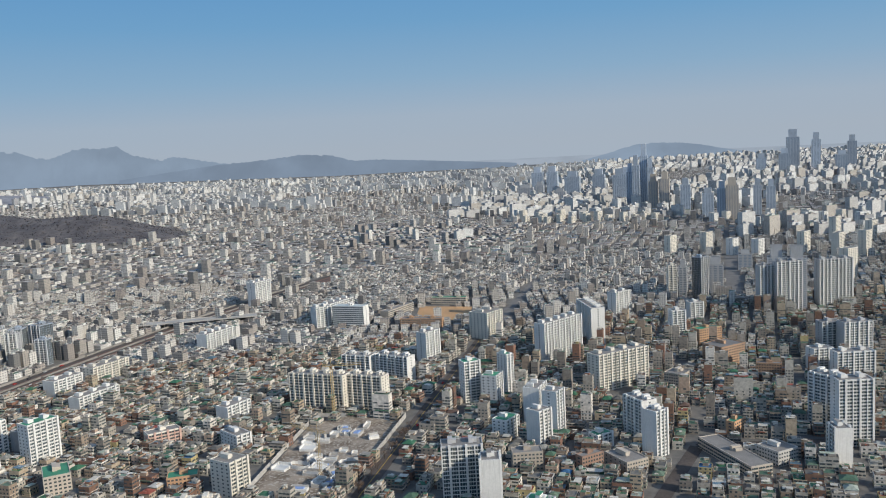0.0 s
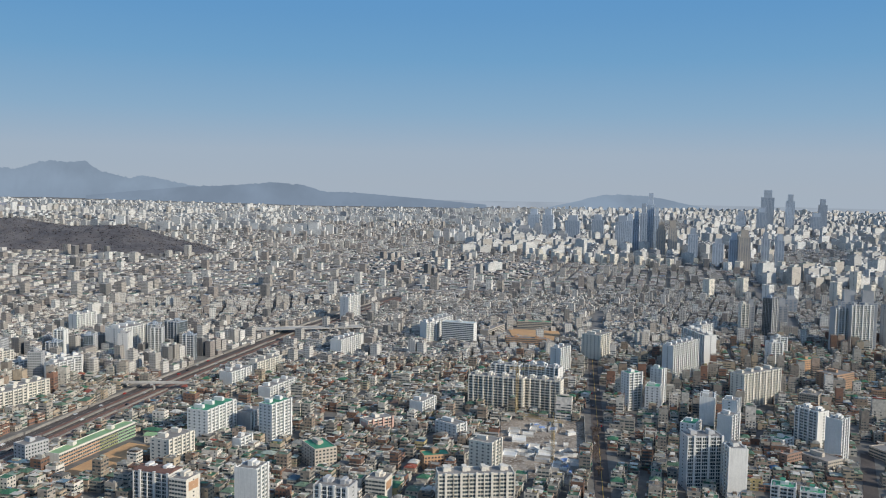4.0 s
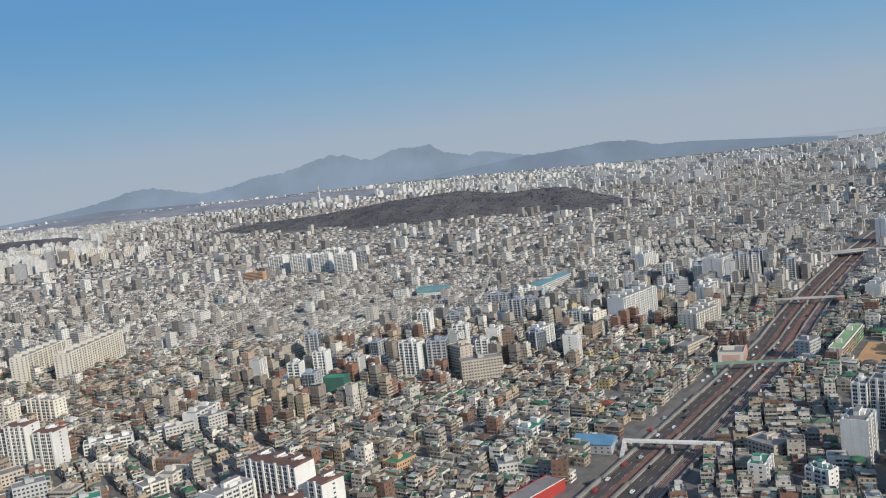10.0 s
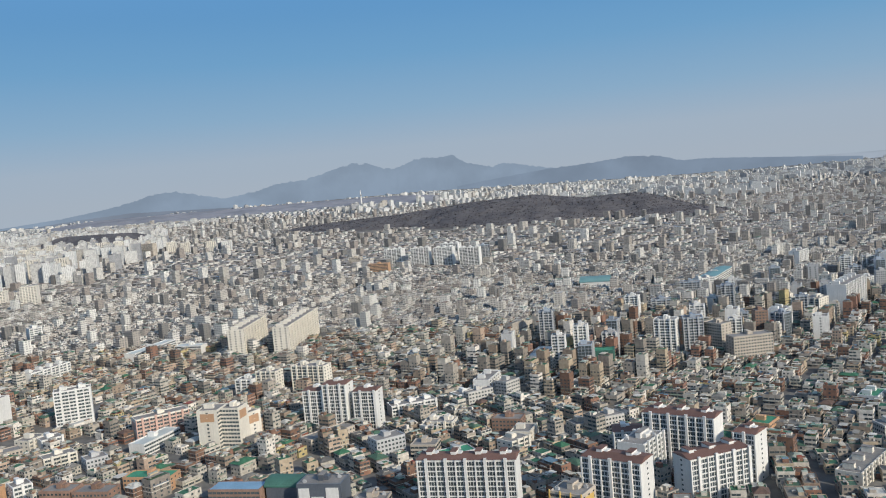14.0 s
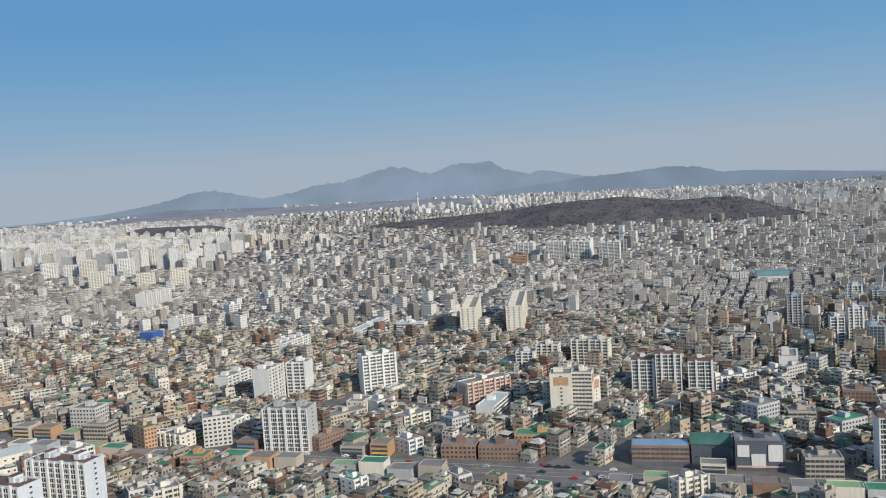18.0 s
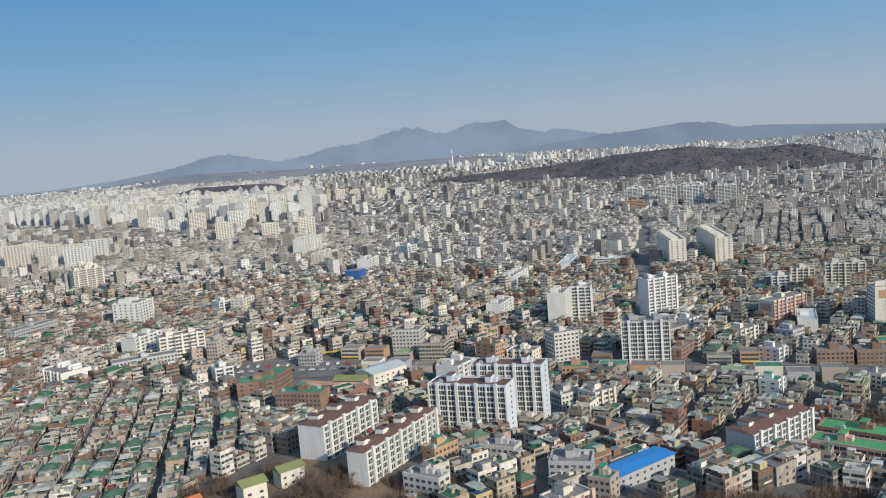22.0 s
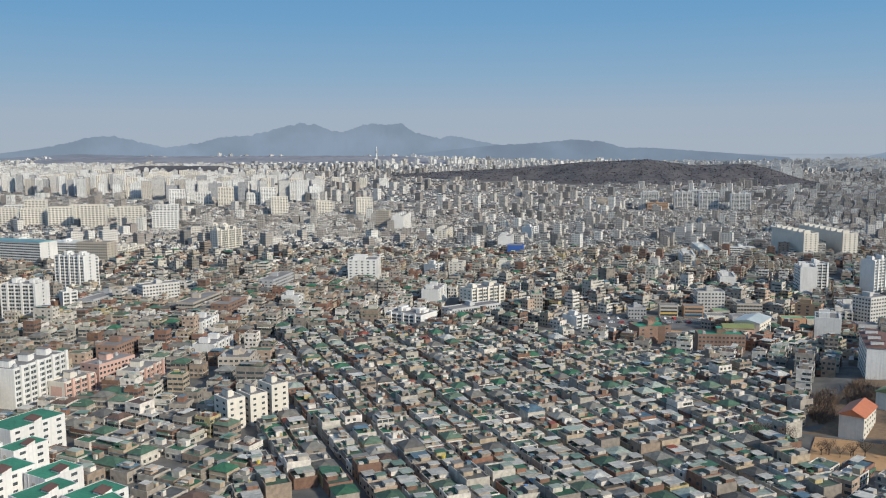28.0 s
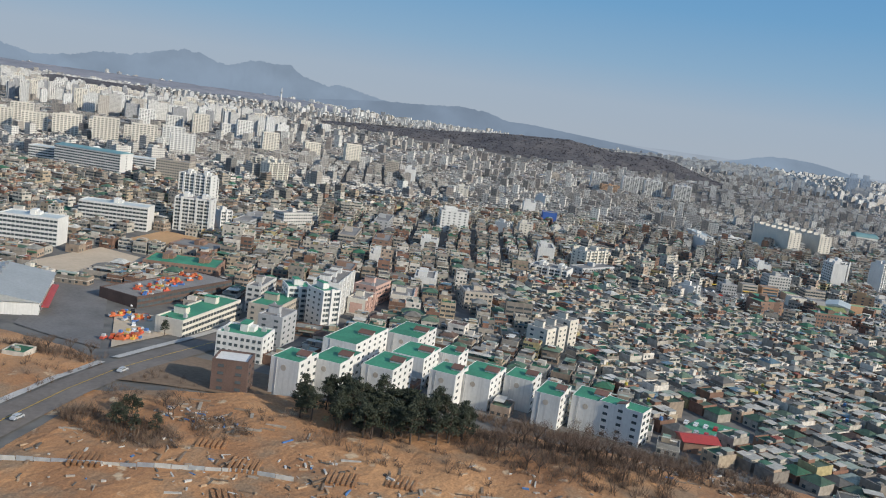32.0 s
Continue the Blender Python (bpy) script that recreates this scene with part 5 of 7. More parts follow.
# white sheeting round the pit, on an oval of posts
for cx_, cy_, ra_, rb_, turn_ in ((-143, 295, 6.5, 3.6, 20), (-163, 287, 4.6, 2.6, -10)):
    root = empty("pit_hoarding", cx_, cy_, turn_)
    for i in range(18):
        a0, a1 = i * math.tau / 18, (i + 1) * math.tau / 18
        p0, p1 = Vector((ra_ * math.cos(a0), rb_ * math.sin(a0))), Vector((ra_ * math.cos(a1), rb_ * math.sin(a1)))
        mid_, run_ = (p0 + p1) / 2, (p1 - p0).length
        put("sheet", boxes_mesh("sheet", [(-run_ / 2 + 0.02, run_ / 2 - 0.02, -0.05, 0.05, -0.4, 1.5 + 0.2 * (i % 2), 0, 0)], [M_WHITE]), None, root, at=pose(mid_.x, mid_.y, 0, 0, 0, math.degrees(math.atan2(p1.y - p0.y, p1.x - p0.x))))
        if i % 2 == 0:
            part("post", boxes((p0.x - 0.06, p0.x + 0.06, p0.y - 0.06, p0.y + 0.06, -0.4, 1.9)), M_METAL, root)
    tagged(root, "white sheeting on posts round a pit of the building site", "hoarding", "pit hoardings")

# ---- school grounds ----
M_ROOFSTEEL = plain("grey_green_sheet_roof", (0.24, 0.27, 0.265), 0.45, 0.2, 0.6)
M_ROOFLAWN = plain("pale_green_roof", (0.27, 0.41, 0.21), 0.7, 0.3, 0.6)
M_PANELGREEN = plain("green_panel", (0.25, 0.42, 0.24), 0.7, 0.15, 0.6)
patch("school_yard", ((-220, 569), (-180, 571), (-193, 622), (-234, 617)), M_SAND, 0.2, "orange sand school yard", "school yard")


def hall(x, y, rot, L, D, h, wall, roof, label, kind="school_hall", rise=0.28):
    """A plain hall under a low pitched metal roof."""
    root = empty(kind, x, y, rot)
    part("wall_shell", shell_mesh(L, D, h, wall, drop=0.1), wall, root)
    bm = bmesh.new()
    e = 0.4
    v = [bm.verts.new(p) for p in ((-L / 2 - e, -D / 2 - e, h), (L / 2 + e, -D / 2 - e, h), (L / 2 + e, D / 2 + e, h), (-L / 2 - e, D / 2 + e, h), (-L / 2 - e, 0, h + D * rise), (L / 2 + e, 0, h + D * rise))]
    for q in ((0, 1, 5, 4), (2, 3, 4, 5), (1, 2, 5), (3, 0, 4), (3, 2, 1, 0)):
        bm.faces.new([v[i] for i in q])
    part("roof", bm, roof, root)
    tagged(put("window_grid", boxes_mesh("window_grid", side_specs("small", L, D, max(1, int(h / STOREY)), 0, bay=2.2) + side_specs("small", L, D, max(1, int(h / STOREY)), 2, bay=2.2), [wall, M_GLASS]), None, root), kind="stuff")
    tagged(root, label, "hall")
    keep_clear(x, y, rot, L, D)
    return root


def arch_hall(x, y, rot, L, D, h, wall, roof, label):
    root = empty("sports_hall", x, y, rot)
    part("wall_shell", shell_mesh(L, D, h, wall, drop=0.1), wall, root)
    bm = bmesh.new()
    k = 14
    prof = [(math.cos(math.pi * i / k) * (D / 2 + 0.4), h + math.sin(math.pi * i / k) * D * 0.26) for i in range(k + 1)]
    a = [bm.verts.new((-L / 2 - 0.4, p, z)) for p, z in prof]
    c = [bm.verts.new((L / 2 + 0.4, p, z)) for p, z in prof]
    for i in range(k):
        bm.faces.new((a[i], a[i + 1], c[i + 1], c[i]))
    bm.faces.new(a)
    bm.faces.new(c[::-1])
    bmesh.ops.recalc_face_normals(bm, faces=bm.faces)
    part("vault_roof", bm, roof, root)
    tagged(put("window_grid", boxes_mesh("window_grid", side_specs("small", L, D, 2, 0) + side_specs("small", L, D, 2, 2), [wall, M_GLASS]), None, root), kind="stuff")
    tagged(root, label, "hall")
    keep_clear(x, y, rot, L, D)
    return root


def school(x, y, rot, L, D, n, wall, label, roof=None):
    return block("school_building", x, y, rot, L, D, n, wall, roof or M_ROOFGREEN, "strip", "strip", label, huts=2, trim=M_WHITE)


school(-214, 630, 6, 28, 7, 4, M_BEIGE, "long school building behind an orange yard")
school(-207, 548, 6, 30, 7, 4, M_ORANGE, "orange and grey school building beside the yard", M_ROOFGREY)
school(-240, 585, 80, 36, 7, 4, M_BEIGE, "long beige school wing with an olive roof", M_ROOFGREY)
coloured = school(-334, 226, 89, 48, 6, 4, M_CREAM, "school with orange, yellow and green panels and a pale green roof", M_ROOFLAWN)
for i in range(8):
    for k in range(4):
        part("painted_panel", boxes((-23.5 + i * 5.9, -23.5 + (i + 1) * 5.9 - 0.2, -3.08, -2.98, k * STOREY - 0.1, k * STOREY + 0.46)), (M_ORANGE, M_ORANGE, M_ROOFYELLOW, M_PANELGREEN)[(i // 2) % 4], coloured)
patch("school_yard", ((-327, 197), (-312, 197), (-311, 240), (-327, 240)), M_SAND, 0.2, "ochre sand yard beside the coloured school", "school yard")
arch_hall(-640, 330, 20, 22, 14, 5, M_WHITE, M_TEAL, "white hall with a teal vaulted roof")
hall(-386, 66, 8, 13, 8, 3.4, M_GREY, M_ROOFBLUE, "low shed with a blue metal roof")
patch("school_yard", ((-598, -192), (-578, -192), (-576, -172), (-594, -176)), M_SAND, 0.2, "tan school yard with bare trees", "school yard")
arch_hall(-548, -90, 20, 11, 8, 6, M_DARK, M_GREENNET, "dark hall with a green vaulted roof on the main street")
arch_hall(-573.5, -178, 100, 16, 12, 4.2, M_CREAM, M_ROOFSTEEL, "sports hall with a grey vaulted roof")
M_ROOFBRIGHT = plain("bright_green_roof", (0.085, 0.33, 0.13), 0.7, 0.3, 0.6)
school(-585, -200, -6, 40, 7, 3, M_BROWN, "long school wing with a bright green roof", M_ROOFBRIGHT)
school(-590, -214, -6, 28, 6, 3, M_PINK, "school wing with a bright green roof", M_ROOFBRIGHT)
# solid block that stands for the green mesh box of a golf driving net
netted = block("netted_building", -529, 94, 20, 11, 8, 6, M_GREENNET, M_ROOFGREEN, None, None, "dark green golf driving net, built as a solid block", huts=0)

M_ROOFVIVID = plain("vivid_blue_roof", (0.03, 0.24, 0.60), 0.45, 0.2, 0.6)
M_BROWNEARTH = plain("brown_earth", (0.21, 0.145, 0.095), 0.95, 0.35, 0.4, obj_var=0.0)
# brown brick church with twin shafts and a spire beside the expressway
church = empty("church", -376.4, 211.6, 12)
part("nave", boxes((-2.2, 2.2, 1.5, 7.5, -1.5, 4.6)), M_DARKBRICK, church)
for sx in (-1.0, 1.0):
    part("tower_shaft", boxes((sx - 0.62, sx + 0.62, -1.3, 1.5, -1.5, 8.6 + 0.8 * (sx > 0))), M_DARKBRICK, church)
part("belfry", boxes((-0.38, 0.38, -1.0, 1.1, -1.5, 9.9)), M_BROWN, church)
bm = bmesh.new()
bmesh.ops.create_cone(bm, segments=4, radius1=0.55, radius2=0.02, depth=2.4, cap_ends=True, matrix=Matrix.Translation((0, 0, 11.1)))
part("spire", bm, M_ROOFBROWN, church, "pointed brown spire")
part("nave_roof", boxes((-2.4, 2.4, 1.6, 7.7, 4.6, 4.8)), M_ROOFGREY, church)
for i in range(3):
    part("window", boxes((-2.24, -2.2, 2.4 + i * 1.7, 3.2 + i * 1.7, 1.0, 3.4)), M_GLASS, church)
tagged(church, "brown brick church with twin shafts and a thin spire", "church")
keep_clear(-377, 214, 12, 6, 12)
hall(-315.5, 245.5, 4, 12, 5, 3.4, M_CREAM, M_ROOFLAWN, "cream school hall with a pale green pitched roof", rise=0.16)

# school with the ochre court, and its halls
block("school_building", -744, -232, 18, 15, 7, 4, M_BROWN, M_ROOFGREEN, "punched", "punched", "brown brick school wing with a green roof", huts=1)
block("school_building", -768, -222, 108, 18, 6, 4, M_BROWN, M_ROOFGREEN, "punched", "punched", "brown brick school wing with a green roof", huts=1)
patch("school_court", ((-764, -218), (-742, -211), (-745, -202), (-768, -208)), M_SAND, 0.25, "ochre school court", "school yard")
hall(-737, -203, 80, 14, 9, 6.5, M_CREAM, M_ROOFLIGHT, "school hall with a pale metal roof", rise=0.12)
hall(-741, -213, 20, 10, 6, 5.0, M_PINK, M_ROOFYELLOW, "pink hall with a yellow-green roof", rise=0.2)
block("church_hall", -768, -228, 40, 12, 8, 4, M_BROWN, M_ROOFGREEN, "small", "small", "dark brown brick hall with a green flat roof", huts=1)
hall(-702.6, -310.8, 77, 11.0, 5.2, 4.8, M_CREAM, M_ROOFORANGE, "cream house with a bright orange roof", rise=0.3)
block("pavilion", -692, -319.5, 20, 7.5, 6.5, 2, M_BROWN, M_ROOFCYAN, "small", "small", "low pavilion with a pale cyan hipped roof", huts=0, caps=M_ROOFCYAN)
hall(-696, -296, 70, 5.2, 4.2, 4.0, M_CREAM, M_ROOFYELLOW, "cream house with an olive roof", rise=0.25)
hall(-693.5, -287.5, 72, 5.6, 3.8, 3.6, M_CREAM, M_ROOFYELLOW, "cream house with an olive roof", rise=0.25)
patch("earth_yard", ((-712, -332), (-688, -330), (-687, -317), (-711, -317)), M_SAND, 0.22, "bare orange earth yard with a kerb", "yard")
patch("earth_yard", ((-716, -316), (-672, -312), (-664, -276), (-702, -274)), M_BROWNEARTH, 0.12, "brown bare earth under winter trees", "yard")
patch("earth_yard", ((-688, -308), (-672, -304), (-668, -290), (-682, -288)), M_DIRT, 0.2, "bare orange earth among winter trees", "yard")
hall(-628.8, -252.4, 72, 17, 5.5, 3.4, M_GREY, M_ROOFVIVID, "long market hall with a bright blue metal roof", rise=0.05)

# depot with parked cars beside the school, and the wide crossing of the main street
patch("car_park", ((-808, -203), (-769, -181), (-758, -197), (-786, -216)), M_ASPHALT, 0.14, "dark asphalt car park full of parked cars", "car park")
for i in range(26):
    u, v = (i % 12) / 12.0 + 0.03, (0.16, 0.5, 0.84)[i // 12]
    put_car(-808 + 39 * u + 19 * v, -203 + 22 * u - 14.5 * v, 30 + (90 if i // 12 != 1 else 0))
root = empty("bus_shelter", -783.5, -178.8, 32)
part("shelter_roof", boxes((-5.5, 5.5, -0.7, 0.7, 1.7, 1.9, 0, True)), M_YELLOW, root, "yellow shelter roof")
for sx in (-5.0, -1.7, 1.7, 5.0):
    part("post", boxes((sx - 0.08, sx + 0.08, -0.08, 0.08, -0.3, 1.7)), M_METAL, root)
tagged(root, "long yellow shelter roof on posts at the car park", "shelter")
keep_clear(-783.5, -178.8, 32, 11, 2)
patch("crossing", ((-603, -121), (-569, -109), (-566, -128), (-597, -138)), M_ASPHALT, 0.14, "dark asphalt crossing of the main street", "road")
for i in range(11):
    put_car(-600 + random.uniform(2, 30), -131 + random.uniform(0, 15), random.choice((18.9, 198.9, 108.9)))

# ---- earth slope at the end, road, yards and warehouse ----
M_ROOFGREYSHEET = plain("grey_sheet_roof", (0.36, 0.37, 0.36), 0.5, 0.2, 0.5, streak=0.2)
ware = hall(-957, -431, 125, 31, 22, 3.3, M_WHITE, M_ROOFGREYSHEET, "large white warehouse with a grey metal roof", "warehouse", 0.10)
for k, yy in enumerate((-2.2, 1.6)):
    bm = bmesh.new()
    bmesh.ops.create_cone(bm, segments=14, radius1=0.75, radius2=0.75, depth=0.12, cap_ends=True, matrix=Matrix.Translation((-15.58, yy, 2.3)) @ Matrix.Rotation(math.pi / 2, 4, "Y"))
    part("sign_disc", bm, M_ROOFRED, ware, "round red sign")
part("sign_bar", boxes((-15.62, -15.5, -1.1, 0.5, 2.0, 2.6)), M_ROOFRED, ware, "red sign bar")
for k in range(6):
    part("roof_vent", boxes((-12 + k * 5 - 0.4, -12 + k * 5 + 0.4, -0.4, 0.4, 5.2, 6.0)), M_METAL, ware)
part("loading_canopy", boxes((-14.0, 8.0, -12.9, -11.3, 1.8, 2.0)), M_ROOFRED, ware, "red and white loading canopy")
patch("sand_yard", ((-980, -397), (-960, -399), (-962, -364), (-982, -362)), M_SANDPALE, 0.2, "pale sandy school field", "school yard")
patch("sand_yard", ((-986, -350), (-964, -350), (-966, -316), (-990, -316)), M_SAND, 0.2, "sandy school field", "school yard")
patch("forecourt", ((-938, -446), (-910, -453), (-952, -396), (-962, -404)), M_ASPHALT, 0.15, "dark asphalt forecourt beside the warehouse", "yard")
patch("machine_yard", ((-931, -421), (-909, -451), (-909, -428), (-921, -417)), M_SANDPALE, 0.18, "sandy yard full of orange machines", "yard")
keep_clear(-922, -436, 0, 66, 52)
keep_clear(-880, -452, 0, 34, 24)
keep_clear(-884, -468, 0, 30, 24)
patch("forecourt", ((-893, -470), (-868, -462), (-872, -446), (-893, -446)), M_BROWNEARTH, 0.1, "brown earth and gravel round the corner building", "yard")
keep_clear(-935, -457, 0, 56, 16)
deck = block("parking_deck", -933, -396, 81, 36, 13, 2, M_DARKBRICK, M_ROOFGREY, "strip", "strip", "low dark brown building with orange machines parked on its roof", huts=0, drop=0.3)
school(-910, -417, 92, 27, 7, 3, M_CREAM, "long cream commercial building with a green roof")
block("car_hall", -948, -366, 20, 22, 14, 2, M_BROWN, M_ROOFGREEN, "punched", "punched", "low brown brick building with a green flat roof", huts=2)
block("car_hall", -960, -340, 10, 16, 12, 2, M_BROWN, M_ROOFGREY, "punched", "punched", "low brown brick building with a grey roof", huts=1)
block("corner_building", -876, -460, 18, 6.5, 6, 4, M_DARKBRICK, M_WHITE, "small", "punched", "dark brown brick corner building with a white roof", huts=0, ends="small")
block("corner_building", -887, -436, 10, 10, 8, 4, M_WHITE, M_ROOFGREEN, "punched", "punched", "white building with a green roof", huts=1, ends="small")
block("corner_building", -890, -416, 95, 9, 6, 5, M_GREY, M_ROOFGREY, "small", "punched", "grey five-storey building with small windows", huts=1, ends="small")
block("office_building", -900, -398, 95, 16, 8, 4, M_BEIGE, M_ROOFGREEN, "punched", "punched", "beige four-storey office building with a green roof", huts=1, ends="small")
block("office_building", -891, -352, 90, 13, 7, 4, M_PINK, M_ROOFGREY, "punched", "punched", "salmon four-storey building with square windows", huts=1, ends="small")
for x, y, n in ((-835.2, -367.6, 5), (-833.0, -362.1, 5), (-830.8, -356.8, 6)):
    block("apartment_building", x, y, 68, 4.6, 6.4, n, M_CREAM, M_ROOFGREY, "small", "small", "narrow cream apartment house in a row of three", huts=1, ends="small", group="three cream houses")
hall(-793, -423, 20, 7, 5, 2.6, M_BROWN, M_ROOFRED, "small house under a bright red roof", rise=0.16)
patch("car_park", ((-798, -412), (-784, -414), (-781, -397), (-792, -395)), M_ROOFGREEN, 0.16, "green painted car park", "car park")
for i in range(12):
    put_car(-795 + (i % 6) * 2.1, -409 + (i // 6) * 7.0, 80)


def lawn_roof_block(x, y, rot, L, D, n, front="small", ends=None):
    """White apartment block whose flat green roof has a thin rim and a brown lean-to stair head with a white side."""
    root = empty("apartment_building", x, y, rot)
    H = n * STOREY + 0.3
    part("wall_shell", shell_mesh(L, D, H, M_WHITE, drop=0.1, rim=0.12), M_WHITE, root)
    part("roof", boxes((-L / 2 + 0.1, L / 2 - 0.1, -D / 2 + 0.1, D / 2 - 0.1, H - 0.6, H - 0.06)), M_ROOFGREEN, root)
    single_windows(root, front, L, D, n, 0, M_WHITE, 0.0, 3.0)
    if ends:
        single_windows(root, ends, D, L, n, 1, M_WHITE, 0.0, 3.2)
    bm = bmesh.new()
    v = [bm.verts.new(p) for p in ((-0.9, -D / 2, H), (0.9, -D / 2, H), (0.9, -0.6, H), (-0.9, -0.6, H), (-0.9, -D / 2, H + 0.35), (0.9, -D / 2, H + 0.8), (0.9, -0.6, H + 0.8), (-0.9, -0.6, H + 0.35))]
    for q in ((0, 1, 5, 4), (1, 2, 6, 5), (2, 3, 7, 6), (3, 0, 4, 7)):
        bm.faces.new([v[i] for i in q])
    head = part("stair_head", bm, M_WHITE, root)
    bm = bmesh.new()
    v = [bm.verts.new(p) for p in ((-1.0, -D / 2 - 0.1, H + 0.33), (1.0, -D / 2 - 0.1, H + 0.83), (1.0, -0.5, H + 0.83), (-1.0, -0.5, H + 0.33), (-1.0, -D / 2 - 0.1, H + 0.43), (1.0, -D / 2 - 0.1, H + 0.93), (1.0, -0.5, H + 0.93), (-1.0, -0.5, H + 0.43))]
    for q in ((3, 2, 1, 0), (4, 5, 6, 7), (0, 1, 5, 4), (1, 2, 6, 5), (2, 3, 7, 6), (3, 0, 4, 7)):
        bm.faces.new([v[i] for i in q])
    part("hut_roof", bm, M_ROOFBROWN, head)
    bm = bmesh.new()
    bmesh.ops.create_cone(bm, segments=14, radius1=0.55, radius2=0.55, depth=0.06, cap_ends=True, matrix=Matrix.Translation((-L / 2 - 0.03, 0.2, H - 1.7)) @ Matrix.Rotation(math.pi / 2, 4, "Y"))
    part("emblem", bm, M_BEIGE, root, "faded round emblem")
    part("drain_pipe", boxes((-L / 2 - 0.09, -L / 2, D * 0.28 - 0.05, D * 0.28 + 0.05, -1.0, H)), M_GREY, root)
    tagged(root, "white five-storey apartment block with a bright green roof", "apartments", "green-roofed apartments")
    keep_clear(x, y, rot, L, D)


for x, y, rot, L, D in ((-867, -453.5, 88, 7.7, 5.8), (-862, -445.5, 88, 10, 6.2), (-853.5, -439.5, 88, 11, 6.5), (-842.6, -433, 86, 7.5, 5.5), (-837, -427, 86, 11, 6.8), (-829.5, -421.2, 85, 7.5, 6),
                        (-821.8, -429.5, 85, 9, 5.2), (-814.5, -425.6, 84, 8, 6.2), (-853.4, -421.5, 88, 11, 7.5), (-847.2, -413.5, 88, 7.5, 4.8), (-869, -418, 88, 18, 8), (-861, -402, 88, 13, 8)):
    lawn_roof_block(x, y, rot, L, D, 5)
lawn_roof_block(-807.6, -428.6, -16, 9, 4.8, 5, ends="punched")

# slim towers along the avenue
for i in range(46):
    k = random.random()
    x, y = -560 + 130 * k + random.uniform(-45, 45), 90 + 340 * k + random.uniform(-30, 30)
    if not bool(free(np.array([x]), np.array([y]), 4.0)[0]):
        continue
    style = random.choice((W, G, G, GR, DK, DK, W))
    style(x, y, random.choice((20, 110, 12, 100)), random.uniform(6, 8.5), random.uniform(5, 6.5), random.randint(7, 13))

# ---- shops along the main street ----
SIGNS = (M_ROOFRED, M_ROOFBLUE, M_WHITE, M_YELLOW, M_ROOFGREEN, M_DARK)


def shop(x, y, rot, L, D, n, k):
    root = empty("shop_building", x, y, rot)
    H = n * STOREY + 0.3
    wall = (M_BEIGE, M_GREY, M_BROWN, M_BEIGE, M_GREY, M_ORANGE, M_CREAM)[k % 7]
    part("wall_shell", shell_mesh(L, D, H, wall, drop=0.25, rim=0.15), wall, root)
    part("roof", boxes((-L / 2 + 0.14, L / 2 - 0.14, -D / 2 + 0.14, D / 2 - 0.14, H - 0.6, H - 0.2)), (M_ROOFGREY, M_ROOFGREY, M_ROOFLAWN, M_ROOFGREY, M_ROOFGREEN)[k % 5], root)
    for i in range(n):
        part("window_band", boxes((-L * 0.45, L * 0.45, -D / 2 - 0.05, -D / 2 + 0.02, i * STOREY + 0.3, i * STOREY + 0.95)), M_GLASS, root)
    part("sign", boxes((-L * 0.46, L * 0.46, -D / 2 - 0.22, -D / 2 + 0.02, 1.0, 1.45)), SIGNS[(k * 5) % 6], root, ("red", "blue", "white", "yellow", "green", "dark")[(k * 5) % 6] + " shop sign")
    tagged(root, f"{WORDS[n]}-storey shop building with a coloured sign on the main street", "shop", "shops on the main street")
    keep_clear(x, y, rot, L, D, 0.6)


kx = -786.0
for k in range(70):
    side = 1 if k % 2 else -1
    kx += random.uniform(3.6, 5.2)
    if kx > -480:
        break
    L, D = random.uniform(6, 9), random.uniform(5, 6.5)
    off = 6.1 + D / 2
    sx_, sy_ = kx - side * off * 0.324, -196 + (kx + 800) * 0.3424 + side * off * 0.946
    if bool(free(np.array([sx_]), np.array([sy_]), 1.6)[0]):
        shop(sx_, sy_, 18.9 + (0 if side > 0 else 180), L, D, random.randint(2, 3), k)
block("hospital", -815, 862, 18, 14, 8, 5, M_WHITE, M_ROOFGREY, "punched", "punched", "white hospital building on the wooded hill", huts=1)


# ---- rows of small houses between straight alleys ----
def object_mat(name, stops, rough=0.85, var=0.3, scale=1.2):
    """Colour picked for each object, with blotches and stains."""
    m, n, l, b = nodes_of(name, rough)
    col = ramp_of(n, l, n.new("ShaderNodeObjectInfo").outputs["Random"], stops)
    col = mixed(n, l, 1.0, col, mixed(n, l, noise_of(n, l, scale, 5.0), (1 - var,) * 3, (1.0, 1.0, 1.0)), "MULTIPLY")
    l.new(col, b.inputs["Base Color"])
    return m


M_HWALL = object_mat("row_house_wall", WALL_STOPS)
M_HTOP = object_mat("row_house_shed", [(p_, tuple(v_ * 0.84 for v_ in c_)) for p_, c_ in TOP_STOPS], 0.65, 0.3)
M_HROOF = object_mat("row_house_roof", [(p_, tuple(v_ * (0.72 if max(c_) < 0.36 else 1.0) for v_ in c_)) for p_, c_ in ROOF_STOPS], 0.75, 0.4)
M_TANK = object_mat("water_tank_plastic", [(0.0, (0.60, 0.46, 0.08)), (0.35, (0.12, 0.25, 0.48)), (0.7, (0.62, 0.62, 0.60))], 0.5, 0.1)


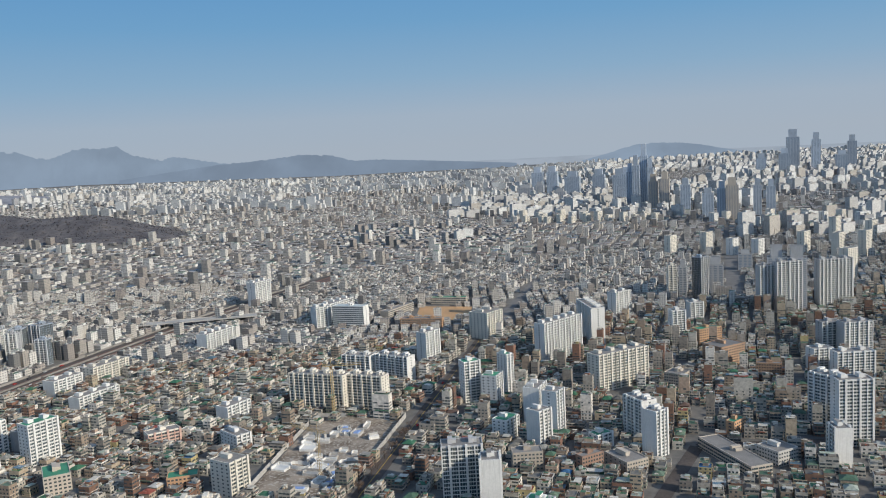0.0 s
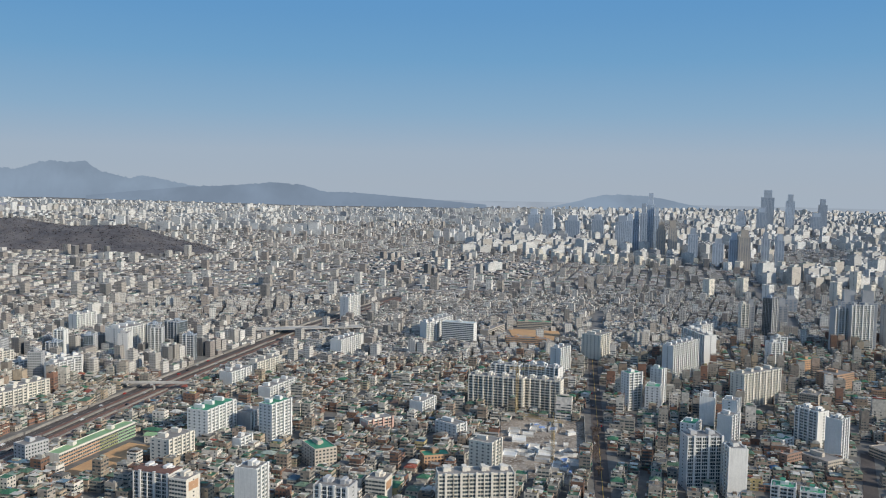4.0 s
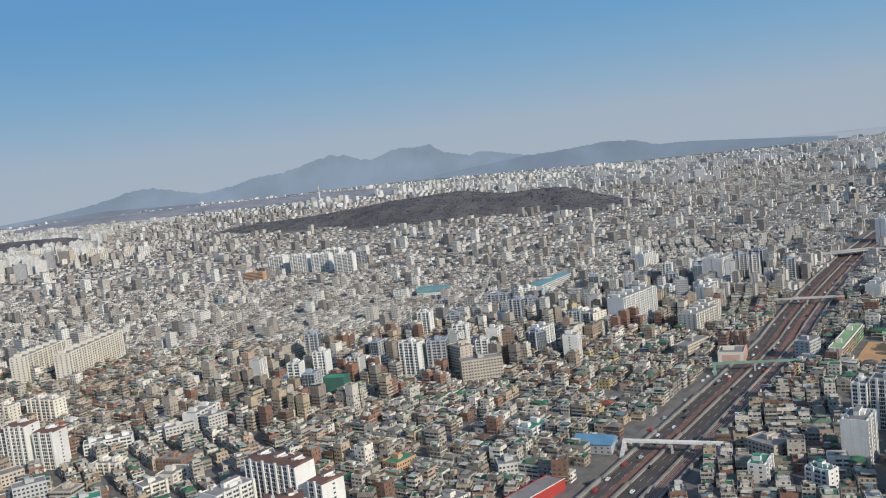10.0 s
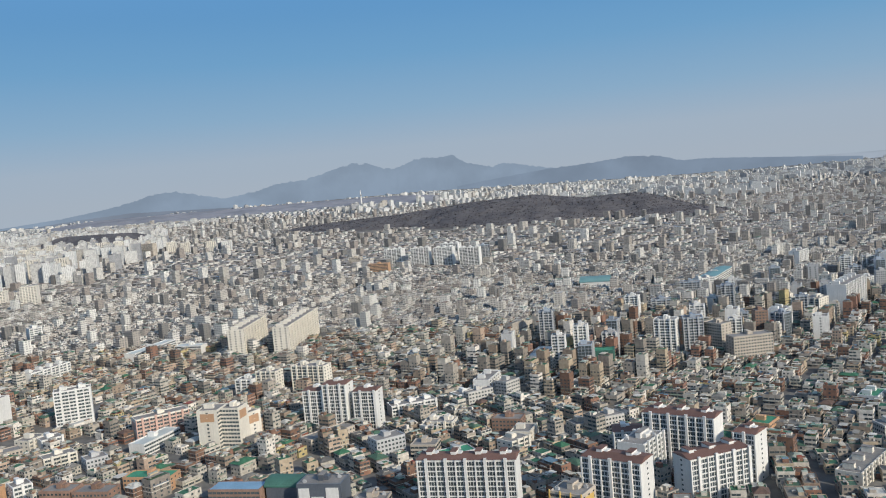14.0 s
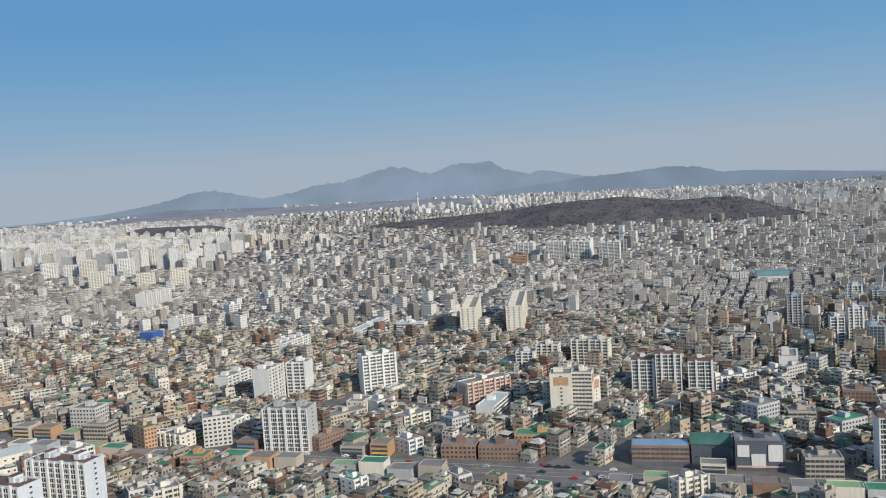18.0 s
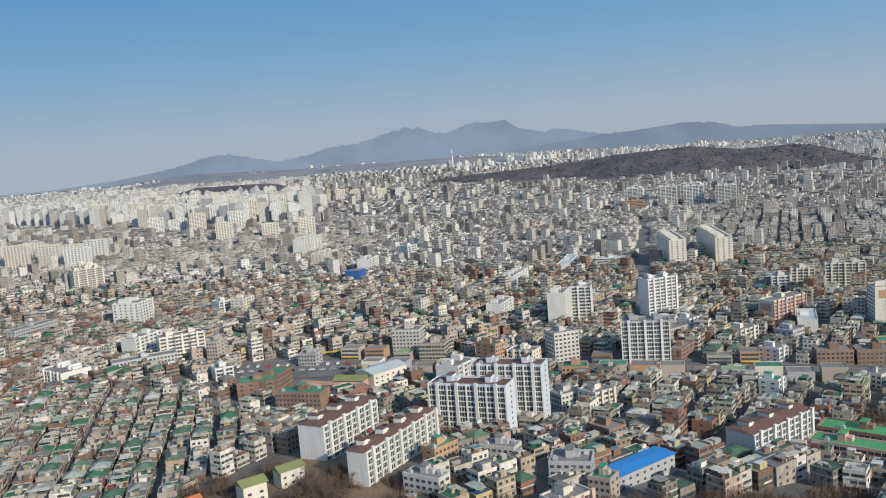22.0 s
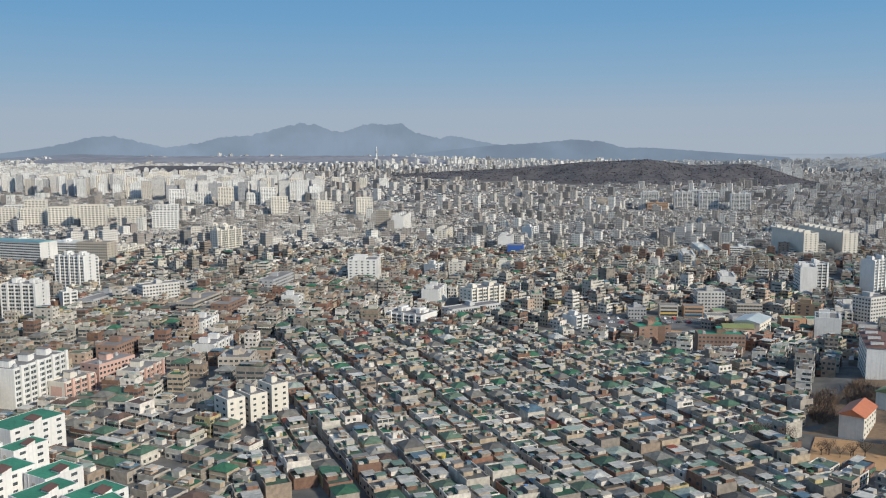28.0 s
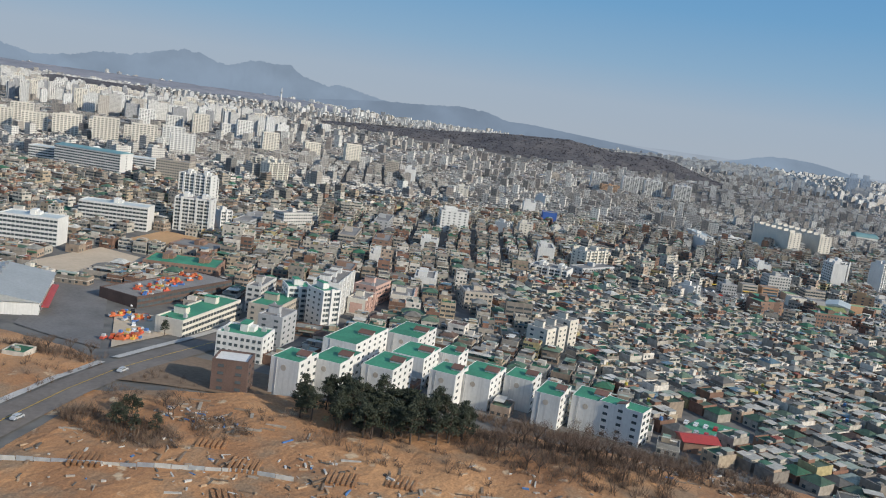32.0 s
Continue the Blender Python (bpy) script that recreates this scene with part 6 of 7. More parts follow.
def row_house(w, d, h, kind):
    """Small town house: walls, roof deck or hipped roof, stair head, water tank, windows, awning."""
    root = new("row_house")
    if kind == "hip":
        part("wall_shell", boxes((-w / 2, w / 2, -d / 2, d / 2, -1.5, h)), M_HWALL, root)
        bm = bmesh.new()
        e = 0.22
        v = [bm.verts.new(p) for p in ((-w / 2 - e, -d / 2 - e, h), (w / 2 + e, -d / 2 - e, h), (w / 2 + e, d / 2 + e, h), (-w / 2 - e, d / 2 + e, h), (-w * 0.15, 0, h + 0.9), (w * 0.15, 0, h + 0.9))]
        for q in ((0, 1, 5, 4), (1, 2, 5), (2, 3, 4, 5), (3, 0, 4), (3, 2, 1, 0)):
            bm.faces.new([v[i] for i in q])
        part("hipped_roof", bm, M_HROOF, root)
    else:
        part("wall_shell", shell_mesh(w, d, h, M_HWALL, 1.5, 0.16, 0.3), M_HWALL, root)
        part("roof_deck", boxes((-w / 2 + 0.14, w / 2 - 0.14, -d / 2 + 0.14, d / 2 - 0.14, h - 0.5, h - 0.28)), M_HROOF, root)
        if kind != "bare":
            hut = part("stair_head", boxes((w * 0.05, w * 0.42, d * 0.0, d * 0.42, h - 0.29, h + 0.6)), M_HWALL, root)
            part("hut_roof", boxes((w * 0.02, w * 0.45, -d * 0.03, d * 0.45, h + 0.6, h + 0.7)), M_HTOP, hut)
        if kind == "tank":
            bm = bmesh.new()
            bmesh.ops.create_cone(bm, segments=10, radius1=0.42, radius2=0.38, depth=0.7, cap_ends=True, matrix=Matrix.Translation((-w * 0.25, d * 0.2, h + 0.07)))
            part("water_tank", bm, M_TANK, root)
        if kind == "shed":
            part("roof_shed", boxes((-w * 0.4, w * 0.05, -d * 0.1, d * 0.42, h - 0.29, h + 0.55)), M_HWALL, root)
            part("roof_sheet", boxes((-w * 0.48, w * 0.3, -d * 0.3, d * 0.48, h + 0.55, h + 0.63)), M_HTOP, root)
        part("parapet_box", boxes((w * 0.2, w * 0.42, -d * 0.42, -d * 0.22, h - 0.29, h + 0.25)), M_HTOP, root)
        if kind == "tank":
            part("crate", boxes((-w * 0.4, -w * 0.25, -d * 0.4, -d * 0.2, h - 0.29, h + 0.2)), M_HTOP, root)
        if kind == "canopy":
            part("canopy", boxes((-w * 0.46, w * 0.18, -d * 0.46, d * 0.1, h + 0.62, h + 0.70)), M_HTOP, root)
            for sx, sy in ((-w * 0.43, -d * 0.42), (w * 0.08, -d * 0.42)):
                part("canopy_post", boxes((sx - 0.04, sx + 0.04, sy - 0.04, sy + 0.04, h - 0.29, h + 0.62)), M_METAL, root)
    lv = 0
    while lv * 1.4 + 1.2 < h:
        for c in (-0.27, 0.27):
            part("window", boxes((w * c - 0.36, w * c + 0.36, -d / 2 - 0.04, -d / 2 + 0.02, lv * 1.4 + 0.45, lv * 1.4 + 1.05)), M_GLASS, root)
        lv += 1
    return root


ROW_TYPES = []
for w_, d_, h_, kd, lab in ((4.2, 4.7, 2.6, "hut", "small flat-roofed town house with a stair head"), (4.1, 4.6, 2.2, "canopy", "low town house with a metal canopy on its roof"),
                            (4.2, 4.7, 2.9, "tank", "flat-roofed town house with a water tank"), (4.0, 4.5, 2.1, "hip", "low town house under a hipped roof"),
                            (4.2, 4.6, 2.3, "shed", "low flat-roofed town house with a shed on its roof"), (4.2, 4.8, 3.9, "hut", "two-storey brick town house with a stair head")):
    r_ = row_house(w_, d_, h_, kd)
    tagged(r_, lab, "house", "row houses")
    ROW_TYPES.append(r_)
ROW_POLY = ((-884, -285), (-865, -256), (-800, -238), (-748, -250), (-724, -262), (-715, -300), (-714, -330), (-704, -345), (-738, -420), (-770, -434), (-798, -431), (-806, -396), (-842, -345))


ROW_ROT = 138.5
ca, sa = math.cos(radians(ROW_ROT)), math.sin(radians(ROW_ROT))
cells = []
for row in range(-14, 15):
    for side in (-1, 1):
        u = -130.0
        while u < 130:
            step_ = random.uniform(4.5, 5.0)
            u += step_
            v = row * 12.0 + side * 2.72 + 0.35 * math.sin(row * 2.1 + u * 0.03)
            cells.append((-795 + u * ca - v * sa, -325 + u * sa + v * ca, side))
cells = np.array(cells)
cells = cells[in_poly(cells[:, 0], cells[:, 1], ROW_POLY) & free(cells[:, 0], cells[:, 1], 2.0)]
cells = cells[np.argsort(-0.596 * cells[:, 0] + 0.803 * cells[:, 1])]
ROW_FIRST = [True] * len(ROW_TYPES)
ROW_REST = cells[210:]
for hx, hy, side in cells[:210]:
    k = random.choice((0, 0, 1, 1, 2, 3, 3, 4, 4, 4, 5))
    m_ = pose(hx, hy, ground_z(hx, hy), 0, 0, ROW_ROT + (0 if side < 0 else 180) + random.uniform(-3, 3))
    if ROW_FIRST[k]:
        ROW_TYPES[k].matrix_basis = m_
        ROW_FIRST[k] = False
    else:
        copy_thing(ROW_TYPES[k], m_)


# ---- bare earth slope, pines and winter trees ----
EDGE = ((-1080, -450), (-960, -450), (-936, -452), (-915, -456), (-904, -462), (-900, -478), (-888, -474), (-880, -468), (-868, -459), (-850, -452), (-828, -447), (-806, -443), (-786, -440), (-760, -432), (-730, -428))


def edge_y(x):
    return np.interp(x, [e[0] for e in EDGE], [e[1] for e in EDGE])


def slope_lift(x, y):
    """Low humps of the earth slope."""
    hump = 1.6 * np.exp(-(((x + 812) / 16.0) ** 2 + ((y + 458) / 8.0) ** 2)) + 2.6 * np.exp(-(((x + 926) / 14.0) ** 2 + ((y + 474) / 11.0) ** 2))
    return hump


xs, ks = np.meshgrid(np.linspace(-1080, -730, 190), np.linspace(0, 1, 70) ** 1.4)
ex = edge_y(xs)
ys = ex + (-640 - ex) * ks
road_gap = np.clip((np.abs(xs + 896.5) - 6.4) / 2.0, 0, 1)
rough_ = np.array([noise.noise(Vector((a * 0.15, c * 0.15, 2))) * 0.5 + noise.noise(Vector((a * 0.5, c * 0.5, 5))) * 0.16 for a, c in zip(xs.ravel(), ys.ravel())]).reshape(xs.shape)
zs = ground_np(xs, ys) + (slope_lift(xs, ys) + rough_ + 0.35) * road_gap + 0.02 - 0.15 * (1 - road_gap)
ii = np.arange(xs.size).reshape(xs.shape)
sq = np.stack([ii[1:, :-1], ii[1:, 1:], ii[:-1, 1:], ii[:-1, :-1]], -1).reshape(-1, 4)
m, n, l, b = nodes_of("earth_slope", 0.97)
c1 = mixed(n, l, noise_of(n, l, 0.05, 4.0, 0.4, 0.62), (0.36, 0.185, 0.09), (0.54, 0.295, 0.14))
c2 = mixed(n, l, noise_of(n, l, 0.16, 6.0, 0.5, 0.66), c1, (0.31, 0.205, 0.125))
c3 = mixed(n, l, noise_of(n, l, 0.30, 4.0, 0.62, 0.70), c2, (0.62, 0.46, 0.30))
c3 = mixed(n, l, noise_of(n, l, 3.0, 3.0, 0.3, 0.7), c3, mixed(n, l, 1.0, c3, (0.72, 0.70, 0.68), "MULTIPLY"))
l.new(c3, b.inputs["Base Color"])
bp = n.new("ShaderNodeBump")
bp.inputs["Strength"].default_value, bp.inputs["Distance"].default_value = 0.4, 0.25
l.new(noise_of(n, l, 1.2, 6.0), bp.inputs["Height"])
l.new(bp.outputs[0], b.inputs["Normal"])
M_SLOPE = m
tagged(new("earth_slope", raw_mesh("earth_slope", np.stack([xs, ys, zs], -1).reshape(-1, 3), sq, np.zeros(len(sq)), [M_SLOPE])), "bare orange-brown earth slope with dry grass", "ground", kind="structure")
for cx_, cy_, l_, d_ in ((-905, -562, 360, 170), (-832, -462, 96, 28), (-960, -486, 110, 30), (-775, -460, 50, 36), (-826, -441, 100, 12), (-800, -446, 50, 14)):
    keep_clear(cx_, cy_, 0, l_, d_, 0)


def soil_z(x, y):
    g = ground_z(x, y)
    if y < float(edge_y(x)) and abs(x + 896.5) > 6.5:
        g += float(slope_lift(x, y)) + 0.35 + noise.noise(Vector((x * 0.15, y * 0.15, 2))) * 0.5
    return g


def leaf_mat(name, colour, rough=0.8):
    m, n, l, b = nodes_of(name, rough)
    geo = n.new("ShaderNodeNewGeometry")
    l.new(mixed(n, l, geo.outputs["Random Per Island"], tuple(c * 0.7 for c in colour), tuple(c * 1.3 for c in colour)), b.inputs["Base Color"])
    return m


M_PINE = leaf_mat("pine_needles", (0.046, 0.056, 0.034))
M_TWIG = leaf_mat("bare_twigs", (0.145, 0.098, 0.070))
M_BARK = plain("bark", (0.085, 0.06, 0.045), 0.9, 0.3, 3.0)
m, n, l, b = nodes_of("winter_woods", 0.9)
l.new(mixed(n, l, noise_of(n, l, 0.035, 5.0, 0.38, 0.62), (0.070, 0.067, 0.075), (0.112, 0.104, 0.108)), b.inputs["Base Color"])
M_WOODS = m
# copy of the woods colour, paled and blued to paint in the distance haze
m, n, l, b = nodes_of("hazed_winter_woods", 0.95)
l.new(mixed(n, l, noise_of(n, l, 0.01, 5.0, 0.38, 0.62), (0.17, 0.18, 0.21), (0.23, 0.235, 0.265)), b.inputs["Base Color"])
M_WOODS_HAZED = m


def leaves(rng, centres, radii, per, size, flat=0.75, level=0.0):
    """Small leaf quads scattered through clumps."""
    out = []
    for (cx, cy, cz), r in zip(centres, radii):
        p = rng.normal(size=(per, 3))
        p /= np.linalg.norm(p, axis=1)[:, None]
        p *= (rng.random(per) ** 0.4)[:, None] * r
        p[:, 2] *= flat
        p += (cx, cy, cz)
        a = rng.normal(size=(per, 3)); a[:, 2] *= 1 - level; a /= np.linalg.norm(a, axis=1)[:, None]
        c = np.cross(a, rng.normal(size=(per, 3)) * (1 - level) + np.array((0.0, 0.0, level))); c /= np.linalg.norm(c, axis=1)[:, None]
        s = size * rng.uniform(0.6, 1.3, per)[:, None]
        out.append(np.stack([p - a * s - c * s * 0.6, p + a * s - c * s * 0.6, p + a * s + c * s * 0.6, p - a * s + c * s * 0.6], 1))
    v = np.concatenate(out).reshape(-1, 3)
    return v, np.arange(len(v)).reshape(-1, 4)


def limb(bm, a, c, r0, r1):
    a, c = Vector(a), Vector(c)
    d = c - a
    m_ = Matrix.Translation((a + c) / 2) @ d.to_track_quat("Z", "Y").to_matrix().to_4x4()
    bmesh.ops.create_cone(bm, segments=5, radius1=r0, radius2=r1, depth=d.length, cap_ends=False, matrix=m_)


def pine(seed):
    rg = np.random.default_rng(seed)
    root = new("pine_tree")
    h = rg.uniform(4.2, 5.6)
    bm = bmesh.new()
    limb(bm, (0, 0, -0.6), (0.15, 0.1, h * 0.9), 0.17, 0.05)
    for i in range(7):
        a, zz = rg.uniform(0, 6.28), h * rg.uniform(0.4, 0.85)
        limb(bm, (0, 0, zz), (math.cos(a) * 1.2, math.sin(a) * 1.2, zz + 0.4), 0.06, 0.02)
    part("trunk", bm, M_BARK, root)
    cen, rad = [], []
    for i in range(20):
        zz = rg.uniform(0.35, 1.0)
        rr = (1.1 - zz) * 2.2 + 0.12
        a = rg.uniform(0, 6.28)
        cen.append((math.cos(a) * rr * rg.uniform(0.3, 1), math.sin(a) * rr * rg.uniform(0.3, 1), h * zz))
        rad.append(rg.uniform(0.45, 0.8))
    v, q = leaves(rg, cen, rad, 84, 0.082, 0.5)
    put("crown", raw_mesh("crown", v, q, np.zeros(len(q)), [M_PINE]), None, root)
    return tagged(root, "dark green pine in a dense grove", "tree", "pine grove")


def bare_tree(seed):
    rg = np.random.default_rng(seed)
    root = new("bare_tree")
    h = rg.uniform(2.6, 3.8)
    bm = bmesh.new()
    limb(bm, (0, 0, -0.5), (0, 0, h * 0.45), 0.12, 0.08)
    tips = []
    for i in range(7):
        a = i * 0.9 + rg.uniform(-0.3, 0.3)
        p1 = Vector((math.cos(a) * h * 0.2, math.sin(a) * h * 0.2, h * rg.uniform(0.6, 0.75)))
        limb(bm, (0, 0, h * rg.uniform(0.3, 0.45)), p1, 0.05, 0.03)
        for j in range(3):
            b_ = a + rg.uniform(-0.8, 0.8)
            p2 = p1 + Vector((math.cos(b_) * h * 0.16, math.sin(b_) * h * 0.16, h * rg.uniform(0.12, 0.3)))
            limb(bm, p1, p2, 0.025, 0.01)
            tips.append(tuple(p2))
    part("trunk", bm, M_BARK, root)
    cen = tips
    v, q = leaves(rg, cen, [0.55] * len(cen), 24, 0.17, 1.0)
    v = v.reshape(-1, 4, 3)
    v[:, 2] = v[:, 1] + (v[:, 2] - v[:, 1]) * 0.1
    v[:, 3] = v[:, 0] + (v[:, 3] - v[:, 0]) * 0.1
    tagged(put("twig_cloud", raw_mesh("twig_cloud", v.reshape(-1, 3), q, np.zeros(len(q)), [M_TWIG]), None, root), kind="stuff")
    return tagged(root, "leafless winter tree with thin brown twigs", "tree", "bare trees")


def scatter(protos, spots):
    used = set()
    for x, y, s in spots:
        k = random.randrange(len(protos))
        m_ = pose(x, y, soil_z(x, y), 0, 0, random.uniform(0, 360))
        if k in used:
            o = copy_thing(protos[k], m_)
        else:
            used.add(k)
            o = protos[k]
            o.matrix_basis = m_
        o.scale = (s, s, s * random.uniform(0.9, 1.1))


def blob(cx, cy, rx, ry, n, rot=0.0, s0=0.8, s1=1.2):
    out = []
    for _ in range(n):
        a, r = random.uniform(0, 6.283), math.sqrt(random.random())
        u, v = math.cos(a) * r * rx, math.sin(a) * r * ry
        c, s = math.cos(radians(rot)), math.sin(radians(rot))
        out.append((cx + u * c - v * s, cy + u * s + v * c, random.uniform(s0, s1)))
    return out


scatter([pine(i) for i in range(4)], blob(-847, -459, 16, 9, 98, 14, 0.85, 1.35) + blob(-880, -484, 6, 3, 8, 0, 0.6, 0.8) + blob(-912, -432, 4, 3, 3, 0, 0.7, 0.8))
scatter([bare_tree(20 + i) for i in range(5)], blob(-815, -456, 18, 8, 32, 8, 1.0, 1.5) + blob(-878, -478, 9, 4, 10, 20, 0.6, 0.9) + blob(-912, -463, 9, 3, 6, 0)
        + blob(-624, -283, 46, 9, 36, 43.5, 1.1, 1.6) + blob(-662, -278, 10, 5, 6, 0) + blob(-684, -288, 6, 8, 14, 0) + blob(-710, -300, 3, 9, 8, 0) + blob(-686, -303, 7, 4, 9, 0) + blob(-703, -326, 10, 2, 8, 0) + blob(-722, -322, 6, 4, 6) + blob(-590, -172, 10, 3, 6) + blob(-680, -250, 3, 12, 5, 0)
        + blob(-134.5, 312, 1.4, 44, 22, 6, 0.8, 1.2) + blob(-77, 386, 8, 12, 10) + blob(0, 500, 20, 12, 12) + blob(-270, 130, 6, 12, 5) + blob(-550, -148, 12, 4, 5))

# leafless scrub between the trees
keep_clear(-623, -284, 43.5, 98, 22, 0)
rg = np.random.default_rng(11)
spots = []
for cx_, cy_, rx_, ry_, num in ((-815, -456, 20, 11, 520), (-822, -440, 26, 3.5, 260), (-880, -486, 11, 4, 260), (-868, -478, 6, 4, 60), (-914, -463, 10, 3, 90), (-901, -480, 2, 18, 40), (-790, -441, 14, 8, 300), (-647, -305, 12, 11, 430), (-632, -291, 12, 11, 430), (-617, -277, 12, 11, 430), (-602, -262, 12, 11, 430), (-588, -248, 10, 9, 250), (-655, -288, 16, 7, 330), (-684, -288, 8, 10, 240), (-710, -300, 3, 10, 120), (-688, -304, 8, 5, 130), (-702, -290, 4, 9, 90), (-640, -282, 14, 6, 200), (-77, 386, 10, 16, 160), (-121, 464, 8, 16, 120), (0, 505, 26, 14, 320), (-69, 352, 6, 10, 60), (25, 378, 10, 10, 90), (-594, -178, 8, 4, 130), (-606, -186, 5, 6, 70),
                               (-722, -322, 7, 5, 110), (-660, -276, 14, 7, 200), (-905, -470, 30, 12, 120), (-845, -470, 22, 6, 90)):
    a_, r_ = rg.uniform(0, 6.283, num), np.sqrt(rg.random(num))
    spots.append(np.stack([cx_ + np.cos(a_) * r_ * rx_, cy_ + np.sin(a_) * r_ * ry_, rg.uniform(0.5, 1.5, num) * (1.7 if cx_ > -770 else 1.0)], -1))
spots = np.concatenate(spots)
vs_ = []
for x, y, s in spots:
    if abs(x + 896.5) < 5:
        continue
    g = soil_z(x, y)
    if -850 < x < -780:
        s *= 1.15
    k = 18
    a_ = rg.uniform(0, 6.283, k)
    foot = np.stack([x + rg.normal(0, 0.25, k), y + rg.normal(0, 0.25, k), np.full(k, g - 0.1)], -1)
    tip = foot + np.stack([np.cos(a_) * s * rg.uniform(0.1, 0.8, k), np.sin(a_) * s * rg.uniform(0.1, 0.8, k), s * rg.uniform(0.5, 1.3, k)], -1)
    side = np.stack([-np.sin(a_ + 1.0), np.cos(a_ + 1.0), np.zeros(k)], -1) * (0.024 + 0.012 * (s > 1.4))
    vs_.append(np.stack([foot - side, foot + side, tip + side * 0.5, tip - side * 0.5], 1))
v = np.concatenate(vs_).reshape(-1, 3)
q = np.arange(len(v)).reshape(-1, 4)
tagged(new("scrub", raw_mesh("scrub", v, q, np.zeros(len(q)), [M_TWIG])), "leafless brown scrub on the earth slope", "scrub", kind="stuff")

# woods on the hills
rg = np.random.default_rng(3)
px = np.concatenate([rg.uniform(-1560, -680, 30000), rg.uniform(-2050, -1600, 5000), rg.uniform(-3600, -1200, 14000)])
py = np.concatenate([rg.uniform(690, 1230, 30000), rg.uniform(560, 880, 5000), rg.uniform(1250, 2450, 14000)])
ok = (woods_hill(px, py) > 9.0) | (low_woods(px, py) > 6.0)
px, py = px[ok], py[ok]
pz = ground_np(px, py)
sz = np.where(py > 1240, 9.0, 3.2)
cen = np.stack([px, py, pz + 1.2], -1)
v1, q1 = leaves(rg, cen, sz * 0.8, 3, 1.1, 0.4)
v1 = v1.reshape(-1, 4, 3)
grow = np.repeat(np.where(py > 1240, 2.6, 1.0), 3)[:, None, None]
v1 = ((v1 - v1.mean(1, keepdims=True)) * grow + v1.mean(1, keepdims=True)).reshape(-1, 3)
vs_, qs_, base_ = [v1], [q1], len(v1)
# the crowns close into one uneven canopy
for x0, x1, y0, y1, st, fn, lo in ((-1560, -680, 690, 1230, 4.8, woods_hill, 8.2), (-2050, -1600, 560, 880, 7.0, low_woods, 5.5), (-3500, -1650, 1000, 2350, 14.0, far_woods, 10.0)):
    cx_, cy_ = np.meshgrid(np.arange(x0, x1, st), np.arange(y0, y1, st))
    cx_, cy_ = cx_ + rg.uniform(-0.35, 0.35, cx_.shape) * st, cy_ + rg.uniform(-0.35, 0.35, cx_.shape) * st
    hh = fn(cx_, cy_)
    edge = np.clip((hh - lo) / 1.2, 0, 1)
    cz_ = ground_np(cx_, cy_) - 0.5 + edge * (1.6 + rg.uniform(0.0, 0.28, cx_.shape) * st)
    ii = np.arange(cx_.size).reshape(cx_.shape)
    sq = np.stack([ii[:-1, :-1], ii[:-1, 1:], ii[1:, 1:], ii[1:, :-1]], -1).reshape(-1, 4)
    sq = sq[(edge.ravel()[sq] > 0).any(1)]
    used, sq = np.unique(sq, return_inverse=True)
    if fn is far_woods:
        tagged(new("far_woods", raw_mesh("far_woods", np.stack([cx_, cy_, cz_], -1).reshape(-1, 3)[used], sq.reshape(-1, 4), np.zeros(len(sq)), [M_WOODS_HAZED])), "winter woods on the low hills far off, paled by painted haze", "woods", kind="stuff")
        continue
    vs_.append(np.stack([cx_, cy_, cz_], -1).reshape(-1, 3)[used])
    qs_.append(sq.reshape(-1, 4) + base_)
    base_ += len(used)
v, q = np.concatenate(vs_), np.concatenate(qs_)
tagged(new("hill_woods", raw_mesh("hill_woods", v, q, np.zeros(len(q)), [M_WOODS])), "leafless grey-brown woods on the hills", "woods", kind="stuff")

# ---- yards: stacked goods, planks, plots and fence on the slope ----
M_GOODS = object_mat("painted_machines", [(0.0, (0.62, 0.16, 0.06)), (0.45, (0.60, 0.10, 0.06)), (0.6, (0.65, 0.45, 0.10)), (0.75, (0.55, 0.55, 0.54)), (0.9, (0.10, 0.22, 0.50))], 0.6, 0.2)
good = new("machine")
part("frame", boxes((-0.9, 0.9, -0.4, 0.4, 0.1, 0.55)), M_GOODS, good)
part("cab", boxes((-0.3, 0.4, -0.35, 0.35, 0.55, 1.05)), M_GOODS, good)
tagged(good, "small orange machine parked in a yard", "machine", "machines in the yard")
first_ = True
for cx_, cy_, rx_, ry_ in ((-933, -396, 4.5, 15), (-933, -396, 4.5, 15), (-924, -424, 4, 3), (-913, -440, 2.5, 7)):
    for i in range(18):
        x, y = cx_ + random.uniform(-rx_, rx_), cy_ + random.uniform(-ry_, ry_)
        zz = ground_z(x, y) + 0.19 if cx_ > -930 else ground_z(-933, -396) + 3.0
        m_ = pose(x, y, zz, 0, 0, random.choice((10, 100, 55)))
        if first_:
            good.matrix_basis, first_ = m_, False
        else:
            copy_thing(good, m_)
M_PLANK = object_mat("old_planks", [(0.0, (0.30, 0.21, 0.14)), (0.3, (0.40, 0.34, 0.27)), (0.6, (0.18, 0.13, 0.09)), (0.86, (0.52, 0.48, 0.42)), (0.97, (0.10, 0.25, 0.55))], 0.9, 0.3)
plank = new("timber")
part("board", boxes((-1.6, 1.6, -0.22, 0.22, 0.0, 0.3)), M_PLANK, plank)
tagged(plank, "weathered timber lying on the earth", "timber", "timbers on the slope")
first_ = True
